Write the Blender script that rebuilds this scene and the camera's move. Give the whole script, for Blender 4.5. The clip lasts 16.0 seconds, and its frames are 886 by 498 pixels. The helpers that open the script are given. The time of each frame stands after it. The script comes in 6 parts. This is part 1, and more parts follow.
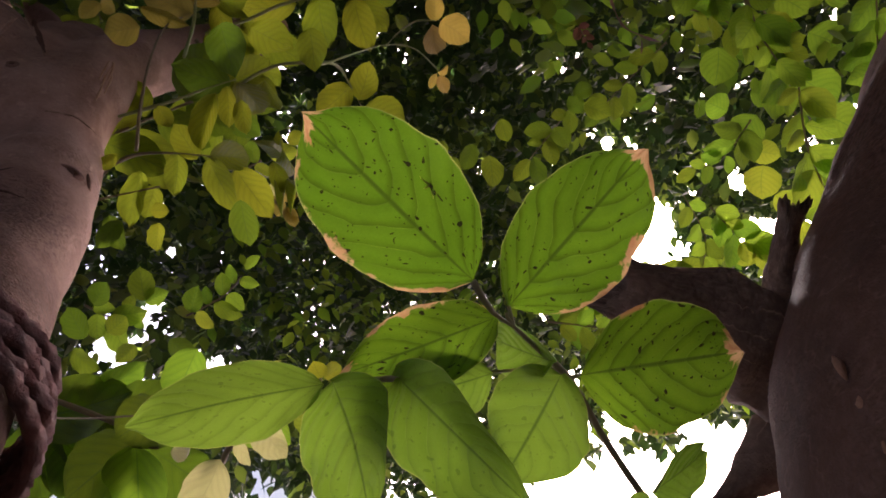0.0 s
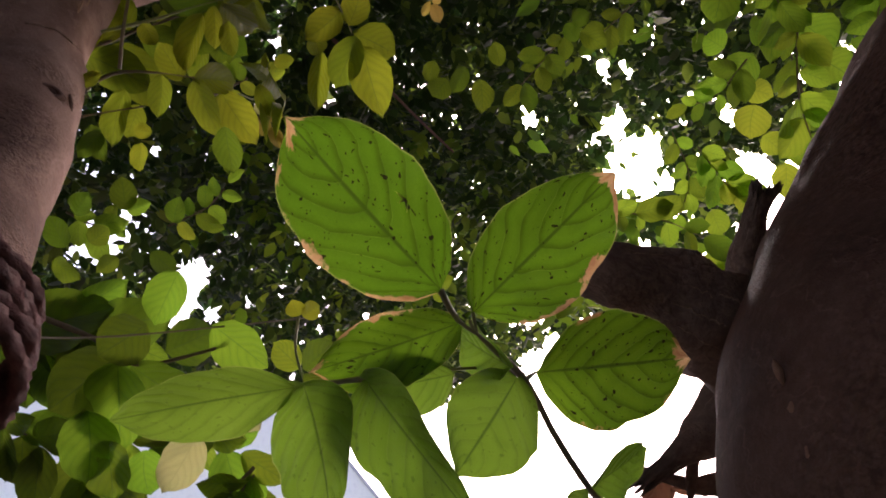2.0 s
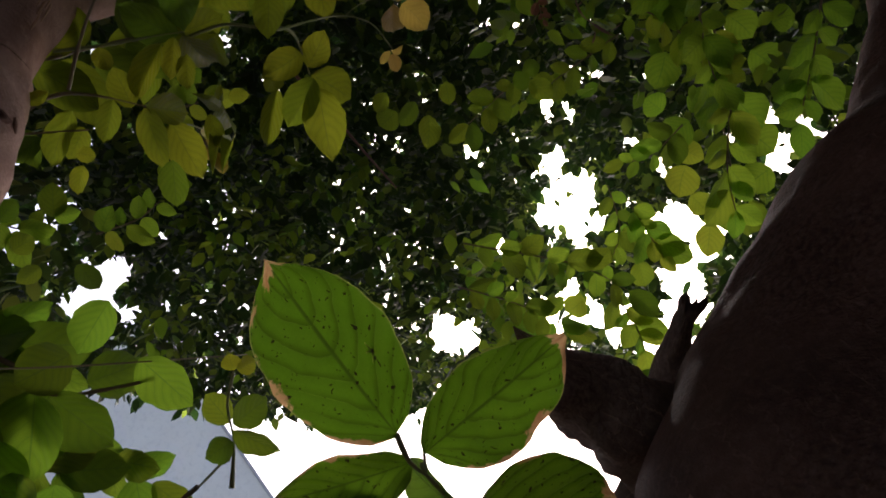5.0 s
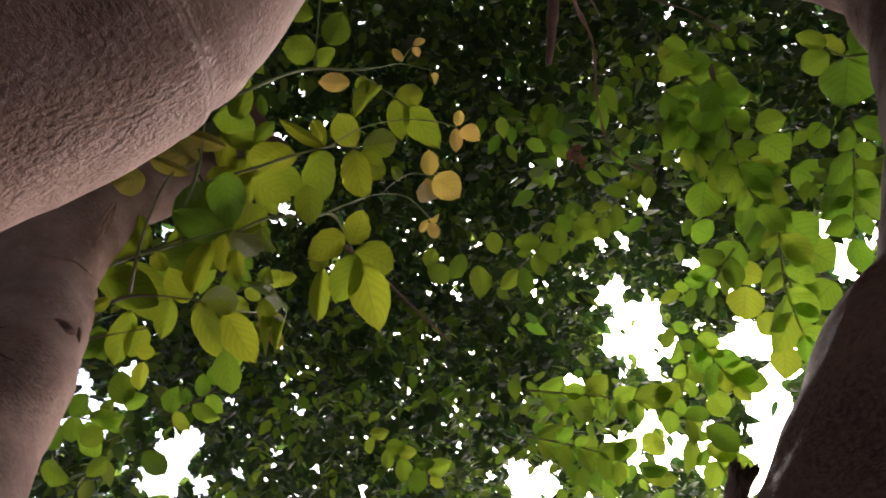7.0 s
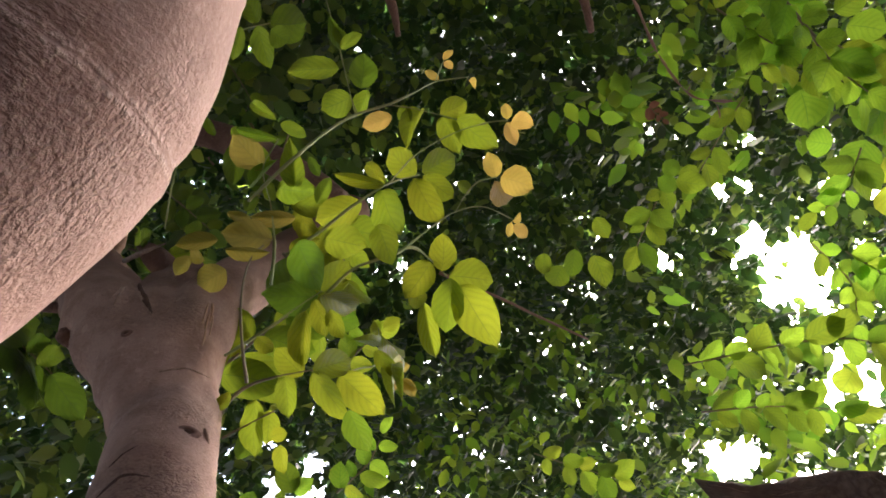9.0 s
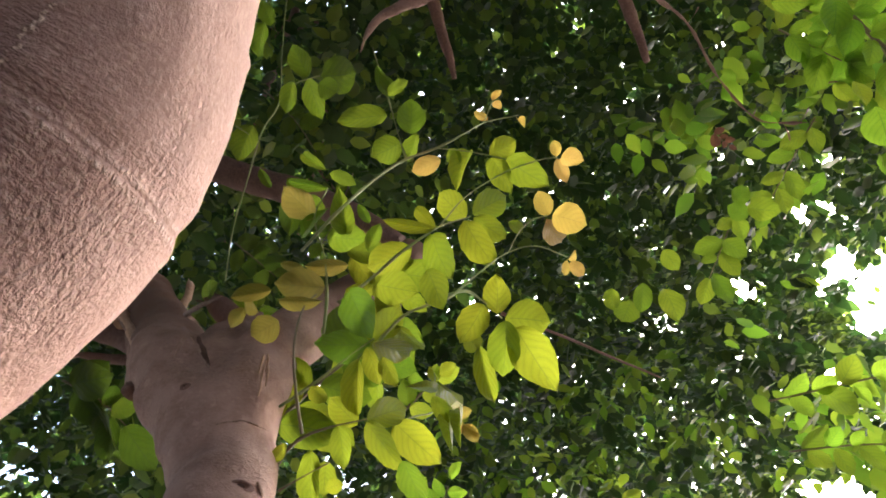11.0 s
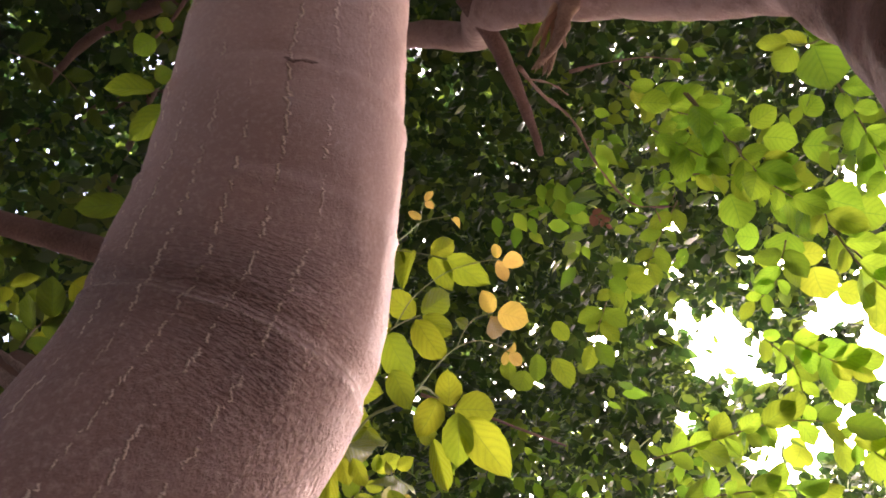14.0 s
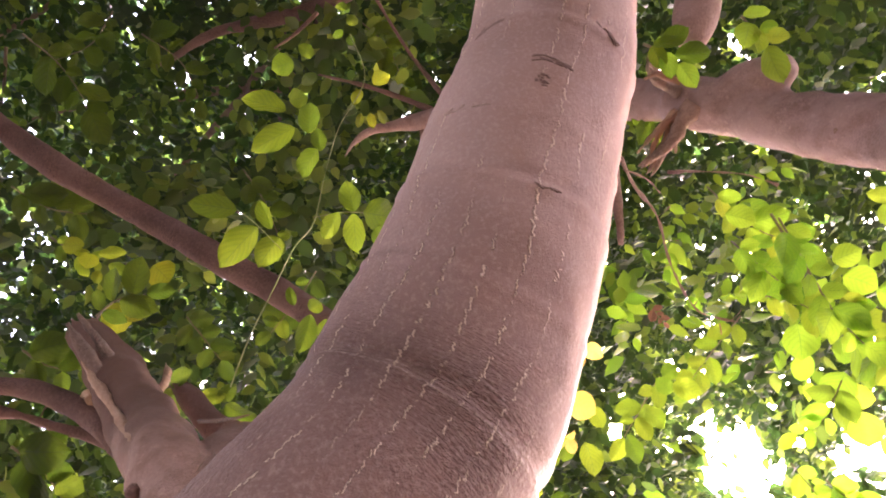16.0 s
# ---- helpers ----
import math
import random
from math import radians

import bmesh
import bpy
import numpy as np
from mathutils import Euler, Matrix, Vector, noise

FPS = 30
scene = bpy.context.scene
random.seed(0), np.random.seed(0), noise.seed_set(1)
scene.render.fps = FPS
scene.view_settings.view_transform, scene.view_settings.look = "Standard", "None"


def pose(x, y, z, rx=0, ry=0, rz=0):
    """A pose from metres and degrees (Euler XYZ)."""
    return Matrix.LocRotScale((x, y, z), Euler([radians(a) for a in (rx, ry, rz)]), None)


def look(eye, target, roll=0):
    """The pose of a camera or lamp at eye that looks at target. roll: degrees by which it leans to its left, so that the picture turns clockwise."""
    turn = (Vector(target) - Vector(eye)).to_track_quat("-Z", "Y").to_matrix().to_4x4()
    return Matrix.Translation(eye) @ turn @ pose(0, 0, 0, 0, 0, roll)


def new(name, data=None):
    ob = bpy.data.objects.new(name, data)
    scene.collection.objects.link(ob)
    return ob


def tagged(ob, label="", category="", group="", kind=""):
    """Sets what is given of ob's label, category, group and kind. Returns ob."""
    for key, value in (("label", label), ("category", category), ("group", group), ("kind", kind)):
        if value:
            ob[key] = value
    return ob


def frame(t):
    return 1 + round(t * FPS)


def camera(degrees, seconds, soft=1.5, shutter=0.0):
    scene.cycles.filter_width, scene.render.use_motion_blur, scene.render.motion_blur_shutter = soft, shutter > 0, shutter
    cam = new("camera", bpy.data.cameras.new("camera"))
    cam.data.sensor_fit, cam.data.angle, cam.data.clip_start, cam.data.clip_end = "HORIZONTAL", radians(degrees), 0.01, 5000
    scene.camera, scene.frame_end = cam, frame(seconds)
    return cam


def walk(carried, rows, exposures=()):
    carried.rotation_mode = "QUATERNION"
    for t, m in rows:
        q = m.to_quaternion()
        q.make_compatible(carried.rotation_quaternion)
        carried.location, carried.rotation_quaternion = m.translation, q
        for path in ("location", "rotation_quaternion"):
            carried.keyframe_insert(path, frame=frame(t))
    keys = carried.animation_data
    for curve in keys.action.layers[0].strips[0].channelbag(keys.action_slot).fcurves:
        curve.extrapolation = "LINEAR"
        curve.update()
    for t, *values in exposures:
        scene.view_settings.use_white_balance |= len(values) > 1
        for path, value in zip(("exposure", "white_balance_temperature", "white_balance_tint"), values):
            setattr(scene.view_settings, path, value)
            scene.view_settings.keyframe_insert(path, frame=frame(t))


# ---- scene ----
cam = camera(63.1, 16.0, soft=1.7, shutter=0.3)
PATH = [
    (0.0, -0.0135, 0.0931, 1.4496, 134.43, 2.11, 3.37),
    (0.5, -0.0153, 0.0805, 1.4516, 132.09, 2.20, 2.42),
    (1.0, -0.0140, 0.0752, 1.4547, 129.36, 1.98, 2.21),
    (1.5, -0.0072, 0.0634, 1.4600, 128.46, 1.35, 1.90),
    (2.0, -0.0084, 0.0661, 1.4634, 127.47, 0.36, 0.20),
    (2.5, -0.0105, 0.0708, 1.4625, 123.94, -1.22, -3.17),
    (3.0, -0.0120, 0.0672, 1.4620, 121.20, -2.46, -6.39),
    (3.5, -0.0127, 0.0487, 1.4664, 122.40, -2.05, -6.98),
    (5.8, -0.0241, 0.0114, 1.4912, 132.72, 0.32, -6.83),
    (6.0, -0.0208, 0.0028, 1.4912, 133.72, 0.27, -6.39),
    (6.5, -0.0140, -0.0054, 1.4962, 137.13, 0.71, -4.71),
    (7.0, 0.0000, 0.0000, 1.5000, 140.00, -0.00, -0.00),
    (7.5, 0.0106, 0.0151, 1.4990, 141.46, -0.29, 5.37),
    (8.0, 0.0200, 0.0260, 1.5034, 142.36, 1.36, 10.40),
    (8.5, 0.0281, 0.0343, 1.5085, 141.96, 2.27, 16.41),
    (8.7, 0.0329, 0.0391, 1.5093, 142.34, 3.75, 19.44),
    (10.8, 0.0538, 0.0603, 1.5316, 145.66, 0.81, 24.04),
    (11.0, 0.0617, 0.0590, 1.5253, 146.10, 0.65, 25.78),
    (11.5, 0.0706, 0.0530, 1.5196, 147.58, 3.25, 32.23),
    (12.0, 0.0727, 0.0330, 1.5291, 150.98, 6.06, 38.17),
    (12.5, 0.0707, 0.0120, 1.5196, 152.50, 8.92, 37.31),
    (13.0, 0.0386, -0.0127, 1.5136, 151.49, 13.47, 31.50),
    (13.5, 0.0049, -0.0517, 1.5171, 152.35, 12.67, 27.47),
    (14.0, -0.0244, -0.0702, 1.5123, 150.16, 11.01, 20.83),
    (14.5, -0.0431, -0.0923, 1.5125, 150.75, 7.17, 20.40),
    (15.0, -0.0559, -0.1128, 1.5082, 151.94, 5.18, 22.36),
    (15.5, -0.0717, -0.1301, 1.5030, 151.94, 3.48, 17.66),
    (16.0, -0.0935, -0.1370, 1.5105, 152.36, 2.25, 10.66),
]
EXPOSURES = [(0, 2.42, 6600, 32), (1.5, 2.47, 6600, 30), (2.0, 2.1, 6550, 27), (2.5, 1.7, 6500, 23), (3.5, 1.05, 6450, 19), (5.8, 1.5, 6350, 19), (7, 2.45, 6300, 17), (8.5, 3.2, 6300, 15), (11, 3.8, 6250, 13), (12.3, 3.8, 6200, 11), (13.4, 3.6, 6500, 23), (14.5, 4.15, 6800, 33), (16, 5.1, 6850, 35)]
walk(cam, [(t, pose(*p)) for t, *p in PATH], EXPOSURES)

# ---- light ----
SUN_AZ, SUN_EL = 19.5, 43.0
world = bpy.data.worlds.new("sky")
scene.world = world
world.use_nodes = True
wn = world.node_tree.nodes
wl = world.node_tree.links
sky = wn.new("ShaderNodeTexSky")
sky.sky_type = "NISHITA"
sky.sun_disc = False
sky.sun_elevation = radians(SUN_EL)
sky.sun_rotation = radians(SUN_AZ)
sky.dust_density = 5.0
sky.air_density = 1.0
wl.new(sky.outputs[0], wn["Background"].inputs[0])
wn["Background"].inputs[1].default_value = 0.15
sun = new("sun", bpy.data.lights.new("sun", "SUN"))
sun.data.energy = 1.5
sun.data.angle = radians(11)
sun.data.color = (1.0, 0.95, 0.86)
_s = Vector((math.sin(radians(SUN_AZ)) * math.cos(radians(SUN_EL)), math.cos(radians(SUN_AZ)) * math.cos(radians(SUN_EL)), math.sin(radians(SUN_EL))))
sun.matrix_world = look(_s * 30, (0, 0, 0))


# ---- materials ----
class Nodes:
    """A small writer of node materials."""

    def __init__(self, name):
        self.mat = bpy.data.materials.new(name)
        self.mat.use_nodes = True
        self.tree = self.mat.node_tree
        self.bsdf = self.tree.nodes["Principled BSDF"]
        self.out = self.tree.nodes["Material Output"]
        self.solid = False

    def add(self, kind, **inputs):
        node = self.tree.nodes.new("ShaderNode" + kind)
        for key, value in inputs.items():
            self.put(node.inputs[key.replace("_", " ")], value)
        return node

    def put(self, socket, value):
        if isinstance(value, bpy.types.NodeSocket):
            self.tree.links.new(value, socket)
        else:
            socket.default_value = value

    def math(self, op, a, b=0.0, clamp=False):
        node = self.tree.nodes.new("ShaderNodeMath")
        node.operation = op
        node.use_clamp = clamp
        self.put(node.inputs[0], a)
        self.put(node.inputs[1], b)
        return node.outputs[0]

    def span(self, value, lo, hi, to_lo=0.0, to_hi=1.0):
        node = self.tree.nodes.new("ShaderNodeMapRange")
        for socket, v in zip(node.inputs, (value, lo, hi, to_lo, to_hi)):
            self.put(socket, v)
        return node.outputs[0]

    def mix(self, fac, a, b):
        node = self.tree.nodes.new("ShaderNodeMix")
        node.data_type = "RGBA"
        self.put(node.inputs[0], fac)
        self.put(node.inputs[6], a)
        self.put(node.inputs[7], b)
        return node.outputs[2]

    def noise(self, vector, scale, detail=4.0, rough=0.55):
        node = self.add("TexNoise", Scale=scale, Detail=detail, Roughness=rough)
        if vector is not None:
            self.put(node.inputs["Vector"], vector)
        return node.outputs[0]

    def scaled(self, vector, scale):
        node = self.tree.nodes.new("ShaderNodeMapping")
        self.put(node.inputs["Vector"], vector)
        node.inputs["Scale"].default_value = (scale[0], scale[1], scale[0]) if self.solid else scale
        return node.outputs[0]

    def shifted(self, vector, amount):
        node = self.tree.nodes.new("ShaderNodeVectorMath")
        node.operation = "ADD"
        self.put(node.inputs[0], vector)
        self.put(node.inputs[1], self.math("MULTIPLY", amount, 37.0))
        return node.outputs[0]

    def bump(self, height, strength, distance, normal=None):
        node = self.add("Bump", Strength=strength, Distance=distance, Height=height)
        if normal is not None:
            self.put(node.inputs["Normal"], normal)
        return node.outputs[0]


def rgb(r, g, b):
    return (r, g, b, 1.0)


def bark_material(name, base, pale, dark, streaks=1.0, wrinkles=1.0, rough=0.8, young=None, worn=None, solid=False):
    """Smooth grey-pink bark: uv runs round the stem and along it in metres; solid: across and up the tree instead."""
    n = Nodes(name)
    co = n.add("TexCoord")
    uv, ob = co.outputs["UV"], co.outputs["Object"]
    if solid:
        apart, joined = n.add("SeparateXYZ"), n.add("CombineXYZ")
        n.put(apart.inputs[0], ob)
        for to, at in ((0, 0), (1, 2), (2, 1)):
            n.put(joined.inputs[to], apart.outputs[at])
        uv = joined.outputs[0]
        n.solid = True
    big = n.noise(ob, 9.0, 5.0)
    fine = n.noise(ob, 160.0, 5.0, 0.65)
    colour = n.mix(n.span(big, 0.35, 0.68), rgb(*dark), rgb(*base))
    colour = n.mix(n.math("MULTIPLY", n.span(fine, 0.45, 0.75), 0.45), colour, rgb(*pale))
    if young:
        # paler skin higher on the same stem; the brighter light there is put into the colour
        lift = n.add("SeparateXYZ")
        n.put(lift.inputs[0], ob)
        high_up = n.span(n.math("ADD", lift.outputs[2], n.math("MULTIPLY", big, 0.5)), young[0], young[1])
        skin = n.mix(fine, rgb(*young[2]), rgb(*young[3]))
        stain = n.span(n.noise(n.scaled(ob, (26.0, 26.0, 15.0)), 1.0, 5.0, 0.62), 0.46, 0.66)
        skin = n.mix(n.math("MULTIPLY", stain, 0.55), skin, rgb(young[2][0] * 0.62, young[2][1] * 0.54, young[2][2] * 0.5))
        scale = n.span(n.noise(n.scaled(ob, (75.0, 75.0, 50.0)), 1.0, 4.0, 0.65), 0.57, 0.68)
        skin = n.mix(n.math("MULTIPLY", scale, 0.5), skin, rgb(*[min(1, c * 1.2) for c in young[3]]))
        colour = n.mix(high_up, colour, skin)
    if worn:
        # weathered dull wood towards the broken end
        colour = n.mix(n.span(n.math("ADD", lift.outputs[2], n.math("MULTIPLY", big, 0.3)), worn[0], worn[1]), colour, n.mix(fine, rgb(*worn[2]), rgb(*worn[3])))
    # pale fissures that run along the stem in broken files
    split = n.add("SeparateXYZ")
    n.put(split.inputs[0], uv)
    u, v = split.outputs[0], split.outputs[1]
    sway = n.math("ADD", n.noise(n.scaled(uv, (9.0, 9.0, 1.0)), 1.0, 3.0), n.math("MULTIPLY", n.noise(n.scaled(uv, (26.0, 1.2, 1.0)), 1.0, 2.0), 2.6))
    jag = n.noise(n.scaled(uv, (40.0, 160.0, 1.0)), 1.0, 3.0)
    file = n.math("ADD", n.math("MULTIPLY", u, 95.0), n.math("ADD", n.math("MULTIPLY", sway, 0.7), n.math("MULTIPLY", jag, 0.6)))
    off = n.math("ABSOLUTE", n.math("SUBTRACT", n.math("FRACT", file), 0.5))
    gate = n.span(n.noise(n.scaled(uv, (55.0, 115.0, 1.0)), 1.0, 3.0, 0.6), 0.43, 0.49)
    where = n.span(n.noise(n.scaled(uv, (22.0, 9.0, 1.0)), 1.0, 3.0), 0.40, 0.50)
    crack = n.math("MULTIPLY", n.math("SUBTRACT", 1.0, n.span(off, 0.010, 0.042)), n.math("MULTIPLY", gate, where))
    crack = n.math("MULTIPLY", crack, streaks, True)
    colour = n.mix(n.math("MULTIPLY", crack, 0.85), colour, rgb(min(1, pale[0] * 1.4), min(1, pale[1] * 1.35), min(1, pale[2] * 1.22)))
    # pebbled skin with fine wrinkles across the stem; heights in millimetres
    warp = n.noise(n.scaled(uv, (120.0, 120.0, 1.0)), 1.0, 2.0)
    cells = n.add("TexVoronoi", Scale=1.0)
    n.put(cells.inputs["Vector"], n.shifted(n.scaled(uv, (330.0, 430.0, 1.0)), n.math("MULTIPLY", warp, 0.05)))
    cells.feature = "SMOOTH_F1"
    pebble = n.math("SUBTRACT", 1.0, cells.outputs["Distance"])
    grit = n.noise(n.scaled(uv, (700.0, 800.0, 1.0)), 1.0, 3.0, 0.6)
    across = n.noise(n.scaled(uv, (90.0, 420.0, 1.0)), 1.0, 3.0, 0.55)
    zone = n.span(n.noise(n.scaled(uv, (9.0, 13.0, 1.0)), 1.0, 3.0), 0.40, 0.66, 0.15, 1.0)
    height = n.math("ADD", n.math("MULTIPLY", n.math("MULTIPLY", pebble, zone), 1.1), n.math("MULTIPLY", grit, 0.5))
    height = n.math("ADD", height, n.math("MULTIPLY", n.math("MULTIPLY", across, zone), 0.8 * wrinkles))
    # Pits are darkened in the colour, as shade for the soft relief.
    pits = n.math("MULTIPLY", n.span(n.math("ADD", cells.outputs["Distance"], n.math("MULTIPLY", grit, 0.5)), 0.62, 0.92), zone)
    if young:
        pits = n.math("MULTIPLY", pits, n.math("SUBTRACT", 1.0, n.math("MULTIPLY", high_up, 0.75)))
    height = n.math("ADD", height, n.math("MULTIPLY", crack, 0.4))
    colour = n.mix(n.math("MULTIPLY", pits, 0.8), colour, rgb(*[d * 0.7 for d in dark]))
    n.put(n.bsdf.inputs["Base Color"], colour)
    n.put(n.bsdf.inputs["Roughness"], n.span(fine, 0.3, 0.7, rough - 0.12, rough + 0.1))
    n.put(n.bsdf.inputs["Normal"], n.bump(height, 1.0, 0.0026))
    n.bsdf.inputs["Specular IOR Level"].default_value = 0.12
    return n.mat


def front_bark_material(name, base, pale, dark, collar):
    """The smooth skin of the front stem: long broken files of pale flakes, grain along the stem, fine wrinkles round the collar."""
    n = Nodes(name)
    co = n.add("TexCoord")
    uv, ob = co.outputs["UV"], co.outputs["Object"]
    split = n.add("SeparateXYZ")
    n.put(split.inputs[0], uv)
    u, v = split.outputs[0], split.outputs[1]
    big, mid, fine = n.noise(ob, 8.0, 4.0), n.noise(ob, 42.0, 4.0), n.noise(ob, 420.0, 4.0, 0.6)
    # Dark below the collar, paler above: the stem's light gradient put into the colour.
    colour = n.mix(n.math("ADD", n.span(big, 0.34, 0.66), n.span(v, collar - 0.08, collar + 0.09, -0.45, 0.5), True), rgb(*dark), rgb(*base))
    colour = n.mix(n.math("MULTIPLY", n.span(mid, 0.42, 0.72), 0.35), colour, rgb(base[0] * 0.82, base[1] * 0.74, base[2] * 0.72))
    colour = n.mix(n.math("MULTIPLY", n.span(fine, 0.48, 0.72), 0.30), colour, rgb(*pale))
    # how near the growth collar lies, wandering a little
    wander = n.math("MULTIPLY", n.math("SUBTRACT", n.noise(n.scaled(uv, (18.0, 9.0, 1.0)), 1.0, 3.0), 0.5), 0.05)
    gap = n.math("ABSOLUTE", n.math("ADD", n.math("SUBTRACT", v, collar), wander))
    face = n.span(n.math("ADD", u, n.math("MULTIPLY", wander, 0.4)), 0.176, 0.205, 1.0, 0.0)
    near = n.math("MULTIPLY", n.span(gap, 0.008, 0.050, 1.0, 0.0), n.math("ADD", 0.25, n.math("MULTIPLY", face, 0.75)))
    # files of short slanting flakes along the stem
    sway = n.math("MULTIPLY", n.noise(n.scaled(uv, (14.0, 7.0, 1.0)), 1.0, 2.0), 1.5)
    slant = n.math("MULTIPLY", n.math("SUBTRACT", n.math("FRACT", n.math("ADD", n.math("MULTIPLY", v, 95.0), n.math("MULTIPLY", sway, 4.0))), 0.5), 0.09)
    jag = n.math("MULTIPLY", n.noise(n.scaled(uv, (110.0, 330.0, 1.0)), 1.0, 4.0, 0.65), 0.34)
    row = n.math("ADD", n.math("MULTIPLY", u, 64.0), n.math("ADD", sway, n.math("ADD", slant, jag)))
    off = n.math("ABSOLUTE", n.math("SUBTRACT", n.math("FRACT", row), 0.5))
    gate = n.span(n.noise(n.scaled(uv, (70.0, 150.0, 1.0)), 1.0, 3.0, 0.65), 0.46, 0.53)
    lane = n.noise(n.scaled(uv, (34.0, 7.0, 1.0)), 1.0, 2.0)
    where = n.span(n.math("ADD", lane, n.math("MULTIPLY", near, 0.14)), 0.43, 0.54)
    where = n.math("MULTIPLY", where, n.math("ADD", 0.12, n.math("MULTIPLY", face, 0.88)))
    flake = n.math("MULTIPLY", n.span(off, 0.012, 0.044, 1.0, 0.0), n.math("MULTIPLY", gate, where))
    edge = n.math("MULTIPLY", n.span(n.math("ABSOLUTE", n.math("SUBTRACT", off, 0.055)), 0.0, 0.022, 1.0, 0.0), n.math("MULTIPLY", gate, where))
    colour = n.mix(n.math("MULTIPLY", edge, 0.45), colour, rgb(*[d * 0.75 for d in dark]))
    colour = n.mix(n.math("MULTIPLY", flake, 0.9), colour, rgb(min(1, pale[0] * 1.35), min(1, pale[1] * 1.3), min(1, pale[2] * 1.12)))
    # skin relief in millimetres: grain along the stem, grit, wrinkles that ring the collar
    grain = n.noise(n.scaled(uv, (430.0, 270.0, 1.0)), 1.0, 3.0, 0.6)
    grit = n.noise(n.scaled(uv, (1300.0, 1100.0, 1.0)), 1.0, 2.0, 0.6)
    ring = n.noise(n.scaled(uv, (230.0, 560.0, 1.0)), 1.0, 3.0, 0.6)
    patch = n.span(n.noise(n.scaled(uv, (10.0, 12.0, 1.0)), 1.0, 3.0), 0.38, 0.64, 0.2, 1.0)
    coarse = n.span(n.math("ADD", v, wander), collar - 0.05, collar + 0.06, 1.0, 0.22)
    height = n.math("MULTIPLY", n.math("MULTIPLY", n.span(grain, 0.34, 0.66), patch), n.math("MULTIPLY", coarse, n.math("SUBTRACT", 0.95, n.math("MULTIPLY", face, 0.35))))
    height = n.math("ADD", height, n.math("MULTIPLY", grit, 0.20))
    height = n.math("ADD", height, n.math("MULTIPLY", n.math("MULTIPLY", n.span(ring, 0.36, 0.64), near), 0.75))
    height = n.math("ADD", height, n.math("MULTIPLY", flake, 0.55))
    # the collar's own fine double ridge
    crest = n.math("ADD", v, n.math("MULTIPLY", n.noise(n.scaled(uv, (60.0, 5.0, 1.0)), 1.0, 2.0), 0.004))
    ridge = n.span(n.math("ABSOLUTE", n.math("SUBTRACT", crest, collar)), 0.0002, 0.0015, 1.0, 0.0)
    second = n.span(n.math("ABSOLUTE", n.math("SUBTRACT", crest, collar + 0.0042)), 0.0002, 0.0012, 0.6, 0.0)
    groove = n.span(n.math("ABSOLUTE", n.math("SUBTRACT", crest, collar + 0.0021)), 0.0003, 0.0012, 1.0, 0.0)
    ridge = n.math("MULTIPLY", n.math("MAXIMUM", ridge, second), n.span(grain, 0.42, 0.60, 0.05, 1.0))
    height = n.math("ADD", height, n.math("MULTIPLY", n.math("SUBTRACT", ridge, n.math("MULTIPLY", groove, 0.5)), 0.42))
    # Shade of the pits and of the collar groove, put into the colour.
    pit = n.math("MULTIPLY", n.math("MULTIPLY", n.span(grain, 0.44, 0.30), patch), coarse)
    pit = n.math("MAXIMUM", pit, n.math("MULTIPLY", n.span(ring, 0.42, 0.30), near))
    colour = n.mix(n.math("MULTIPLY", pit, 0.55), colour, rgb(*[d * 0.8 for d in dark]))
    colour = n.mix(n.math("MULTIPLY", ridge, 0.4), colour, rgb(min(1, pale[0] * 1.15), min(1, pale[1] * 1.15), min(1, pale[2] * 1.1)))
    colour = n.mix(n.math("MULTIPLY", groove, 0.25), colour, rgb(*dark))
    n.put(n.bsdf.inputs["Base Color"], colour)
    n.put(n.bsdf.inputs["Roughness"], n.span(fine, 0.3, 0.7, 0.62, 0.82))
    n.put(n.bsdf.inputs["Normal"], n.bump(height, 1.0, 0.0020))
    n.bsdf.inputs["Specular IOR Level"].default_value = 0.12
    return n.mat


def plain_material(name, colour, other, scale, rough=0.8, bump=0.3, distance=0.003):
    n = Nodes(name)
    ob = n.add("TexCoord").outputs["Object"]
    a, b = n.noise(ob, scale, 5.0), n.noise(ob, scale * 9.0, 5.0, 0.65)
    col = n.mix(n.span(a, 0.3, 0.7), rgb(*colour), rgb(*other))
    col = n.mix(n.math("MULTIPLY", n.span(b, 0.5, 0.75), 0.35), col, rgb(*[c * 0.6 for c in colour]))
    n.put(n.bsdf.inputs["Base Color"], col)
    n.bsdf.inputs["Roughness"].default_value = rough
    n.put(n.bsdf.inputs["Normal"], n.bump(n.math("ADD", a, b), bump, distance))
    return n.mat


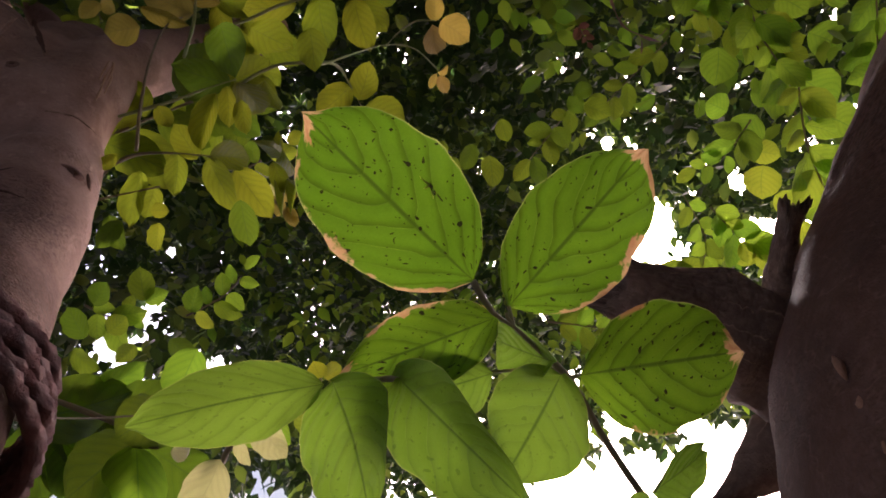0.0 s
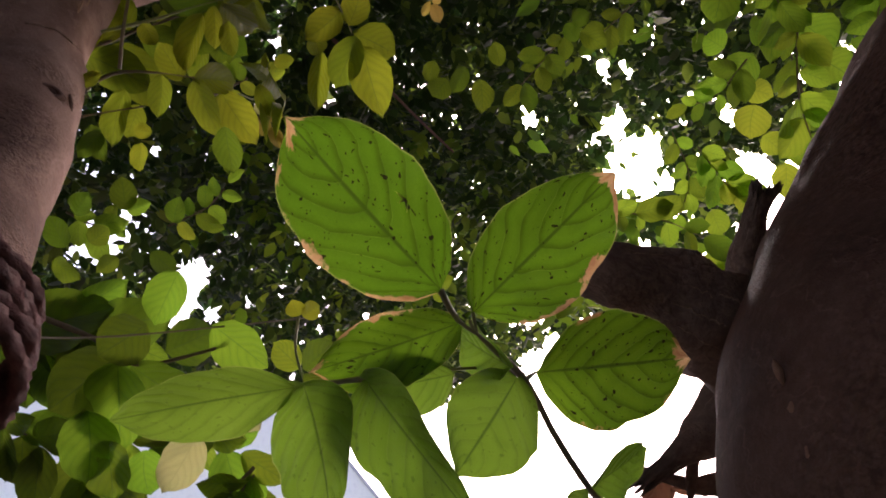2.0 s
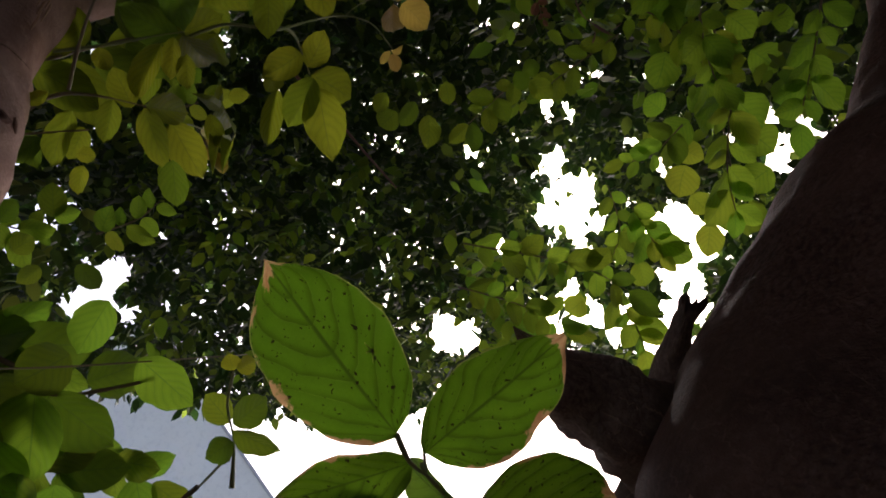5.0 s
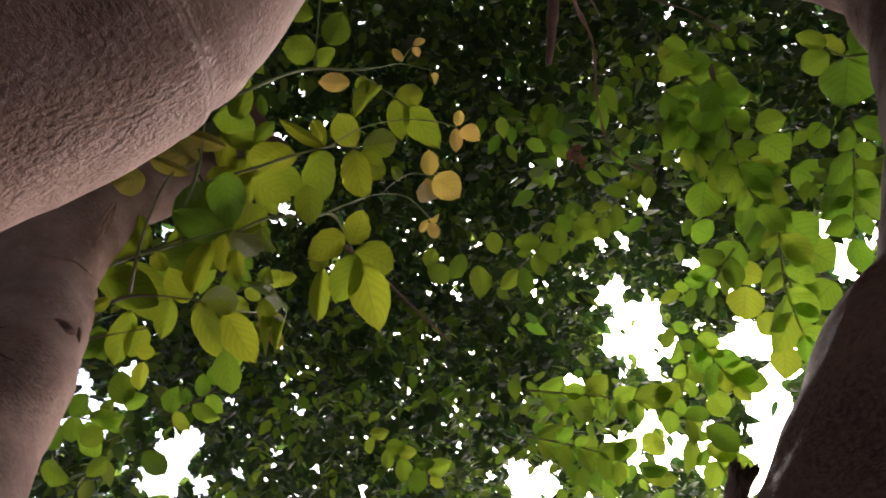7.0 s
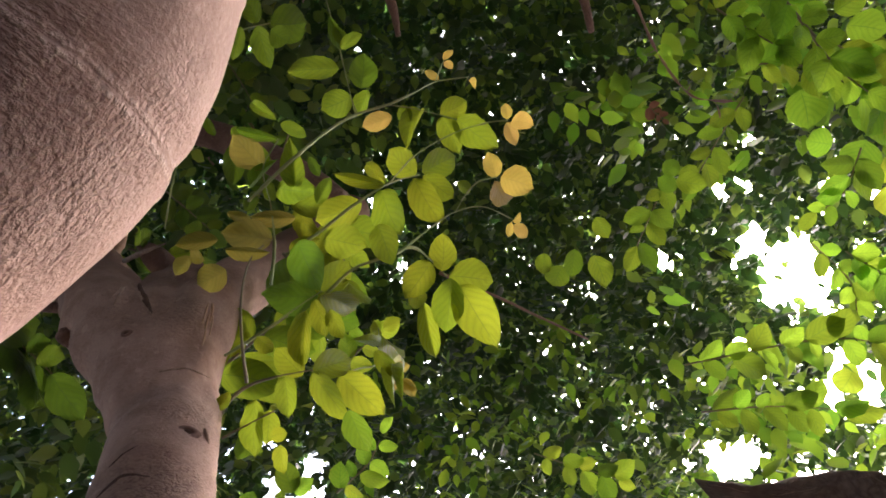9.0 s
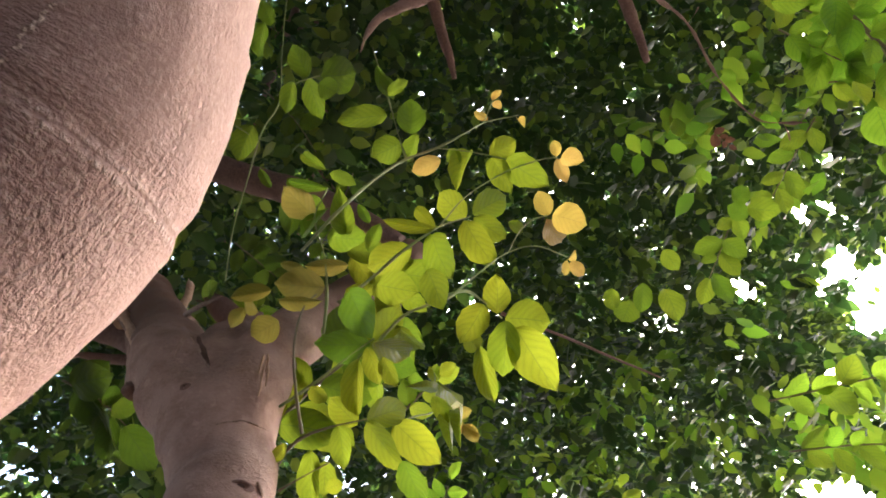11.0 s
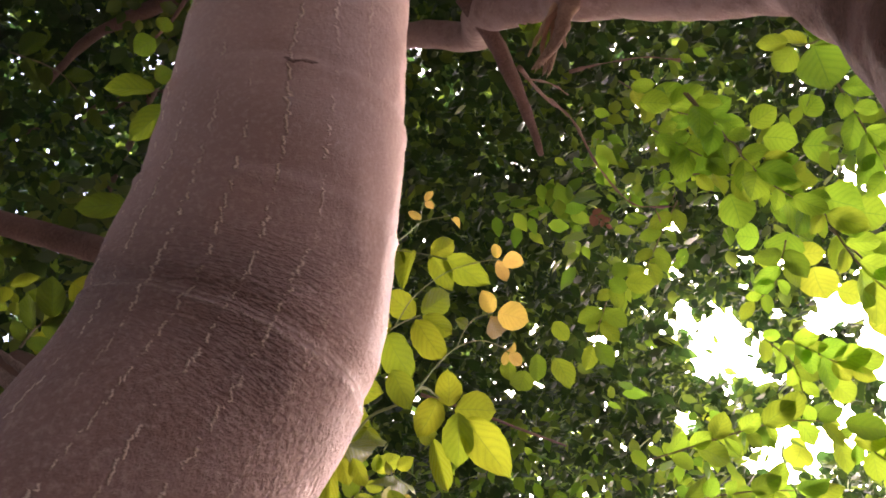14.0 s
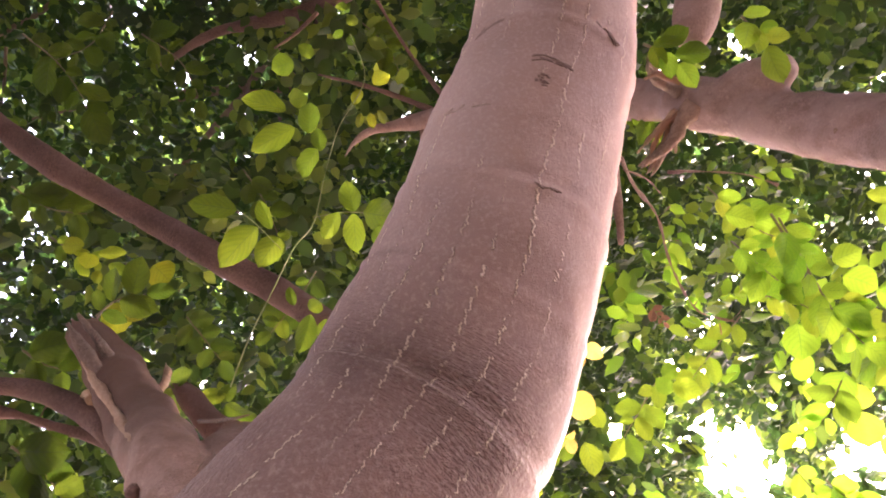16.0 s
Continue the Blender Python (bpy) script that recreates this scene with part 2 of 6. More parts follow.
def leaf_material(name, top, glow, vary, share=0.55, veins=1.0, specks=0.0, scorch=0.0, islands=False, rare=1.2, lit_clumps=0.45, gloss=0.42, spec=0.45, side_burn=0.0, shift=0.0):
    """A thin leaf: it reflects one colour and lets another through. uv: across the blade from 0 to 1, along it from 0 to 1."""
    n = Nodes(name)
    co = n.add("TexCoord")
    if islands:
        chance = n.add("NewGeometry").outputs["Random Per Island"]
    else:
        chance = n.add("ObjectInfo").outputs["Random"]
    ob = co.outputs["Object"]
    blotch = n.noise(ob, 14.0 if islands else 3.0, 3.0)
    if islands:
        # Sunlit clumps and a few lit leaves: their light is put into the colour.
        young = n.span(n.noise(ob, 1.9, 2.0), 0.54, 0.68)
        k = n.math("ADD", n.math("MULTIPLY", n.math("POWER", chance, rare), 0.85), n.math("MULTIPLY", young, lit_clumps), True)
    else:
        k = n.math("ADD", n.math("MULTIPLY", chance, 0.75), n.math("MULTIPLY", blotch, 0.35), True)
    shine = n.mix(k, rgb(*glow), rgb(*vary))
    face = n.mix(k, rgb(*top), rgb(*[0.5 * (a + 0.3 * b) for a, b in zip(top, vary)]))
    if veins:
        split = n.add("SeparateXYZ")
        n.put(split.inputs[0], co.outputs["UV"])
        u, v = split.outputs[0], split.outputs[1]
        side = n.math("ABSOLUTE", n.math("SUBTRACT", u, 0.5))
        rib = n.math("SUBTRACT", 1.0, n.span(side, 0.006, 0.022))
        bend = n.noise(n.shifted(n.scaled(co.outputs["UV"], (2.5, 3.0, 1.0)), chance), 1.0, 2.0)
        run = n.math("ADD", n.math("SUBTRACT", v, n.math("MULTIPLY", n.math("POWER", side, 1.25), 0.95)), n.math("MULTIPLY", bend, 0.16))
        wave = n.math("ABSOLUTE", n.math("SUBTRACT", n.math("FRACT", n.math("MULTIPLY", run, 6.3)), 0.5))
        vein = n.math("SUBTRACT", 1.0, n.span(wave, 0.01, 0.05))
        vein = n.math("MULTIPLY", vein, n.span(side, 0.5, 0.32))
        line = n.math("MAXIMUM", rib, n.math("MULTIPLY", vein, 0.6))
        soft = n.span(wave, 0.0, 0.5)
        net = n.add("TexVoronoi", Scale=34.0)
        n.put(net.inputs["Vector"], n.scaled(co.outputs["UV"], (1.0, 1.7, 1.0)))
        net.feature = "DISTANCE_TO_EDGE"
        mesh = n.span(net.outputs["Distance"], 0.0, 0.09)
        shine = n.mix(n.math("MULTIPLY", n.math("SUBTRACT", 1.0, mesh), 0.22 * veins), shine, rgb(*[g * 0.55 for g in glow]))
        shine = n.mix(n.math("MULTIPLY", n.math("SUBTRACT", 1.0, soft), 0.2 * veins), shine, rgb(*[g * 0.45 for g in glow]))
        shine = n.mix(n.math("MULTIPLY", line, 0.6 * veins), shine, rgb(*[g * 0.4 + 0.01 for g in glow]))
        face = n.mix(n.math("MULTIPLY", line, 0.5 * veins), face, rgb(*[min(1, t * 1.7 + 0.02) for t in top]))
        n.put(n.bsdf.inputs["Normal"], n.bump(n.math("ADD", n.math("MULTIPLY", line, -1.0), soft), 0.35, 0.002))
        if specks:
            flat_uv = n.scaled(co.outputs["UV"], (0.62, 1.0, 1.0))
            stain = n.noise(n.shifted(n.scaled(flat_uv, (3.2, 3.2, 1.0)), chance), 1.0, 3.0)
            # Shadow on one side of each vein's pucker, put into the leaf colour.
            saw = n.math("FRACT", n.math("ADD", n.math("MULTIPLY", run, 6.3), 0.5))
            fold = n.math("MULTIPLY", n.span(saw, 0.0, 0.30, 1.0, 0.0), n.span(stain, 0.30, 0.56))
            shine = n.mix(n.math("MULTIPLY", fold, 0.75 * veins), shine, rgb(*[g * 0.36 for g in glow]))
            shine = n.mix(n.math("MULTIPLY", n.span(stain, 0.50, 0.68), 0.35), shine, rgb(*[g * 0.55 for g in glow]))
            thread = n.math("MULTIPLY", n.span(wave, 0.0, 0.022, 1.0, 0.0), n.span(side, 0.46, 0.30))
            shine = n.mix(n.math("MULTIPLY", n.math("MULTIPLY", thread, n.span(stain, 0.60, 0.42)), 0.7 * veins), shine, rgb(*[g * 1.7 for g in vary]))
            shine = n.mix(n.math("MULTIPLY", rib, 0.75), shine, rgb(*[g * 0.30 for g in glow]))
            rim_line = n.span(side, 0.486, 0.5)
            shine = n.mix(n.math("MULTIPLY", rim_line, 0.7), shine, rgb(0.42, 0.44, 0.14))
            wild = n.add("TexNoise", Scale=9.0, Detail=1.0)
            n.put(wild.inputs["Vector"], flat_uv)
            stir = n.tree.nodes.new("ShaderNodeVectorMath")
            stir.operation = "MULTIPLY_ADD"
            n.put(stir.inputs[0], wild.outputs["Color"])
            stir.inputs[1].default_value = (0.13, 0.13, 0.0)
            n.put(stir.inputs[2], n.shifted(flat_uv, chance))
            for cells, keep, long in ((25.0, 0.12, (1.0, 0.62, 1.0)), (46.0, 0.50, (0.8, 1.0, 1.0))):
                spot = n.add("TexVoronoi", Scale=cells)
                n.put(spot.inputs["Vector"], n.scaled(stir.outputs[0], long))
                pick = n.add("SeparateColor")
                n.put(pick.inputs[0], spot.outputs["Color"])
                girth = n.math("ADD", n.math("MULTIPLY", n.math("POWER", pick.outputs[1], 2.4), 0.15), 0.10)
                dot = n.math("MULTIPLY", n.math("LESS_THAN", spot.outputs["Distance"], girth), n.math("GREATER_THAN", pick.outputs[0], keep))
                dot = n.math("MULTIPLY", dot, specks)
                shine = n.mix(dot, shine, rgb(0.010, 0.009, 0.005))
                face = n.mix(dot, face, rgb(0.012, 0.01, 0.006))
        if scorch:
            # dry brown margin, broad at the tip and patchy along one side
            lean = n.math("ADD", side, n.math("MULTIPLY", n.math("SUBTRACT", u, 0.5), 0.16 * side_burn))
            rim = n.math("MAXIMUM", n.span(lean, 0.34, 0.56), n.span(v, 0.80, 0.97, 0.0, 1.25))
            place = n.add("CombineXYZ", X=shift, Y=shift * 0.7, Z=0.0)
            moved = n.tree.nodes.new("ShaderNodeVectorMath")
            n.put(moved.inputs[0], n.scaled(co.outputs["UV"], (1.1, 1.5, 1.0)))
            n.put(moved.inputs[1], place.outputs[0])
            eaten = n.span(n.noise(moved.outputs[0], 2.2, 6.0, 0.65), 0.36, 0.64)
            burn = n.math("MULTIPLY", n.span(n.math("ADD", n.math("MULTIPLY", rim, 0.9), n.math("MULTIPLY", eaten, 0.85)), 1.19, 1.31), scorch)
            shine = n.mix(burn, shine, n.mix(n.span(eaten, 0.4, 0.9), rgb(0.60, 0.38, 0.19), rgb(0.36, 0.17, 0.07)))
            face = n.mix(burn, face, rgb(0.40, 0.26, 0.15))
    n.put(n.bsdf.inputs["Base Color"], face)
    n.bsdf.inputs["Roughness"].default_value = gloss
    n.bsdf.inputs["Specular IOR Level"].default_value = spec
    through_leaf = n.add("BsdfTranslucent", Color=shine)
    both = n.add("MixShader", Fac=share)
    n.put(both.inputs[1], n.bsdf.outputs[0])
    n.put(both.inputs[2], through_leaf.outputs[0])
    n.put(n.out.inputs["Surface"], both.outputs[0])
    return n.mat


BARK_NEAR = front_bark_material("smooth_pink_bark", (0.312, 0.199, 0.160), (0.49, 0.370, 0.310), (0.185, 0.105, 0.081), 1.466)
BARK = bark_material("pink_grey_bark", (0.26, 0.158, 0.132), (0.36, 0.24, 0.205), (0.155, 0.09, 0.075), streaks=0.3, wrinkles=0.6)
# Both trunks dark low and pale high: the fall of light put into the bark.
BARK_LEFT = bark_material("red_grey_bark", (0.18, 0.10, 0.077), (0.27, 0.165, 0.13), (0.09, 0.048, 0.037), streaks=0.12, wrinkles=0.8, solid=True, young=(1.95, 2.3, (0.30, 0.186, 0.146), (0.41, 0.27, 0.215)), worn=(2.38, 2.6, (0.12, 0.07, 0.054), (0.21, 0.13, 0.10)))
BARK_RIGHT = bark_material("dark_brown_bark", (0.15, 0.079, 0.058), (0.24, 0.145, 0.115), (0.075, 0.040, 0.030), streaks=0.2, wrinkles=1.2, solid=True, young=(2.35, 2.75, (0.30, 0.20, 0.175), (0.40, 0.28, 0.25)))
BARK_DEAD = bark_material("dull_brown_bark", (0.24, 0.145, 0.115), (0.35, 0.235, 0.195), (0.11, 0.062, 0.05), streaks=0.5, wrinkles=1.5, rough=0.9)
BARK_FAR = bark_material("brown_bark", (0.20, 0.122, 0.10), (0.30, 0.20, 0.17), (0.12, 0.07, 0.058), streaks=0.1, wrinkles=0.5)
DEAD = bark_material("dead_grey_wood", (0.25, 0.18, 0.145), (0.42, 0.31, 0.255), (0.10, 0.068, 0.055), streaks=0.6, wrinkles=0.1, rough=0.9)
DEAD_DARK = bark_material("dark_scar_bark", (0.10, 0.058, 0.046), (0.17, 0.108, 0.086), (0.05, 0.028, 0.022), streaks=0.1, wrinkles=0.1, rough=0.9)
BARK_KNOT = bark_material("knot_bark", (0.20, 0.122, 0.098), (0.29, 0.19, 0.155), (0.12, 0.068, 0.054), streaks=0.1, wrinkles=0.5)
SCAR = bark_material("faint_scar_bark", (0.225, 0.142, 0.115), (0.30, 0.198, 0.162), (0.16, 0.098, 0.078), streaks=0.1, wrinkles=0.1, rough=0.9)
SPLIT = bark_material("pale_split_wood", (0.48, 0.32, 0.22), (0.62, 0.46, 0.34), (0.34, 0.20, 0.13), streaks=0.5, wrinkles=0.1, rough=0.85)
DEAD_PALE = bark_material("splintered_wood", (0.34, 0.23, 0.18), (0.52, 0.38, 0.30), (0.18, 0.11, 0.08), streaks=0.6, wrinkles=0.1, rough=0.9)
STEM = plain_material("green_stem", (0.12, 0.18, 0.04), (0.20, 0.19, 0.07), 30.0, 0.55)
STEM_NEAR = plain_material("olive_stem", (0.13, 0.125, 0.05), (0.20, 0.17, 0.08), 60.0, 0.55)
STEM_DARK = plain_material("brown_stem", (0.10, 0.075, 0.04), (0.15, 0.12, 0.06), 30.0, 0.6)


def soil_material():
    """Unseen ground: dark under the trees to cut bounce, a pale patch added to light the house."""
    n = Nodes("soil")
    ob = n.add("TexCoord").outputs["Object"]
    span = n.tree.nodes.new("ShaderNodeVectorMath")
    span.operation = "DISTANCE"
    n.put(span.inputs[0], ob)
    span.inputs[1].default_value = (-7.0, 25.0, 0.0)
    a, c = n.noise(ob, 1.3, 5.0), n.noise(ob, 22.0, 5.0, 0.65)
    dark_soil = n.mix(n.span(c, 0.35, 0.65), rgb(0.022, 0.016, 0.010), rgb(0.062, 0.044, 0.027))
    bounce_patch = n.mix(n.span(a, 0.3, 0.7), rgb(0.36, 0.31, 0.26), rgb(0.44, 0.39, 0.33))
    far = n.span(n.math("ADD", span.outputs["Value"], n.math("MULTIPLY", a, 3.0)), 16.5, 13.0)
    n.put(n.bsdf.inputs["Base Color"], n.mix(far, dark_soil, bounce_patch))
    n.bsdf.inputs["Roughness"].default_value = 0.95
    n.put(n.bsdf.inputs["Normal"], n.bump(n.math("ADD", a, c), 0.8, 0.03))
    return n.mat


SOIL = soil_material()
PLASTER = plain_material("pale_plaster", (0.90, 0.86, 0.74), (0.86, 0.81, 0.69), 0.7, 0.9, 0.2, 0.004)
ROOFING = plain_material("grey_roofing", (0.46, 0.45, 0.44), (0.56, 0.54, 0.52), 1.5, 0.8)
RUST = plain_material("rust_brown_bark", (0.26, 0.12, 0.07), (0.36, 0.20, 0.13), 40.0, 0.9, 0.8, 0.003)
ROPE = plain_material("red_brown_rope", (0.045, 0.022, 0.021), (0.125, 0.05, 0.044), 60.0, 0.95, 0.8, 0.003)
# Crown leaf in dark, half-lit and lit copies; its light is put into the colour.
CANOPY = leaf_material("canopy_leaf", (0.022, 0.040, 0.013), (0.026, 0.064, 0.013), (0.34, 0.48, 0.06), share=0.5, veins=0.0, islands=True, rare=6.0, lit_clumps=0.12, gloss=0.42, spec=0.25)
MIDDLE = leaf_material("light_canopy_leaf", (0.036, 0.058, 0.022), (0.085, 0.155, 0.028), (0.46, 0.54, 0.07), share=0.56, veins=0.0, islands=True, rare=4.0, lit_clumps=0.25, gloss=0.38, spec=0.3)
LIT_CANOPY = leaf_material("lit_canopy_leaf", (0.045, 0.085, 0.016), (0.140, 0.305, 0.020), (0.33, 0.45, 0.032), share=0.64, veins=0.0, islands=True, spec=0.28)
YELLOW = leaf_material("yellow_green_leaf", (0.11, 0.12, 0.018), (0.185, 0.285, 0.016), (0.385, 0.395, 0.022), share=0.6, spec=0.3)
ORANGE = leaf_material("young_orange_leaf", (0.24, 0.15, 0.06), (0.56, 0.43, 0.07), (0.58, 0.36, 0.10), share=0.6)
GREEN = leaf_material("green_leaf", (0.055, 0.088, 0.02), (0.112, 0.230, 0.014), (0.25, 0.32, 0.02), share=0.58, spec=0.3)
# Lit copy of the green leaf; the extra sunlight is put into its colour.
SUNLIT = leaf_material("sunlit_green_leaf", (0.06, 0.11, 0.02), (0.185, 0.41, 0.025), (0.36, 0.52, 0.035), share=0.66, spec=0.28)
OLIVE = leaf_material("olive_brown_leaf", (0.13, 0.12, 0.03), (0.40, 0.36, 0.05), (0.42, 0.30, 0.07), share=0.55)
DRY = leaf_material("dry_brown_leaf", (0.13, 0.062, 0.040), (0.15, 0.062, 0.036), (0.24, 0.105, 0.055), share=0.4)
PALE = leaf_material("pale_young_leaf", (0.30, 0.30, 0.13), (0.56, 0.57, 0.22), (0.62, 0.58, 0.24), share=0.55)
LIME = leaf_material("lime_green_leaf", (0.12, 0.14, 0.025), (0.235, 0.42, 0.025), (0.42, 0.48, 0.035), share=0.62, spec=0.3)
# Shaded copy of the green leaf: the shade is put into a darker colour.
SHADED = leaf_material("shaded_green_leaf", (0.03, 0.052, 0.012), (0.075, 0.15, 0.012), (0.16, 0.22, 0.018), share=0.55, spec=0.3)
SPECKLED = [leaf_material("speckled_green_leaf", (0.028, 0.058, 0.010), (0.090, 0.205, 0.008), (0.125, 0.235, 0.010), share=0.7, specks=0.95, scorch=1.0, side_burn=b, shift=k) for b, k in ((-1.0, 0.35), (1.0, 2.1), (1.0, 4.4), (0.3, 6.2))]
QUILTED = leaf_material("quilted_green_leaf", (0.045, 0.085, 0.012), (0.15, 0.29, 0.022), (0.20, 0.33, 0.03), share=0.64, veins=0.55, specks=0.3)


# ---- builders ----
def part(name, data, material, parent=None, label="", matrix=None, kind=""):
    """Links a bmesh or mesh as one object, under a thing or a part."""
    if isinstance(data, bmesh.types.BMesh):
        mesh = bpy.data.meshes.new(name)
        data.to_mesh(mesh)
        data.free()
        mesh.shade_smooth()
    else:
        mesh = data
    if material and not mesh.materials:
        mesh.materials.append(material)
    ob = new(name, mesh)
    if parent:
        ob.parent = parent
    if matrix is not None:
        ob.matrix_basis = matrix
    return tagged(ob, label=label, kind=kind)


def thing(name, label, category, place=(0, 0, 0), group="", kind=""):
    ob = new(name)
    ob.location = place
    ob.empty_display_size = 0.05
    return tagged(ob, label, category, group, kind)


def curve_through(rows, step):
    """A smooth run of points through a few rows of x, y, z, radius."""
    rows = np.array(rows, float)
    ext = np.vstack([2 * rows[0] - rows[1], rows, 2 * rows[-1] - rows[-2]])
    ext[:, 3] = np.maximum(ext[:, 3], 0.0005)
    out = []
    for a in range(1, len(ext) - 2):
        p0, p1, p2, p3 = ext[a - 1:a + 3]
        k = max(2, int(np.linalg.norm(p2[:3] - p1[:3]) / step))
        for s in np.linspace(0, 1, k, endpoint=False):
            out.append(0.5 * (2 * p1 + (p2 - p0) * s + (2 * p0 - 5 * p1 + 4 * p2 - p3) * s ** 2 + (3 * p1 - p0 - 3 * p2 + p3) * s ** 3))
    out.append(rows[-1])
    return np.array(out)


def stem_mesh(name, rows, sides=16, step=0.02, lump=0.0, lump_scale=8.0, rings=(), ragged=0.0, seed=0, origin=(0, 0, 0)):
    """A swept stem with a skin that swells and dips. rings: (metres along, height, width) of raised collars.
    ragged: how far its far end is torn into points."""
    pts = curve_through(rows, step)
    axis, rad = pts[:, :3], np.maximum(pts[:, 3], 0.0004)
    tan = np.gradient(axis, axis=0)
    tan /= np.linalg.norm(tan, axis=1)[:, None]
    side = np.cross(tan[0], (0.31, 0.2, 0.93))
    side /= np.linalg.norm(side)
    run = np.concatenate([[0], np.cumsum(np.linalg.norm(np.diff(axis, axis=0), axis=1))])
    angle = np.linspace(0, 2 * math.pi, sides, endpoint=False)
    verts, uvs = [], []
    rng = np.random.default_rng(seed)
    teeth = rng.random(sides) * ragged
    for i, (c, t) in enumerate(zip(axis, tan)):
        side = side - t * side.dot(t)
        side /= np.linalg.norm(side)
        other = np.cross(t, side)
        r = rad[i]
        for d, high, wide in rings:
            r = r + high * math.exp(-((run[i] - d) / wide) ** 2)
        for k, a in enumerate(angle):
            way = side * math.cos(a) + other * math.sin(a)
            p = c + way * r
            if lump:
                q = Vector(p) * lump_scale + Vector((seed * 3.1, 0, 0))
                p = p + way * lump * (noise.noise(q) + 0.45 * noise.noise(q * 3.1))
            if ragged and i >= len(axis) - 6:
                p = p + t * (teeth[k] * (i - len(axis) + 6) / 5.0)
            verts.append(p - np.array(origin))
    faces = []
    n = len(axis)
    for i in range(n - 1):
        for k in range(sides):
            l = (k + 1) % sides
            faces.append((i * sides + k, i * sides + l, (i + 1) * sides + l, (i + 1) * sides + k))
    mesh = bpy.data.meshes.new(name)
    verts += [axis[0] - np.array(origin), axis[-1] - np.array(origin)]
    for k in range(sides):
        l = (k + 1) % sides
        faces.append((n * sides, l, k))
        faces.append((n * sides + 1, (n - 1) * sides + k, (n - 1) * sides + l))
    mesh.from_pydata([tuple(v) for v in verts], [], faces)
    uv = mesh.uv_layers.new(name="uv")
    for poly in mesh.polygons:
        ks = [v for v in poly.vertices]
        for li, v in zip(poly.loop_indices, ks):
            i, k = divmod(v, sides) if v < n * sides else (0 if v == n * sides else n - 1, 0)
            wrap = 1.0 if k == 0 and any(x % sides == sides - 1 for x in ks if x < n * sides) else 0.0
            girth = 2 * math.pi * float(rad.mean())
            uv.data[li].uv = ((k / sides + wrap) * girth, run[i])
    mesh.shade_smooth()
    return mesh


def leaf_mesh(name, wide=0.62, fold=0.12, droop=0.10, wave=0.02, nx=8, ny=20, tip=0.065, seed=0, plump=0.45):
    """A leaf blade one metre long from its stalk at the origin along +y, facing +z; scaled when it is placed."""
    rng = random.Random(seed)
    skew = rng.uniform(-0.04, 0.04)
    verts, uvs, faces = [], [], []
    ph = rng.uniform(0, 6)
    for j in range(ny + 1):
        v = j / ny
        body = min(1.0, v / (1 - tip * 0.5))
        q = body ** 1.12
        round_half = max(0.0, 1 - abs(2 * q - 1) ** 2.15) ** 0.62
        drawn_half = q ** 0.55 * (1 - q) ** 0.75 / 0.4126 if q < 1 else 0.0
        half = 0.5 * wide * (plump * round_half + (1 - plump) * drawn_half)
        half *= 1 + 0.018 * math.sin(23 * v + ph) + 0.012 * math.sin(41 * v + 2 * ph)
        half = max(half, 0.022 * (1 - v) / tip if v > 1 - tip else 0.0, 0.003)
        for i in range(nx + 1):
            u = i / nx
            s = 2 * u - 1
            x = s * half + skew * math.sin(math.pi * v)
            z = fold * abs(s) * half * 2 - droop * v * v + wave * math.sin(ph + 9 * v + 2.2 * s) * abs(s)
            z += 0.012 * math.sin(17 * (v - 0.3 * abs(s))) * abs(s)
            verts.append((x, v, z))
            uvs.append((u, v))
    for j in range(ny):
        for i in range(nx):
            a = j * (nx + 1) + i
            faces.append((a, a + 1, a + nx + 2, a + nx + 1))
    mesh = bpy.data.meshes.new(name)
    mesh.from_pydata(verts, [], faces)
    layer = mesh.uv_layers.new(name="uv")
    for loop in mesh.loops:
        layer.data[loop.index].uv = uvs[loop.vertex_index]
    mesh.shade_smooth()
    return mesh


def leaf_pose(base, tip, facing, turn=0.0):
    """The pose that lays a unit leaf from base to tip with its blade turned to facing."""
    b, t = Vector(base), Vector(tip)
    y = (t - b)
    size = y.length
    y.normalize()
    z = Vector(facing) - y * y.dot(Vector(facing))
    z.normalize()
    if turn:
        z = Matrix.Rotation(radians(turn), 3, y) @ z
    x = y.cross(z)
    m = Matrix((x, y, z)).transposed().to_4x4()
    return Matrix.Translation(b) @ m @ Matrix.Scale(size, 4)


# ---- ground and house ----
def ground():
    bm = bmesh.new()
    n = 48
    side = [(-1 + 2 * i / n) for i in range(n + 1)]
    side = [math.copysign(abs(s) ** 2.6 * 400, s) for s in side]
    grid = [[bm.verts.new((x, y, 0.05 * noise.noise(Vector((x * 0.6, y * 0.6, 0))) if abs(x) < 30 and abs(y) < 30 else 0.0)) for x in side] for y in side]
    for j in range(n):
        for i in range(n):
            bm.faces.new((grid[j][i], grid[j][i + 1], grid[j + 1][i + 1], grid[j + 1][i]))
    ob = part("ground", bm, SOIL)
    tagged(ob, "unseen ground, dark with a pale patch added to bounce light", "ground", kind="structure")


def prism(outline, y0, y1):
    """A solid between two upright planes across y, from its outline in x and z."""
    bm = bmesh.new()
    a = [bm.verts.new((x, y0, z)) for x, z in outline]
    b = [bm.verts.new((x, y1, z)) for x, z in outline]
    bm.faces.new(a)
    bm.faces.new(list(reversed(b)))
    for i in range(len(a)):
        j = (i + 1) % len(a)
        bm.faces.new((a[j], a[i], b[i], b[j]))
    bmesh.ops.recalc_face_normals(bm, faces=bm.faces)
    return bm


def flat(ob):
    ob.data.shade_flat()
    return ob


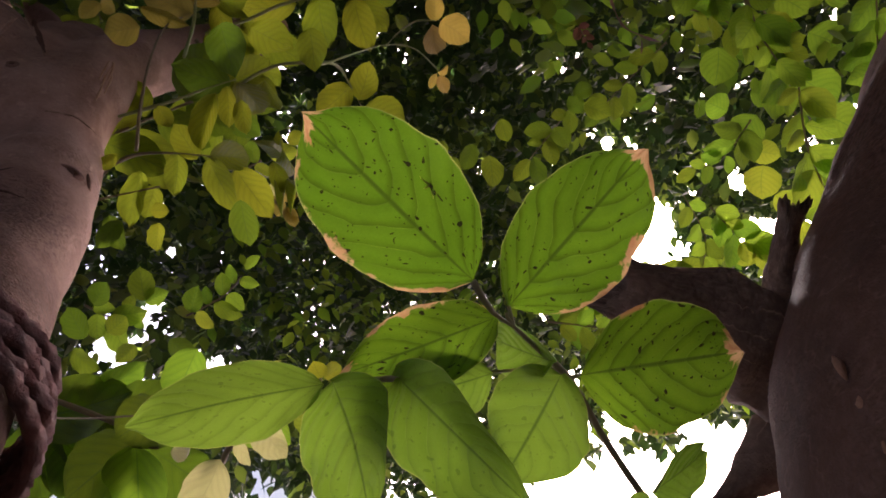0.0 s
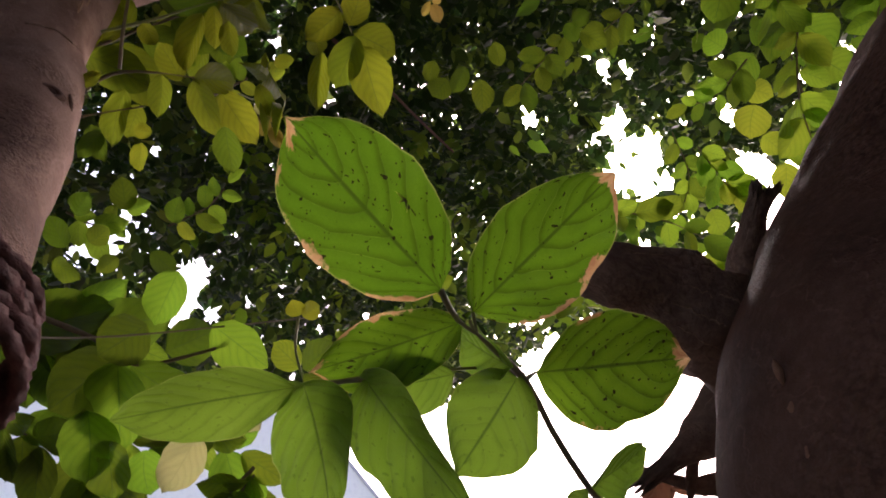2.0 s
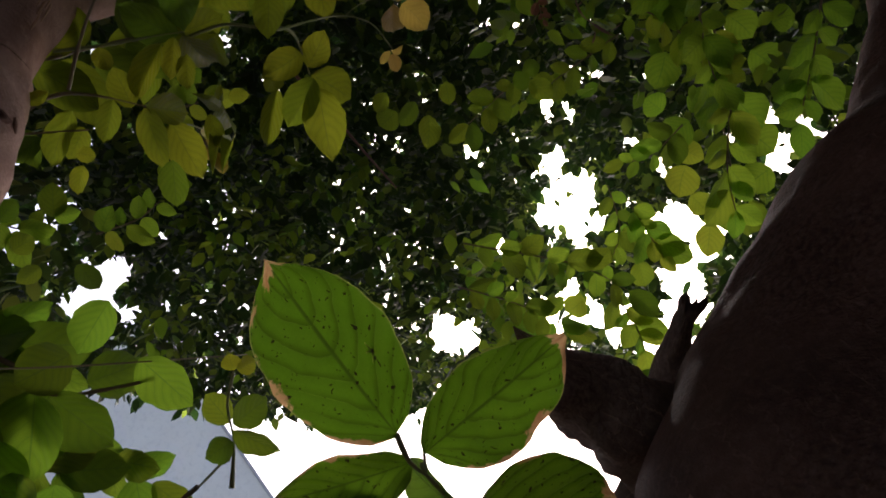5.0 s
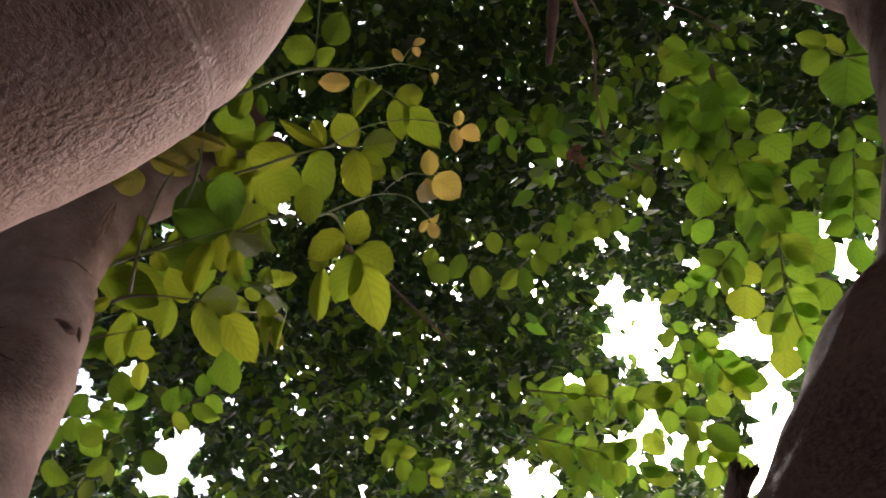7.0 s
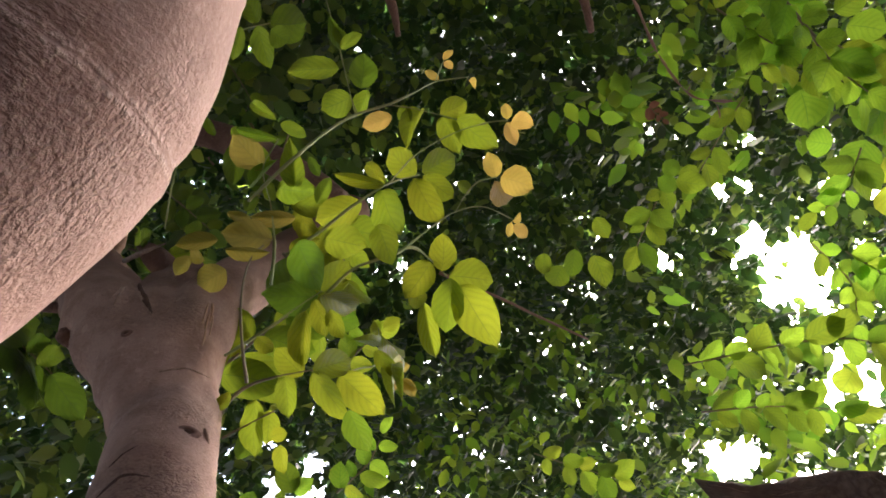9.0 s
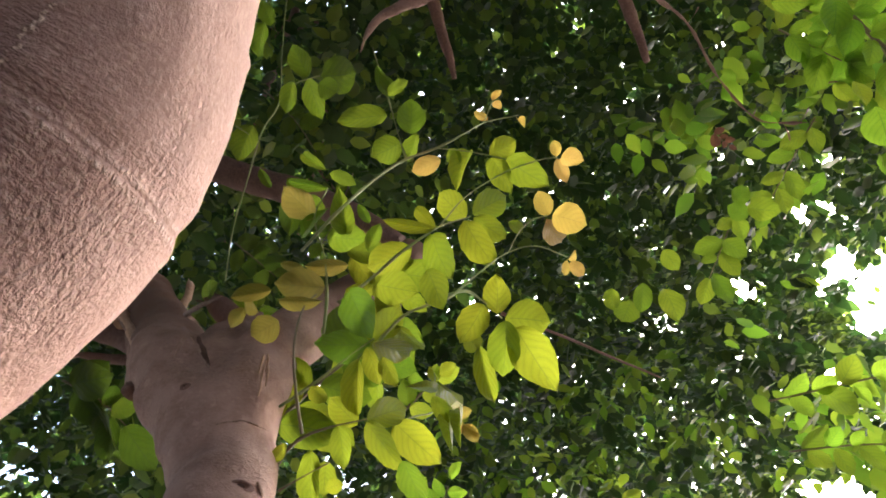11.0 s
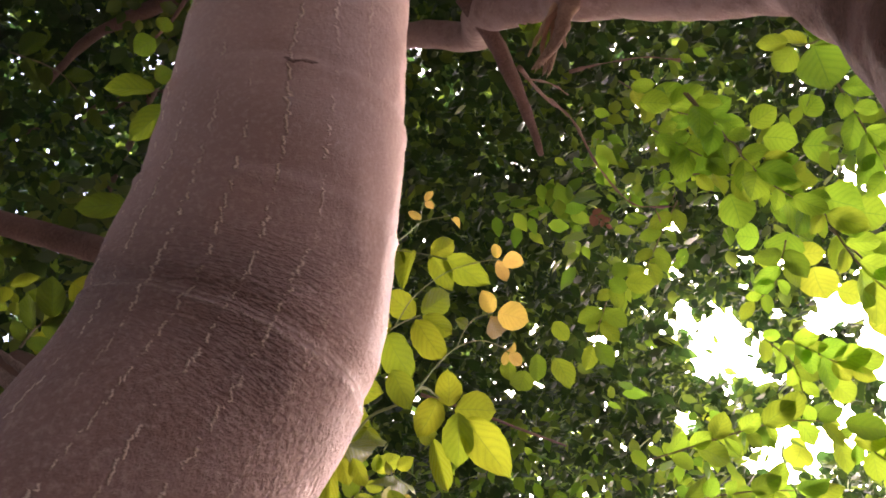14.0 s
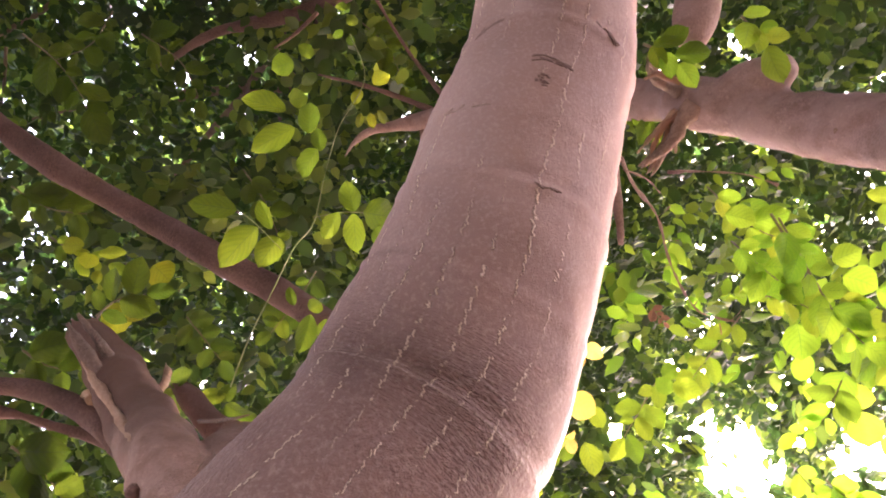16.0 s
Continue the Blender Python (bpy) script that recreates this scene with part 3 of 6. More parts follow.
def house():
    home = thing("house", "pale grey plastered house with a sloping roof", "house", (-7.15, 22.75, 0))
    flat(part("wall", prism([(-27.2, -0.2), (10.6, -0.2), (10.6, 2.45), (0, 14.93), (-14.4, 14.93), (-27.2, 5.8)], 0, 17), PLASTER, home))
    flat(part("roof", prism([(0, 14.95), (0, 15.06), (10.75, 2.43), (10.75, 2.27)], -0.05, 17.1), ROOFING, home))
    flat(part("roof", prism([(-27.4, 5.62), (-27.4, 5.78), (-14.4, 15.06), (-14.4, 14.95)], -0.05, 17.1), ROOFING, home))
    flat(part("roof", prism([(-14.39, 14.95), (-14.39, 15.06), (-0.01, 15.06), (-0.01, 14.95)], -0.05, 17.1), ROOFING, home))


ground()
house()


# ---- trees ----
def boughs(tree, o, start, girth, ways, seed):
    """Long limbs that rise from the end of a stem and spread through the crown, each with three side limbs."""
    for i, az in enumerate(ways):
        rng = random.Random(seed + i)
        a = radians(az + rng.uniform(-6, 6))
        reach, top = rng.uniform(6.0, 7.6), rng.uniform(7.0, 8.2)
        x, y, z = start
        tip = (reach * math.sin(a), reach * math.cos(a), rng.uniform(4.8, 6.4))
        rows = [(x, y, z, girth)]
        for s, lift in ((0.12, 0.45), (0.3, 0.8), (0.5, 1.0), (0.72, 0.9)):
            base_z = z + (top - z) * lift
            rows.append((x + (tip[0] - x) * s + rng.uniform(-0.2, 0.2), y + (tip[1] - y) * s + rng.uniform(-0.2, 0.2), base_z, girth * (1 - 0.8 * s)))
        rows.append((*tip, girth * 0.15))
        part("limb", stem_mesh("limb", rows, 10, 0.12, 0.008, 3, seed=seed + i, origin=o), BARK_FAR, tree)
        for k in (2, 3, 4):
            bx, by, bz, br = rows[k]
            turn = a + (1 if k % 2 else -1) * rng.uniform(0.5, 0.9)
            long = rng.uniform(1.4, 2.4)
            side = [(bx, by, bz, br * 0.8), (bx + 0.5 * long * math.sin(turn), by + 0.5 * long * math.cos(turn), bz + 0.25, br * 0.5), (bx + long * math.sin(turn), by + long * math.cos(turn), bz - 0.1, br * 0.15)]
            part("limb", stem_mesh("limb", side, 8, 0.12, 0.006, 3, seed=seed + 20 + k, origin=o), BARK_FAR, tree)


def grown_together(meshes, voxel, rounds):
    """One skin over several stems that meet, with the seams between them filled and rounded."""
    bm = bmesh.new()
    for mesh in meshes:
        bm.from_mesh(mesh)
        bpy.data.meshes.remove(mesh)
    whole = bpy.data.meshes.new("trunk")
    bm.to_mesh(whole)
    bm.free()
    rough = bpy.data.objects.new("rough", whole)
    scene.collection.objects.link(rough)
    skin = rough.modifiers.new("skin", "REMESH")
    skin.mode, skin.voxel_size, skin.use_smooth_shade = "VOXEL", voxel, True
    ease = rough.modifiers.new("ease", "SMOOTH")
    ease.factor, ease.iterations = 0.5, rounds
    made = bpy.data.meshes.new_from_object(rough.evaluated_get(bpy.context.evaluated_depsgraph_get()))
    bpy.data.objects.remove(rough)
    bpy.data.meshes.remove(whole)
    made.name = "trunk"
    made.materials.clear()
    made.shade_smooth()
    return made


def left_tree():
    """The forked tree: a rear stem with its broken fork, and a smooth front stem that arches overhead."""
    o = (-0.53, 0.36, 0)
    tree = thing("forked_tree", "smooth pink-grey barked tree with two leaning stems", "tree", o)
    stock = [stem_mesh("trunk", [(-0.53, 0.36, -0.05, 0.20), (-0.53, 0.36, 0.2, 0.15), (-0.52, 0.36, 0.5, 0.125), (-0.46, 0.37, 0.9, 0.095), (-0.38, 0.395, 1.3, 0.076), (-0.35, 0.42, 1.55, 0.069), (-0.3543, 0.4428, 1.6781, 0.0665), (-0.3736, 0.4793, 1.7902, 0.0585), (-0.3943, 0.5091, 1.8771, 0.0557),
         (-0.4153, 0.531, 1.9829, 0.0555), (-0.4422, 0.5533, 2.0519, 0.0589), (-0.470, 0.545, 2.1205, 0.060), (-0.500, 0.538, 2.18, 0.050), (-0.53, 0.535, 2.22, 0.030)],
         64, 0.009, 0.006, 16, rings=((2.02, 0.003, 0.012), (2.17, 0.003, 0.01), (2.33, 0.003, 0.012)), seed=1, origin=o)]
    stock.append(stem_mesh("trunk", [(-0.485, 0.54, 2.12, 0.052), (-0.530, 0.531, 2.195, 0.056), (-0.580, 0.528, 2.275, 0.056), (-0.632, 0.548, 2.355, 0.054), (-0.705, 0.578, 2.465, 0.056), (-0.785, 0.575, 2.585, 0.054), (-0.83, 0.56, 2.65, 0.046), (-0.865, 0.545, 2.69, 0.034)], 64, 0.008, 0.010, 20, ragged=0.09, seed=22, origin=o))
    stock.append(stem_mesh("trunk", [(-0.445, 0.55, 2.06, 0.052), (-0.452, 0.555, 2.17, 0.053), (-0.448, 0.580, 2.28, 0.050), (-0.420, 0.63, 2.40, 0.045), (-0.36, 0.70, 2.55, 0.040), (-0.315, 0.735, 2.66, 0.032)], 36, 0.012, 0.006, 16, ragged=0.012, seed=2, origin=o))
    stock.append(stem_mesh("trunk", [(-0.470, 0.545, 2.10, 0.050), (-0.487, 0.548, 2.18, 0.054), (-0.505, 0.556, 2.25, 0.055), (-0.518, 0.572, 2.32, 0.050), (-0.520, 0.595, 2.39, 0.034)], 36, 0.010, 0.010, 20, ragged=0.03, seed=24, origin=o))
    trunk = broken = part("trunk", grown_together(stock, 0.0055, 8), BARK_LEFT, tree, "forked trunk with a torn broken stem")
    part("split_wood", stem_mesh("split_wood", SPLIT_ROWS, 12, 0.008, 0.003, 60, ragged=0.02, seed=23, origin=o), SPLIT, broken, "pale split heartwood")
    for i, rows in enumerate((SPLINTER_A, SPLINTER_B, SPLINTER_C, SPLINTER_D, SPLINTER_E, SPLINTER_F)):
        part("splinter", stem_mesh("splinter", rows, 10, 0.006, 0.004, 55, seed=80 + i, origin=o), (DEAD, DEAD, DEAD, SPLIT, DEAD_PALE, SPLIT)[i], broken, "torn dead wood splinter")
    part("branch", stem_mesh("branch", SIDE_BRANCH, 24, 0.02, 0.006, 12, seed=10, origin=o), BARK_FAR, tree)
    part("broken_branch", stem_mesh("broken_branch", SIDE_STUB, 24, 0.012, 0.006, 16, ragged=0.02, seed=11, origin=o), BARK_FAR, tree)
    part("twig", stem_mesh("twig", CROTCH_TWIG, 8, 0.006, 0.001, 60, seed=16, origin=o), DEAD, trunk)
    part("snag", stem_mesh("snag", SNAG_A, 6, 0.006, 0.0004, 90, seed=17, origin=o), DEAD_PALE, trunk)
    part("snag", stem_mesh("snag", SNAG_B, 6, 0.006, 0.0004, 90, seed=18, origin=o), DEAD_PALE, trunk)
    part("knot", stem_mesh("knot", SIDE_KNOT, 24, 0.003, 0.006, 45, seed=21, origin=o), BARK_DEAD, trunk)
    part("branch", stem_mesh("branch", LEFT_LIMB, 24, 0.02, 0.006, 10, seed=3, origin=o), BARK_FAR, tree)
    part("branch", stem_mesh("branch", LOW_LEFT_BRANCH, 20, 0.02, 0.006, 12, seed=9, origin=o), BARK_FAR, tree)
    part("front_stem", stem_mesh("front_stem", [(-0.53, 0.35, 0.45, 0.085), (-0.52, 0.29, 0.95, 0.074), (-0.44, 0.20, 1.36, 0.064), (-0.35, 0.145, 1.56, 0.059), (-0.2713, 0.1247, 1.6439, 0.0578), (-0.1959, 0.1131, 1.7163, 0.061), (-0.151, 0.1085, 1.7703, 0.065),
         (-0.1225, 0.0916, 1.8136, 0.0665), (-0.0911, 0.06, 1.8573, 0.0612), (-0.0617, 0.0226, 1.9122, 0.0578), (-0.0281, -0.0177, 1.9736, 0.0535), (-0.0021, -0.0774, 2.0569, 0.0522), (0.03, -0.18, 2.20, 0.050), (0.08, -0.35, 2.6, 0.048), (0.13, -0.55, 3.2, 0.045), (0.1, -0.75, 4.1, 0.042)],
         128, 0.003, 0.0016, 24, rings=FRONT_RINGS, seed=4, origin=o), BARK_NEAR, tree)
    boughs(tree, o, (0.1, -0.75, 4.05), 0.036, (-100, -75, -52, -38, 70, 140, -150), 200)
    return tree


def right_tree():
    o = (0.29, 0.44, 0)
    tree = thing("leaning_tree", "thick dark barked tree with a torn dead stub", "tree", o)
    stock = [stem_mesh("trunk", [(0.29, 0.44, -0.05, 0.24), (0.29, 0.44, 0.35, 0.18), (0.29, 0.42, 0.85, 0.155), (0.277, 0.397, 1.3161, 0.1446), (0.2637, 0.3919, 1.4079, 0.1398), (0.2503, 0.3791, 1.4759, 0.1354), (0.2349, 0.3537, 1.5624, 0.129), (0.2799, 0.3683, 1.6591, 0.1196),
         (0.3359, 0.3175, 1.7318, 0.122), (0.426, 0.3085, 1.8605, 0.1165), (0.4715, 0.2793, 2.0079, 0.1108), (0.5114, 0.2875, 2.1571, 0.0906), (0.5413, 0.2944, 2.3408, 0.0747), (0.5644, 0.3363, 2.4997, 0.0625), (0.5079, 0.3597, 2.6448, 0.055), (0.4305, 0.361, 2.7831, 0.0515), (0.3421, 0.3598, 2.9125, 0.046)],
         72, 0.010, 0.009, 13, seed=5, origin=o)]
    stock.append(stem_mesh("trunk", [(0.352, 0.36, 2.90, 0.044)] + RIGHT_LIMB_ON[1:], 24, 0.02, 0.005, 12, seed=6, origin=o))
    stock.append(stem_mesh("trunk", KNOB_HIGH, 24, 0.01, 0.003, 18, seed=14, origin=o))
    stock.append(stem_mesh("trunk", KNOB_SIDE, 24, 0.01, 0.003, 18, seed=15, origin=o))
    part("trunk", grown_together(stock, 0.006, 6), BARK_RIGHT, tree)
    part("branch", stem_mesh("branch", HANGING_BRANCH, 16, 0.02, 0.004, 18, seed=12, origin=o), BARK_FAR, tree)
    part("branch", stem_mesh("branch", FORK_DOWN, 14, 0.02, 0.004, 18, seed=13, origin=o), BARK_FAR, tree)
    part("branch", stem_mesh("branch", LIMB_SIDE, 12, 0.02, 0.003, 20, seed=19, origin=o), BARK_FAR, tree)
    part("twig", stem_mesh("twig", LIMB_TWIG, 8, 0.02, 0.003, 20, seed=20, origin=o), BARK_FAR, tree)
    for i, rows in enumerate((BARE_TWIG, BARE_TWIG_FORK, BARE_TWIG_SIDE, TWIG_SPUR_A, TWIG_SPUR_B, TWIG_SPUR_C, TWIG_SPUR_D, TWIG_SPUR_E, TWIG_SPUR_F)):
        part("twig", stem_mesh("twig", rows, 8, 0.012, 0.004, 25, seed=30 + i, origin=o), BARK, tree)
    for i, rows in enumerate((TORN, TORN_TWO, TORN_THREE)):
        part("torn_wood", stem_mesh("torn_wood", rows, 12, 0.008, 0.006, 50, ragged=0.03, seed=40 + i, origin=o), DEAD_PALE, tree, "torn splintered wood")
    for i, rows in enumerate((STRAND_A, STRAND_B, STRAND_C, STRAND_D, STRAND_E, STRAND_F)):
        part("torn_wood", stem_mesh("torn_wood", rows, 8, 0.006, 0.003, 70, seed=90 + i, origin=o), (SPLIT, RUST)[i % 2], tree, "torn splintered wood")
    for i, rows in enumerate((LOW_TWIG_A, LOW_TWIG_B, LOW_TWIG_C, LOW_TWIG_D)):
        part("twig", stem_mesh("twig", rows, 8, 0.005, 0.0015, 70, seed=95 + i, origin=o), DEAD, tree)
    for i, rows in enumerate((STUB_UP, STUB_SIDE, STUB_LOW)):
        part("dead_stub", stem_mesh("dead_stub", rows, 32, 0.005, (0.004, 0.010, 0.003)[i], 34, ragged=(0.010, 0.02, 0.02)[i], seed=7 + i, origin=o), DEAD, tree, "torn grey dead wood stub")
    part("limb", stem_mesh("limb", [(0.53, 0.29, 2.22, 0.05), (0.80, 0.22, 2.52, 0.048), (1.12, 0.05, 3.0, 0.045), (1.30, -0.10, 3.6, 0.042), (1.36, -0.2, 4.25, 0.038)], 20, 0.03, 0.006, 12, seed=299, origin=o), BARK_FAR, tree)
    boughs(tree, o, (1.36, -0.2, 4.2), 0.036, (66, 82, 100, 122, 165), 300)
    return tree


FRONT_RINGS = ((1.463, 0.0012, 0.0034), (1.4700, -0.0014, 0.0036), (1.480, 0.0008, 0.005), (1.54, 0.0010, 0.0022), (1.5455, -0.0007, 0.003), (1.591, 0.0015, 0.0024), (1.597, -0.0010, 0.003), (1.634, 0.0008, 0.0022), (1.705, 0.0016, 0.0024), (1.711, -0.0010, 0.003))
SIDE_BRANCH = [(-0.683, 0.712, 2.394, 0.03), (-0.758, 0.663, 2.477, 0.026), (-0.848, 0.621, 2.562, 0.022), (-0.966, 0.577, 2.617, 0.02), (-1.099, 0.551, 2.638, 0.016)]
SIDE_STUB = [(-0.584, 0.700, 2.492, 0.03), (-0.638, 0.692, 2.554, 0.028), (-0.689, 0.676, 2.621, 0.024), (-0.717, 0.663, 2.656, 0.014)]
SPLINTER_A = [(-0.758, 0.580, 2.554, 0.013), (-0.793, 0.520, 2.604, 0.011049999999999999), (-0.842, 0.456, 2.655, 0.0039)]
SPLINTER_B = [(-0.793, 0.531, 2.563, 0.014), (-0.826, 0.495, 2.597, 0.011899999999999999), (-0.858, 0.463, 2.640, 0.0042)]
SPLINTER_C = [(-0.766, 0.567, 2.558, 0.012), (-0.774, 0.553, 2.595, 0.0102), (-0.812, 0.520, 2.638, 0.0036)]
SPLINTER_D = [(-0.811, 0.563, 2.531, 0.01), (-0.828, 0.564, 2.553, 0.0085), (-0.855, 0.578, 2.573, 0.003)]
SPLINTER_E = [(-0.756, 0.595, 2.545, 0.01), (-0.758, 0.570, 2.595, 0.0085), (-0.780, 0.560, 2.634, 0.003)]
SPLINTER_F = [(-0.724, 0.605, 2.558, 0.008), (-0.709, 0.595, 2.607, 0.0068), (-0.723, 0.590, 2.648, 0.0024)]
STRAND_A = [(0.344, 0.350, 2.816, 0.007), (0.316, 0.370, 2.811, 0.0063), (0.302, 0.420, 2.789, 0.00175)]
STRAND_B = [(0.330, 0.353, 2.819, 0.008), (0.287, 0.377, 2.817, 0.007200000000000001), (0.246, 0.440, 2.797, 0.002)]
STRAND_C = [(0.317, 0.347, 2.825, 0.006), (0.276, 0.381, 2.819, 0.0054), (0.235, 0.415, 2.811, 0.0015)]
STRAND_D = [(0.306, 0.356, 2.825, 0.005), (0.288, 0.402, 2.807, 0.0045000000000000005), (0.261, 0.436, 2.794, 0.00125)]
STRAND_E = [(0.298, 0.272, 2.856, 0.005), (0.283, 0.264, 2.857, 0.0045000000000000005), (0.286, 0.251, 2.855, 0.00125)]
STRAND_F = [(0.332, 0.300, 2.837, 0.007), (0.296, 0.280, 2.849, 0.0063), (0.267, 0.285, 2.850, 0.00175)]
CROTCH_TWIG = [(-0.524, 0.476, 2.306, 0.0035), (-0.468, 0.453, 2.269, 0.003), (-0.439, 0.456, 2.275, 0.001)]
SNAG_A = [(-0.486, 0.470, 2.233, 0.0013), (-0.470, 0.474, 2.207, 0.001), (-0.455, 0.478, 2.183, 0.0004)]
SNAG_B = [(-0.496, 0.466, 2.229, 0.0013), (-0.498, 0.465, 2.216, 0.001), (-0.503, 0.463, 2.205, 0.0004)]
SIDE_KNOT = [(-0.590, 0.510, 2.222, 0.016), (-0.592, 0.500, 2.213, 0.015), (-0.594, 0.492, 2.206, 0.011), (-0.596, 0.488, 2.203, 0.006), (-0.597, 0.486, 2.202, 0.002)]
TWIG_SPUR_A = [(0.366, 0.749, 3.166, 0.002), (0.383, 0.734, 3.158, 0.0015), (0.395, 0.718, 3.151, 0.0006)]
TWIG_SPUR_B = [(0.400, 0.909, 3.186, 0.002), (0.378, 0.910, 3.180, 0.0015), (0.351, 0.909, 3.175, 0.0006)]
TWIG_SPUR_C = [(0.448, 1.035, 3.153, 0.002), (0.460, 1.014, 3.151, 0.0015), (0.466, 0.993, 3.151, 0.0006)]
TWIG_SPUR_D = [(0.507, 1.078, 3.142, 0.002), (0.507, 1.091, 3.119, 0.0015), (0.502, 1.104, 3.099, 0.0006)]
TWIG_SPUR_E = [(0.383, 0.828, 3.178, 0.002), (0.401, 0.825, 3.163, 0.0015), (0.413, 0.820, 3.151, 0.0006)]
TWIG_SPUR_F = [(0.542, 1.089, 3.134, 0.002), (0.557, 1.071, 3.129, 0.0015), (0.568, 1.052, 3.126, 0.0006)]
LOW_TWIG_A = [(0.150, 0.483, 1.639, 0.005), (0.140, 0.481, 1.624, 0.004), (0.132, 0.483, 1.595, 0.002)]
LOW_TWIG_B = [(0.156, 0.491, 1.612, 0.008), (0.138, 0.487, 1.610, 0.005), (0.107, 0.483, 1.618, 0.002)]
LOW_TWIG_C = [(0.156, 0.497, 1.594, 0.01), (0.134, 0.496, 1.589, 0.007), (0.105, 0.492, 1.593, 0.003)]
LOW_TWIG_D = [(0.156, 0.503, 1.572, 0.012), (0.134, 0.500, 1.573, 0.007), (0.102, 0.494, 1.589, 0.002)]
SPLIT_ROWS = [(-0.606, 0.492, 2.271, 0.002), (-0.645, 0.503, 2.33, 0.005), (-0.685, 0.516, 2.39, 0.0085), (-0.718, 0.524, 2.435, 0.006), (-0.765, 0.528, 2.50, 0.009), (-0.808, 0.527, 2.556, 0.007), (-0.857, 0.505, 2.633, 0.003)]
LEFT_LIMB = [(-0.342, 0.716, 2.67, 0.03), (-0.418, 0.659, 2.755, 0.031), (-0.515, 0.619, 2.851, 0.032), (-0.704, 0.535, 2.985, 0.031), (-0.828, 0.482, 3.075, 0.031), (-0.944, 0.416, 3.14, 0.031), (-1.062, 0.339, 3.194, 0.033), (-1.244, 0.251, 3.345, 0.032), (-1.527, 0.048, 3.551, 0.026)]
LOW_LEFT_BRANCH = [(-0.742, 0.771, 2.513, 0.014), (-0.846, 0.7, 2.576, 0.013), (-0.944, 0.666, 2.602, 0.011), (-1.054, 0.616, 2.621, 0.01), (-1.189, 0.578, 2.596, 0.009)]
RIGHT_LIMB_ON = [(0.312, 0.351, 2.936, 0.06), (0.23, 0.396, 3.118, 0.045), (0.227, 0.506, 3.348, 0.04), (0.06, 0.493, 3.564, 0.036), (-0.208, 0.559, 3.736, 0.028), (-0.300, 0.563, 3.755, 0.019), (-0.385, 0.573, 3.775, 0.013), (-0.447, 0.607, 3.776, 0.007), (-0.480, 0.640, 3.760, 0.003)]
HANGING_BRANCH = [(0.205, 0.345, 3.125, 0.024), (0.226, 0.44, 3.065, 0.020), (0.238, 0.568, 3.054, 0.015), (0.245, 0.677, 3.058, 0.011), (0.244, 0.746, 3.056, 0.006)]
LIMB_SIDE = [(-0.135, 0.542, 3.685, 0.012), (-0.205, 0.512, 3.760, 0.010), (-0.355, 0.442, 3.826, 0.007), (-0.510, 0.382, 3.871, 0.004)]
LIMB_TWIG = [(-0.095, 0.532, 3.660, 0.006), (-0.130, 0.485, 3.780, 0.005), (-0.192, 0.417, 3.969, 0.003)]
FORK_DOWN = [(-0.194, 0.57, 3.735, 0.02), (-0.213, 0.672, 3.705, 0.016), (-0.222, 0.75, 3.678, 0.012), (-0.233, 0.809, 3.656, 0.008)]
BARE_TWIG = [(0.257, 0.518, 3.049, 0.004), (0.305, 0.635, 3.122, 0.004), (0.366, 0.749, 3.166, 0.003), (0.4, 0.909, 3.186, 0.003), (0.448, 1.035, 3.153, 0.002), (0.507, 1.078, 3.142, 0.002), (0.576, 1.1, 3.126, 0.001)]
BARE_TWIG_FORK = [(0.26, 0.543, 3.038, 0.003), (0.321, 0.597, 3.079, 0.002), (0.358, 0.651, 3.102, 0.002)]
BARE_TWIG_SIDE = [(0.362, 0.574, 3.045, 0.003), (0.453, 0.591, 3.045, 0.003), (0.54, 0.615, 3.039, 0.002), (0.606, 0.646, 3.02, 0.002)]
KNOB_HIGH = [(0.464, 0.077, 3.059, 0.045), (0.428, 0.16, 2.994, 0.045), (0.394, 0.22, 2.938, 0.042), (0.377, 0.257, 2.912, 0.028)]
KNOB_SIDE = [(0.401, 0.357, 2.838, 0.04), (0.436, 0.314, 2.794, 0.04), (0.474, 0.288, 2.753, 0.034), (0.495, 0.272, 2.736, 0.02)]
TORN = [(0.354, 0.344, 2.825, 0.02), (0.314, 0.386, 2.822, 0.016), (0.27, 0.443, 2.811, 0.008)]
TORN_TWO = [(0.335, 0.355, 2.817, 0.016), (0.295, 0.403, 2.799, 0.012), (0.256, 0.427, 2.8, 0.006)]
TORN_THREE = [(0.336, 0.331, 2.869, 0.012), (0.295, 0.296, 2.872, 0.008), (0.285, 0.271, 2.871, 0.004)]
STUB_UP = [(0.203, 0.468, 1.699, 0.036), (0.183, 0.433, 1.724, 0.016), (0.178, 0.405, 1.735, 0.0092), (0.179, 0.383, 1.744, 0.0084)]
STUB_SIDE = [(0.17, 0.426, 1.672, 0.034), (0.13, 0.403, 1.677, 0.03), (0.093, 0.386, 1.684, 0.022), (0.069, 0.377, 1.689, 0.013)]
STUB_LOW = [(0.163, 0.469, 1.646, 0.022), (0.134, 0.466, 1.625, 0.01), (0.111, 0.468, 1.609, 0.003)]
FORKED = left_tree()
LEANING = right_tree()


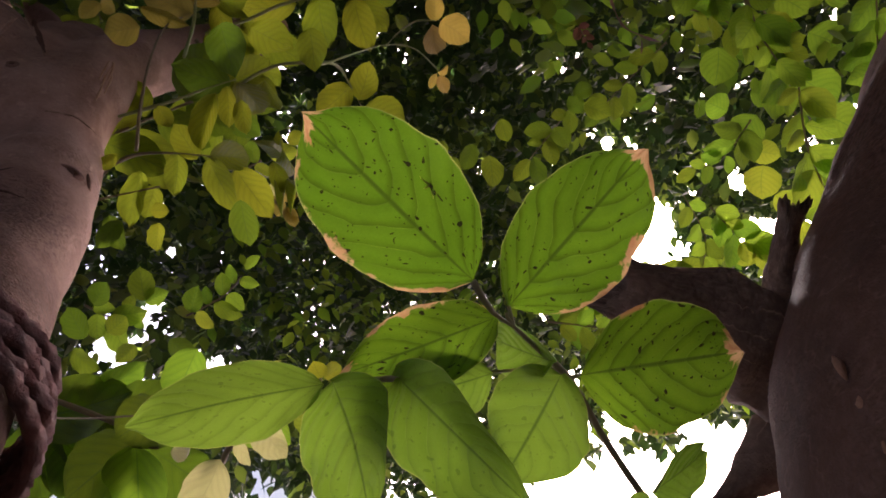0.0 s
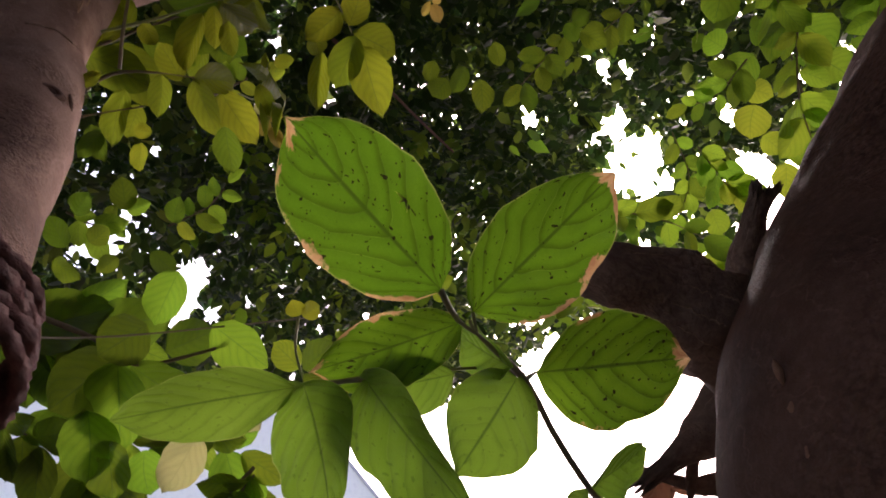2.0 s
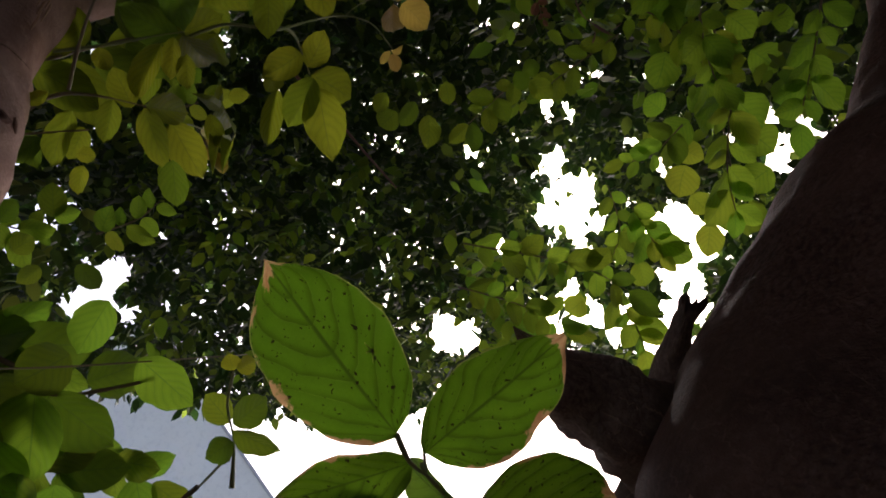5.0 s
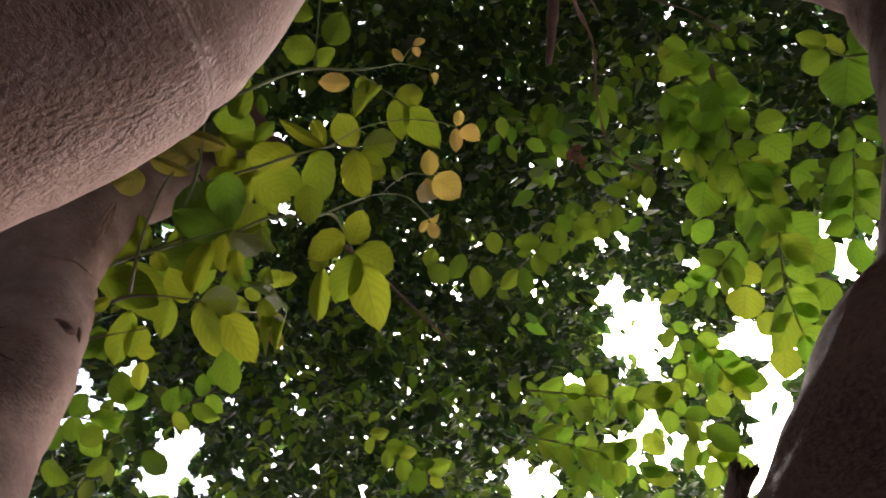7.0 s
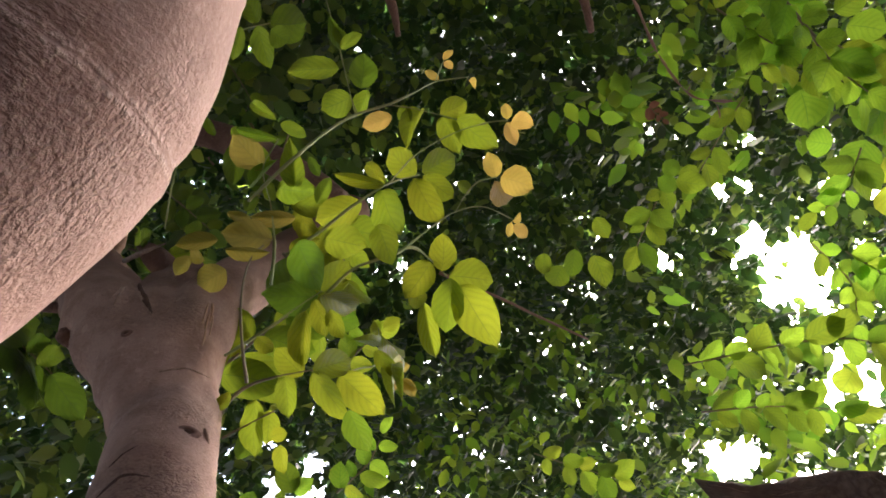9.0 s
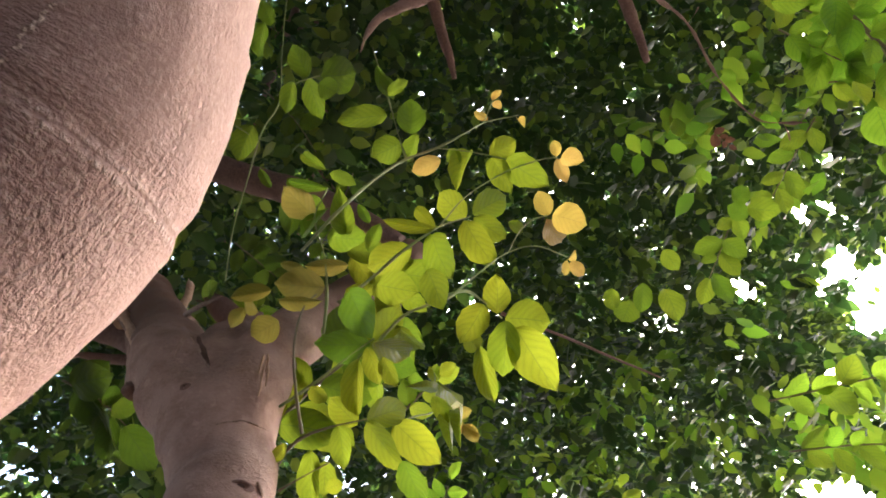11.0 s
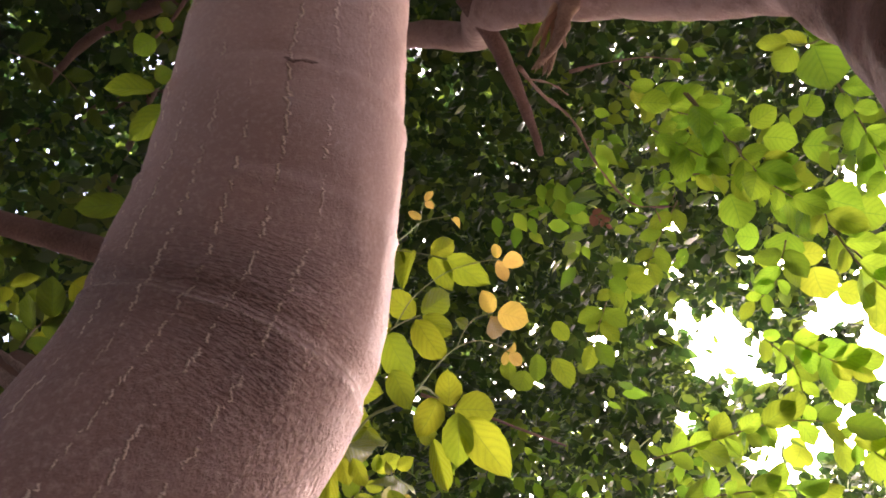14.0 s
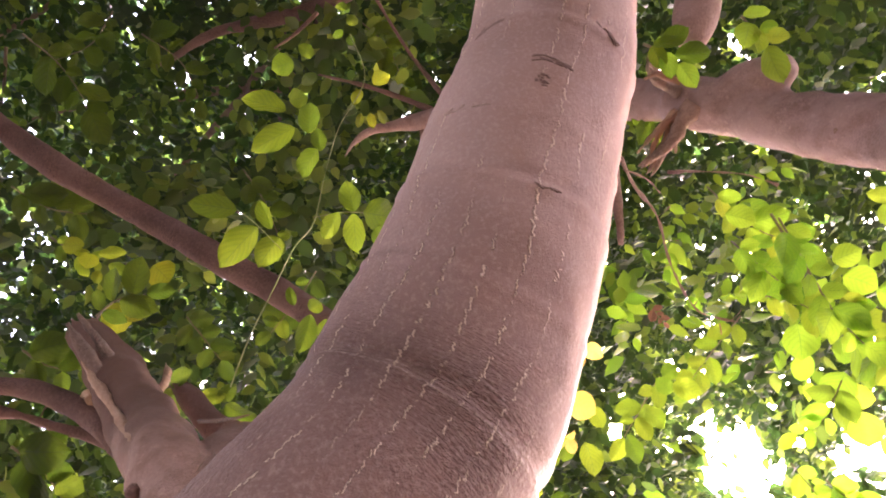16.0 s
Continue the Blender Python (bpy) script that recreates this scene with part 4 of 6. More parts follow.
# ---- crown ----
# openings in the crown: compass bearing, height and half width, in degrees
GAPS = (
    [(20.6, 42.6, 2.0), (19.2, 45.0, 1.2), (21.0, 39.9, 1.8), (18.6, 41.2, 1.3), (13.3, 38.9, 1.0), (30.3, 39.0, 1.8), (28.7, 39.0, 1.3), (29.9, 34.9, 2.0), (29.5, 32.5, 1.8), (26.2, 30.5, 2.0), (23.2, 32.3, 1.8), (17.3, 33.7, 1.6), (20.0, 32.9, 1.3), (7.9, 32.2, 1.8), (40.8, 42.0, 1.6), (40.7, 43.9, 1.0), (43.8, 42.9, 1.1), (-23.3, 31.5, 1.9), (-22.4, 32.9, 1.0), (-24.0, 29.8, 1.6), (-32.3, 33.8, 1.3), (-30.1, 33.0, 1.3), (-29.1, 34.4, 0.8), (-17.8, 32.2, 0.5), (-18.1, 34.2, 0.4), (-20.2, 36.6, 0.5), (12.6, 56.4, 0.5), (14.0, 55.1, 0.4), (21.5, 48.8, 0.7), (20.6, 49.8, 0.4)]
    + [(10.9, 49.8, 0.5), (9.9, 46.8, 0.7), (9.4, 47.7, 0.4), (30.1, 62.8, 0.4), (10.2, 67.5, 0.4), (30.0, 42.9, 0.8), (7.7, 25.3, 2.7), (12.1, 24.7, 2.7), (2.9, 24.9, 2.2), (19.1, 26.7, 2.0), (20.9, 24.4, 1.3), (20.6, 41.3, 1.7), (19.4, 49.6, 1.0), (21.2, 49.2, 0.6), (-29.7, 36.2, 1.2), (-33.0, 35.4, 0.8), (-31.5, 33.5, 1.3), (-34.6, 33.2, 0.8), (-32.9, 32.3, 0.7), (-30.4, 34.1, 0.6), (-17.5, 26.1, 0.8), (9.6, 28.2, 1.4), (13.1, 28.6, 1.1), (0.1, 22.0, 1.1), (-22.7, 32.1, 1.7), (-20.7, 30.5, 1.1), (-24.1, 30.9, 0.9), (-24.7, 30.2, 0.8), (-29.3, 35.7, 0.6), (-30.8, 33.2, 1.2)]
    + [(-18.2, 31.6, 0.6), (-9.1, 30.7, 0.4), (-7.2, 31.4, 0.6), (-5.6, 31.0, 0.4), (-2.8, 31.2, 0.4), (2.1, 32.4, 0.4), (-17.4, 25.7, 0.6), (-9.1, 21.1, 0.6), (-5.9, 24.1, 0.8), (-74.1, 65.9, 0.5), (-76.5, 64.8, 0.3), (-74.5, 59.9, 0.4), (-74.9, 58.4, 0.3), (-56.8, 47.3, 0.8), (-58.3, 48.0, 0.5), (-20.6, 73.9, 0.4), (-21.1, 71.6, 0.4), (-38.3, 74.6, 0.3), (-47.4, 73.8, 0.4), (-76.1, 65.4, 0.4), (-58.1, 47.2, 0.6), (33.7, 38.0, 1.3), (32.0, 36.4, 1.5), (30.1, 34.4, 1.6), (28.3, 32.0, 1.6), (27.9, 29.8, 1.5), (42.6, 42.2, 0.9), (40.1, 41.0, 0.8), (20.4, 33.2, 1.2), (19.4, 35.5, 0.7)])
EYE = np.array((0.0, 0.04, 1.5))
# chinks of sky scattered through the foliage: bearing, height, half width
_r = np.random.default_rng(77)
CHINKS = np.stack([_r.uniform(-85, 62, 300), np.degrees(np.arcsin(_r.uniform(math.sin(radians(26)), math.sin(radians(78)), 300))), 0.02 + 0.24 * _r.random(300) ** 3], 1)
# lanes in the crown by which the sun reaches the young shoots: a point and a half width in metres
SUNNY = [((-0.15, 0.58, 2.3), 0.14), ((-0.10, 0.25, 1.60), 0.12)]
SUN_WAY = tuple(_s)


def crown_floor(az):
    """How low the foliage hangs at a bearing, in degrees of height; out of view it is set to shape the light."""
    return np.where(az < -150, 2.0, np.where(az < -75, 17.0, np.where(az < -60, 9.0, np.where(az < -36, 16.0, np.where(az < 6, 25.5, np.where(az < 34, 27.0, np.where(az < 60, 23.0, np.where(az < 115, 28.0, 2.0))))))))


def bearings(p):
    d = p - EYE
    r = np.linalg.norm(d, axis=1)
    return np.degrees(np.arctan2(d[:, 0], d[:, 1])), np.degrees(np.arcsin(d[:, 2] / r))


def leaf_cloud(name, seed, count, r0, r1, az0, az1, el0, el1, size, parent, material, label, airy=-0.35):
    """Shoots of drooping leaves spread through a shell of the crown, as one mesh."""
    rng = np.random.default_rng(seed)
    unit = np.array([(0, 0, 0), (-0.24, 0.20, 0.03), (-0.30, 0.52, 0.03), (-0.145, 0.82, -0.02), (0, 1.04, -0.12), (0.145, 0.82, -0.02), (0.30, 0.52, 0.03), (0.24, 0.20, 0.03), (0, 0.30, -0.02), (0, 0.66, -0.05)])
    tris = np.array([(0, 8, 1), (1, 8, 2), (2, 8, 9), (2, 9, 3), (3, 9, 4), (0, 7, 8), (7, 6, 8), (8, 6, 9), (6, 5, 9), (5, 4, 9)])
    az = rng.uniform(az0, az1, count)
    low = np.maximum(el0, crown_floor((az + 180) % 360 - 180))
    el = np.arcsin(rng.uniform(np.sin(np.radians(low)), np.sin(np.radians(np.maximum(el1, low + 1)))))
    r = np.sqrt(rng.uniform(r0 ** 2, r1 ** 2, count))
    az = np.radians(az)
    c = np.stack([np.sin(az) * np.cos(el), np.cos(az) * np.cos(el), np.sin(el)], 1) * r[:, None] + EYE
    c = c[np.array([noise.noise(Vector(p) * 1.1) > airy for p in c])]
    n = len(c)
    head = rng.uniform(0, 2 * math.pi, n)
    run = np.stack([np.cos(head), np.sin(head), rng.uniform(-0.8, 0.15, n)], 1)
    run /= np.linalg.norm(run, axis=1)[:, None]
    across = np.cross(run, (0, 0, 1.0))
    across /= np.linalg.norm(across, axis=1)[:, None]
    length = rng.uniform(0.10, 0.24, n) * size / 0.085
    many = rng.integers(4, 9, n)
    base, way = [], []
    for i in range(8):
        on = many > i
        s = ((i + 0.5) / many[on])[:, None]
        last = (many[on] == i + 1)[:, None]
        d = np.where(last, run[on] + (0, 0, -0.5), across[on] * (1 if i % 2 else -1) * 0.9 + run[on] * 0.6)
        d = d + rng.uniform(-0.35, 0.35, d.shape) + np.stack([np.zeros(len(d)), np.zeros(len(d)), rng.uniform(-0.9, 0.1, len(d))], 1)
        base.append(c[on] + run[on] * length[on][:, None] * (s - 0.5) - np.array((0, 0, 0.06)) * s * s)
        way.append(d / np.linalg.norm(d, axis=1)[:, None])
    base, way = np.vstack(base), np.vstack(way)
    big = size * rng.uniform(0.55, 1.15, len(base))
    mid = base + way * big[:, None] * 0.5
    m_az, m_el = bearings(mid)
    keep = m_el > crown_floor(m_az) - 1.5 + 2.0 * rng.standard_normal(len(mid))
    torn = np.array([noise.noise(Vector((a * 0.55, e * 0.55, 3.0))) + 0.6 * noise.noise(Vector((a * 1.5, e * 1.5, 9.0))) for a, e in zip(m_az, m_el)])
    stray = rng.random(len(mid)) < 0.004
    for a, e, w in GAPS:
        w *= 1.22 if 4 < a < 46 and 24 < e < 46 else 1.05
        edge = w * (0.82 + 0.55 * torn)
        keep &= stray | (edge < 0) | ((m_el - e) ** 2 + ((m_az - a) * math.cos(radians(e))) ** 2 > edge ** 2)
    reach = 0.21 * np.degrees(big / np.linalg.norm(mid - EYE, axis=1))
    for a, e, w in CHINKS:
        keep &= (m_el - e) ** 2 + ((m_az - a) * math.cos(radians(e))) ** 2 > (w + reach) ** 2
    for foot, wide in SUNNY:
        off = mid - np.array(foot)
        along = off @ np.array(SUN_WAY)
        keep &= (along < 0.5) | (np.linalg.norm(off - along[:, None] * np.array(SUN_WAY), axis=1) > wide)
    base, way, big = base[keep], way[keep], big[keep]
    zf = np.stack([rng.uniform(-0.6, 0.6, len(base)), rng.uniform(-0.7, 0.5, len(base)), np.ones(len(base))], 1)
    zf -= way * (zf * way).sum(1)[:, None]
    zf /= np.linalg.norm(zf, axis=1)[:, None]
    xf = np.cross(way, zf)
    k = len(unit)
    v = (unit[None, :, :1] * xf[:, None] + unit[None, :, 1:2] * way[:, None] + unit[None, :, 2:] * zf[:, None]) * big[:, None, None] + base[:, None]
    ff = (tris[None] + (np.arange(len(base)) * k)[:, None, None]).reshape(-1, 3)
    mesh = bpy.data.meshes.new(name)
    vv = v.reshape(-1, 3) - np.array(parent.location)
    mesh.vertices.add(len(vv))
    mesh.vertices.foreach_set("co", vv.astype(np.float32).ravel())
    mesh.loops.add(len(ff) * 3)
    mesh.loops.foreach_set("vertex_index", ff.astype(np.int32).ravel())
    mesh.polygons.add(len(ff))
    mesh.polygons.foreach_set("loop_start", np.arange(0, len(ff) * 3, 3, dtype=np.int32))
    mesh.update(calc_edges=True)
    mesh.shade_smooth()
    return part(name, mesh, material, parent, label, kind="stuff")


leaf_cloud("crown", 1, 460, 2.2, 3.2, 8, 75, 27, 62, 0.08, LEANING, LIT_CANOPY, "bright drooping green foliage", 0.08)
leaf_cloud("crown", 7, 130, 2.8, 3.6, -25, 18, 29, 46, 0.07, FORKED, LIT_CANOPY, "bright drooping green foliage", -0.1)
# Unseen foliage at the back, added to block light from behind.
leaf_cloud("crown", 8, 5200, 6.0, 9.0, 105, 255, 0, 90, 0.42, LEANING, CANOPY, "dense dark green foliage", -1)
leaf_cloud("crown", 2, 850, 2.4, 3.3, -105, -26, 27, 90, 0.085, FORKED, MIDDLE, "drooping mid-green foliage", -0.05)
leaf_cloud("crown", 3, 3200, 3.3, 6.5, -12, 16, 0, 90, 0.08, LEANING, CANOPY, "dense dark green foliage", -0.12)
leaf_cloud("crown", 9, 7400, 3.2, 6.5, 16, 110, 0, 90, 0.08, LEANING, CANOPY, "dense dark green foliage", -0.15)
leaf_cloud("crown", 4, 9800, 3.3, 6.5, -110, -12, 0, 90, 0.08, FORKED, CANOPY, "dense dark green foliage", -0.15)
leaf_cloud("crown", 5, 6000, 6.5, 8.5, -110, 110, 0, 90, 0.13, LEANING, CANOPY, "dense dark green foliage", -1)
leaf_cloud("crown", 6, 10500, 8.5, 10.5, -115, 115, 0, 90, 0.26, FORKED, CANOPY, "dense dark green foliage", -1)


# ---- shoots and their leaves: stalk end, tip, and breadth over length ----
LOW_YELLOW = [
    (-0.135, 0.607, 2.257, -0.176, 0.616, 2.217, 0.7), (-0.127, 0.629, 2.26, -0.108, 0.585, 2.28, 0.73),
    (-0.123, 0.65, 2.271, -0.07, 0.675, 2.257, 0.93), (-0.118, 0.639, 2.251, -0.146, 0.678, 2.196, 0.62),
    (-0.112, 0.659, 2.253, -0.084, 0.691, 2.159, 0.54), (-0.164, 0.656, 2.243, -0.174, 0.72, 2.197, 0.31),
    (-0.173, 0.628, 2.238, -0.165, 0.658, 2.234, 0.85)]
TIP_ORANGE = [
    (-0.02, 0.644, 2.336, -0.006, 0.627, 2.324, 0.38), (-0.022, 0.645, 2.335, -0.036, 0.668, 2.333, 0.45),
    (-0.02, 0.647, 2.331, -0.009, 0.671, 2.323, 0.7), (-0.019, 0.561, 2.326, -0.019, 0.531, 2.345, 0.71),
    (-0.023, 0.567, 2.329, -0.019, 0.619, 2.335, 0.59), (-0.012, 0.553, 2.311, 0.023, 0.572, 2.291, 0.92)]
MID_YELLOW = [
    (-0.121, 0.532, 2.354, -0.148, 0.496, 2.386, 0.74), (-0.112, 0.532, 2.354, -0.063, 0.544, 2.387, 0.68),
    (-0.111, 0.534, 2.35, -0.085, 0.577, 2.335, 0.74), (-0.121, 0.523, 2.332, -0.108, 0.578, 2.292, 0.63),
    (-0.071, 0.552, 2.334, -0.058, 0.578, 2.336, 0.58), (-0.161, 0.508, 2.305, -0.148, 0.531, 2.231, 0.62),
    (-0.165, 0.505, 2.226, -0.16, 0.527, 2.176, 0.64), (-0.185, 0.5, 2.28, -0.254, 0.503, 2.282, 0.59),
    (-0.237, 0.508, 2.243, -0.187, 0.519, 2.212, 0.73), (-0.153, 0.503, 2.308, -0.172, 0.478, 2.337, 0.38),
    (-0.154, 0.5, 2.302, -0.208, 0.46, 2.304, 0.22)]
HIGH_YELLOW = [
    (-0.131, 0.474, 2.43, -0.175, 0.47, 2.425, 0.62), (-0.115, 0.475, 2.454, -0.117, 0.498, 2.436, 0.76),
    (-0.094, 0.497, 2.463, -0.126, 0.509, 2.401, 0.38), (-0.07, 0.507, 2.449, -0.027, 0.506, 2.46, 0.75),
    (-0.069, 0.514, 2.453, -0.062, 0.547, 2.4, 0.55), (-0.05, 0.519, 2.445, -0.006, 0.54, 2.367, 0.49),
    (0.019, 0.51, 2.372, 0.024, 0.494, 2.388, 0.67), (0.018, 0.515, 2.375, 0.019, 0.543, 2.356, 0.57),
    (0.024, 0.505, 2.355, 0.049, 0.509, 2.337, 0.87), (-0.063, 0.504, 2.559, -0.079, 0.486, 2.568, 0.53),
    (-0.046, 0.483, 2.571, -0.028, 0.476, 2.585, 0.57), (-0.047, 0.491, 2.584, -0.038, 0.498, 2.566, 0.64),
    (-0.018, 0.508, 2.523, -0.012, 0.508, 2.492, 0.33)]
HIGH_GREEN = [
    (-0.188, 0.413, 2.514, -0.252, 0.381, 2.494, 0.48), (-0.167, 0.445, 2.494, -0.142, 0.402, 2.499, 0.84),
    (-0.159, 0.453, 2.497, -0.188, 0.475, 2.475, 0.68), (-0.185, 0.454, 2.499, -0.238, 0.457, 2.502, 0.81),
    (-0.168, 0.343, 2.525, -0.17, 0.398, 2.524, 0.31), (-0.17, 0.382, 2.503, -0.133, 0.373, 2.498, 0.52),
    (-0.163, 0.388, 2.516, -0.165, 0.352, 2.511, 0.51), (-0.246, 0.322, 2.499, -0.23, 0.345, 2.493, 1.17)]
LEFT_OLIVE = [
    (-0.298, 0.435, 2.337, -0.315, 0.382, 2.344, 0.81), (-0.268, 0.469, 2.325, -0.243, 0.407, 2.328, 0.4),
    (-0.258, 0.393, 2.367, -0.288, 0.368, 2.398, 0.28), (-0.262, 0.411, 2.349, -0.314, 0.383, 2.367, 0.22),
    (-0.256, 0.399, 2.367, -0.229, 0.421, 2.353, 0.49), (-0.229, 0.434, 2.32, -0.229, 0.464, 2.315, 0.44),
    (-0.301, 0.481, 2.357, -0.244, 0.479, 2.311, 0.57), (-0.329, 0.461, 2.348, -0.276, 0.428, 2.335, 0.19),
    (-0.239, 0.482, 2.283, -0.213, 0.464, 2.306, 0.49)]
BROWN_RIBBED = [
    (-0.303, 0.491, 2.255, -0.347, 0.449, 2.241, 0.68), (-0.289, 0.512, 2.322, -0.34, 0.484, 2.315, 0.35),
    (-0.348, 0.463, 2.223, -0.301, 0.489, 2.222, 0.29), (-0.354, 0.454, 2.235, -0.397, 0.433, 2.221, 0.38),
    (-0.333, 0.459, 2.17, -0.368, 0.457, 2.159, 0.93), (-0.352, 0.453, 2.29, -0.329, 0.474, 2.29, 0.44),
    (-0.384, 0.449, 2.211, -0.402, 0.452, 2.189, 0.75), (-0.369, 0.458, 2.205, -0.384, 0.445, 2.217, 0.8)]
MID_GREEN = [
    (-0.258, 0.54, 2.176, -0.316, 0.508, 2.171, 0.67), (-0.268, 0.495, 2.234, -0.246, 0.511, 2.158, 0.56),
    (-0.256, 0.537, 2.179, -0.216, 0.535, 2.219, 0.62), (-0.249, 0.531, 2.166, -0.232, 0.602, 2.192, 0.47),
    (-0.261, 0.538, 2.169, -0.266, 0.578, 2.143, 0.5), (-0.245, 0.549, 2.157, -0.248, 0.588, 2.141, 0.55),
    (-0.27, 0.536, 2.152, -0.296, 0.584, 2.111, 0.36), (-0.328, 0.531, 2.128, -0.321, 0.554, 2.118, 0.89),
    (-0.224, 0.539, 2.191, -0.22, 0.605, 2.208, 0.42)]
LOW_LEFT_YELLOW = [
    (-0.288, 0.594, 2.11, -0.257, 0.617, 2.046, 0.43), (-0.283, 0.587, 2.105, -0.248, 0.621, 2.139, 0.61),
    (-0.265, 0.62, 2.12, -0.224, 0.657, 2.072, 0.59), (-0.241, 0.6, 2.041, -0.239, 0.643, 2.01, 0.61),
    (-0.301, 0.595, 2.111, -0.319, 0.556, 2.127, 0.69), (-0.316, 0.58, 2.102, -0.321, 0.605, 2.062, 0.55),
    (-0.361, 0.595, 2.096, -0.378, 0.635, 2.046, 0.49), (-0.349, 0.61, 2.088, -0.361, 0.628, 2.055, 0.71),
    (-0.35, 0.619, 2.055, -0.33, 0.623, 2.057, 0.88), (-0.349, 0.642, 2.06, -0.353, 0.661, 2.033, 0.68),
    (-0.392, 0.568, 2.072, -0.37, 0.558, 2.08, 0.59)]
SMALL_YELLOW = [
    (-0.248, 0.685, 2.213, -0.238, 0.729, 2.195, 0.52), (-0.234, 0.674, 2.226, -0.229, 0.74, 2.248, 0.35),
    (-0.221, 0.651, 2.212, -0.195, 0.643, 2.209, 0.72), (-0.233, 0.647, 2.229, -0.235, 0.677, 2.229, 0.36),
    (-0.249, 0.682, 2.217, -0.248, 0.623, 2.178, 0.14), (-0.223, 0.728, 2.209, -0.217, 0.698, 2.13, 0.16),
    (-0.244, 0.742, 2.208, -0.228, 0.695, 2.123, 0.14), (-0.226, 0.733, 2.194, -0.235, 0.733, 2.224, 0.36)]
NEAR_SPECKLED = [
    (-0.009, 0.245, 1.585, -0.055, 0.209, 1.622, 0.6), (0.001, 0.256, 1.584, 0.044, 0.223, 1.611, 0.59),
    (-0.003, 0.257, 1.581, -0.047, 0.255, 1.562, 0.5), (0.023, 0.286, 1.579, 0.077, 0.285, 1.582, 0.78)]
NEAR_GREEN = [
    (0.013, 0.264, 1.569, -0.005, 0.278, 1.589, 0.61), (0.0151, 0.2718, 1.5699, -0.0033, 0.2717, 1.5387, 0.86),
    (-0.0307, 0.253, 1.5597, -0.0074, 0.2364, 1.5163, 0.5), (-0.0464, 0.2451, 1.5539, -0.0364, 0.2407, 1.5176, 0.74),
    (-0.0484, 0.2436, 1.5527, -0.0919, 0.2363, 1.5369, 0.43), (-0.005, 0.266, 1.568, -0.032, 0.276, 1.568, 0.73),
    (0.038, 0.292, 1.542, 0.062, 0.302, 1.558, 0.59), (0.037, 0.293, 1.539, 0.026, 0.288, 1.528, 0.98),
    (0.042, 0.294, 1.533, 0.061, 0.302, 1.526, 0.76)]
PALE_YOUNG = [
    (-0.082, 0.296, 1.576, -0.073, 0.304, 1.566, 0.72), (-0.089, 0.302, 1.573, -0.085, 0.305, 1.565, 0.55),
    (-0.091, 0.296, 1.563, -0.102, 0.305, 1.545, 0.64), (-0.108, 0.297, 1.567, -0.103, 0.302, 1.571, 0.84)]
HANGING_LEFT = [
    (-0.349, 0.736, 1.832, -0.35, 0.786, 1.751, 0.79), (-0.343, 0.756, 1.837, -0.278, 0.794, 1.797, 0.73),
    (-0.376, 0.757, 1.787, -0.373, 0.795, 1.722, 0.81), (-0.356, 0.775, 1.761, -0.345, 0.8, 1.706, 0.98),
    (-0.316, 0.781, 1.753, -0.309, 0.795, 1.711, 1.18), (-0.322, 0.72, 1.867, -0.357, 0.713, 1.824, 1.05),
    (-0.263, 0.749, 1.884, -0.205, 0.782, 1.845, 0.82), (-0.353, 0.744, 1.843, -0.402, 0.737, 1.775, 0.96),
    (-0.301, 0.716, 1.933, -0.327, 0.744, 1.881, 0.74), (-0.312, 0.759, 1.856, -0.266, 0.77, 1.89, 0.94)]
LOW_SPRIG = [
    (-0.361, 1.307, 1.887, -0.396, 1.313, 1.847, 0.84), (-0.351, 1.276, 1.83, -0.411, 1.279, 1.793, 0.68),
    (-0.344, 1.286, 1.832, -0.355, 1.289, 1.779, 0.77), (-0.345, 1.307, 1.858, -0.335, 1.326, 1.802, 0.78),
    (-0.322, 1.301, 1.848, -0.31, 1.334, 1.808, 0.8), (-0.27, 1.332, 1.822, -0.247, 1.342, 1.774, 0.7),
    (-0.33, 1.279, 1.882, -0.297, 1.311, 1.855, 0.79), (-0.351, 1.28, 1.901, -0.384, 1.29, 1.88, 0.95),
    (-0.305, 1.303, 1.843, -0.278, 1.304, 1.816, 0.82)]
MID_SPRIG = [
    (-0.119, 0.575, 1.735, -0.095, 0.574, 1.759, 0.78), (-0.117, 0.569, 1.728, -0.081, 0.586, 1.718, 0.68),
    (-0.123, 0.583, 1.74, -0.146, 0.574, 1.759, 0.77), (-0.124, 0.56, 1.775, -0.128, 0.546, 1.78, 1.04),
    (-0.121, 0.557, 1.773, -0.108, 0.56, 1.785, 0.9), (-0.116, 0.571, 1.719, -0.132, 0.57, 1.703, 1.02)]
LEFT_ROUND = [
    (-0.61, 0.978, 2.171, -0.632, 0.937, 2.203, 1.11), (-0.584, 0.991, 2.19, -0.557, 0.984, 2.217, 1.31),
    (-0.637, 1.001, 2.167, -0.599, 1.022, 2.136, 1.07), (-0.539, 1.005, 2.173, -0.559, 1, 2.138, 0.98),
    (-0.594, 0.944, 2.211, -0.567, 0.916, 2.232, 1.13), (-0.509, 1.052, 2.218, -0.477, 1.099, 2.202, 0.88),
    (-0.548, 0.864, 2.318, -0.585, 0.883, 2.277, 0.75), (-0.568, 0.859, 2.328, -0.554, 0.902, 2.286, 0.82)]
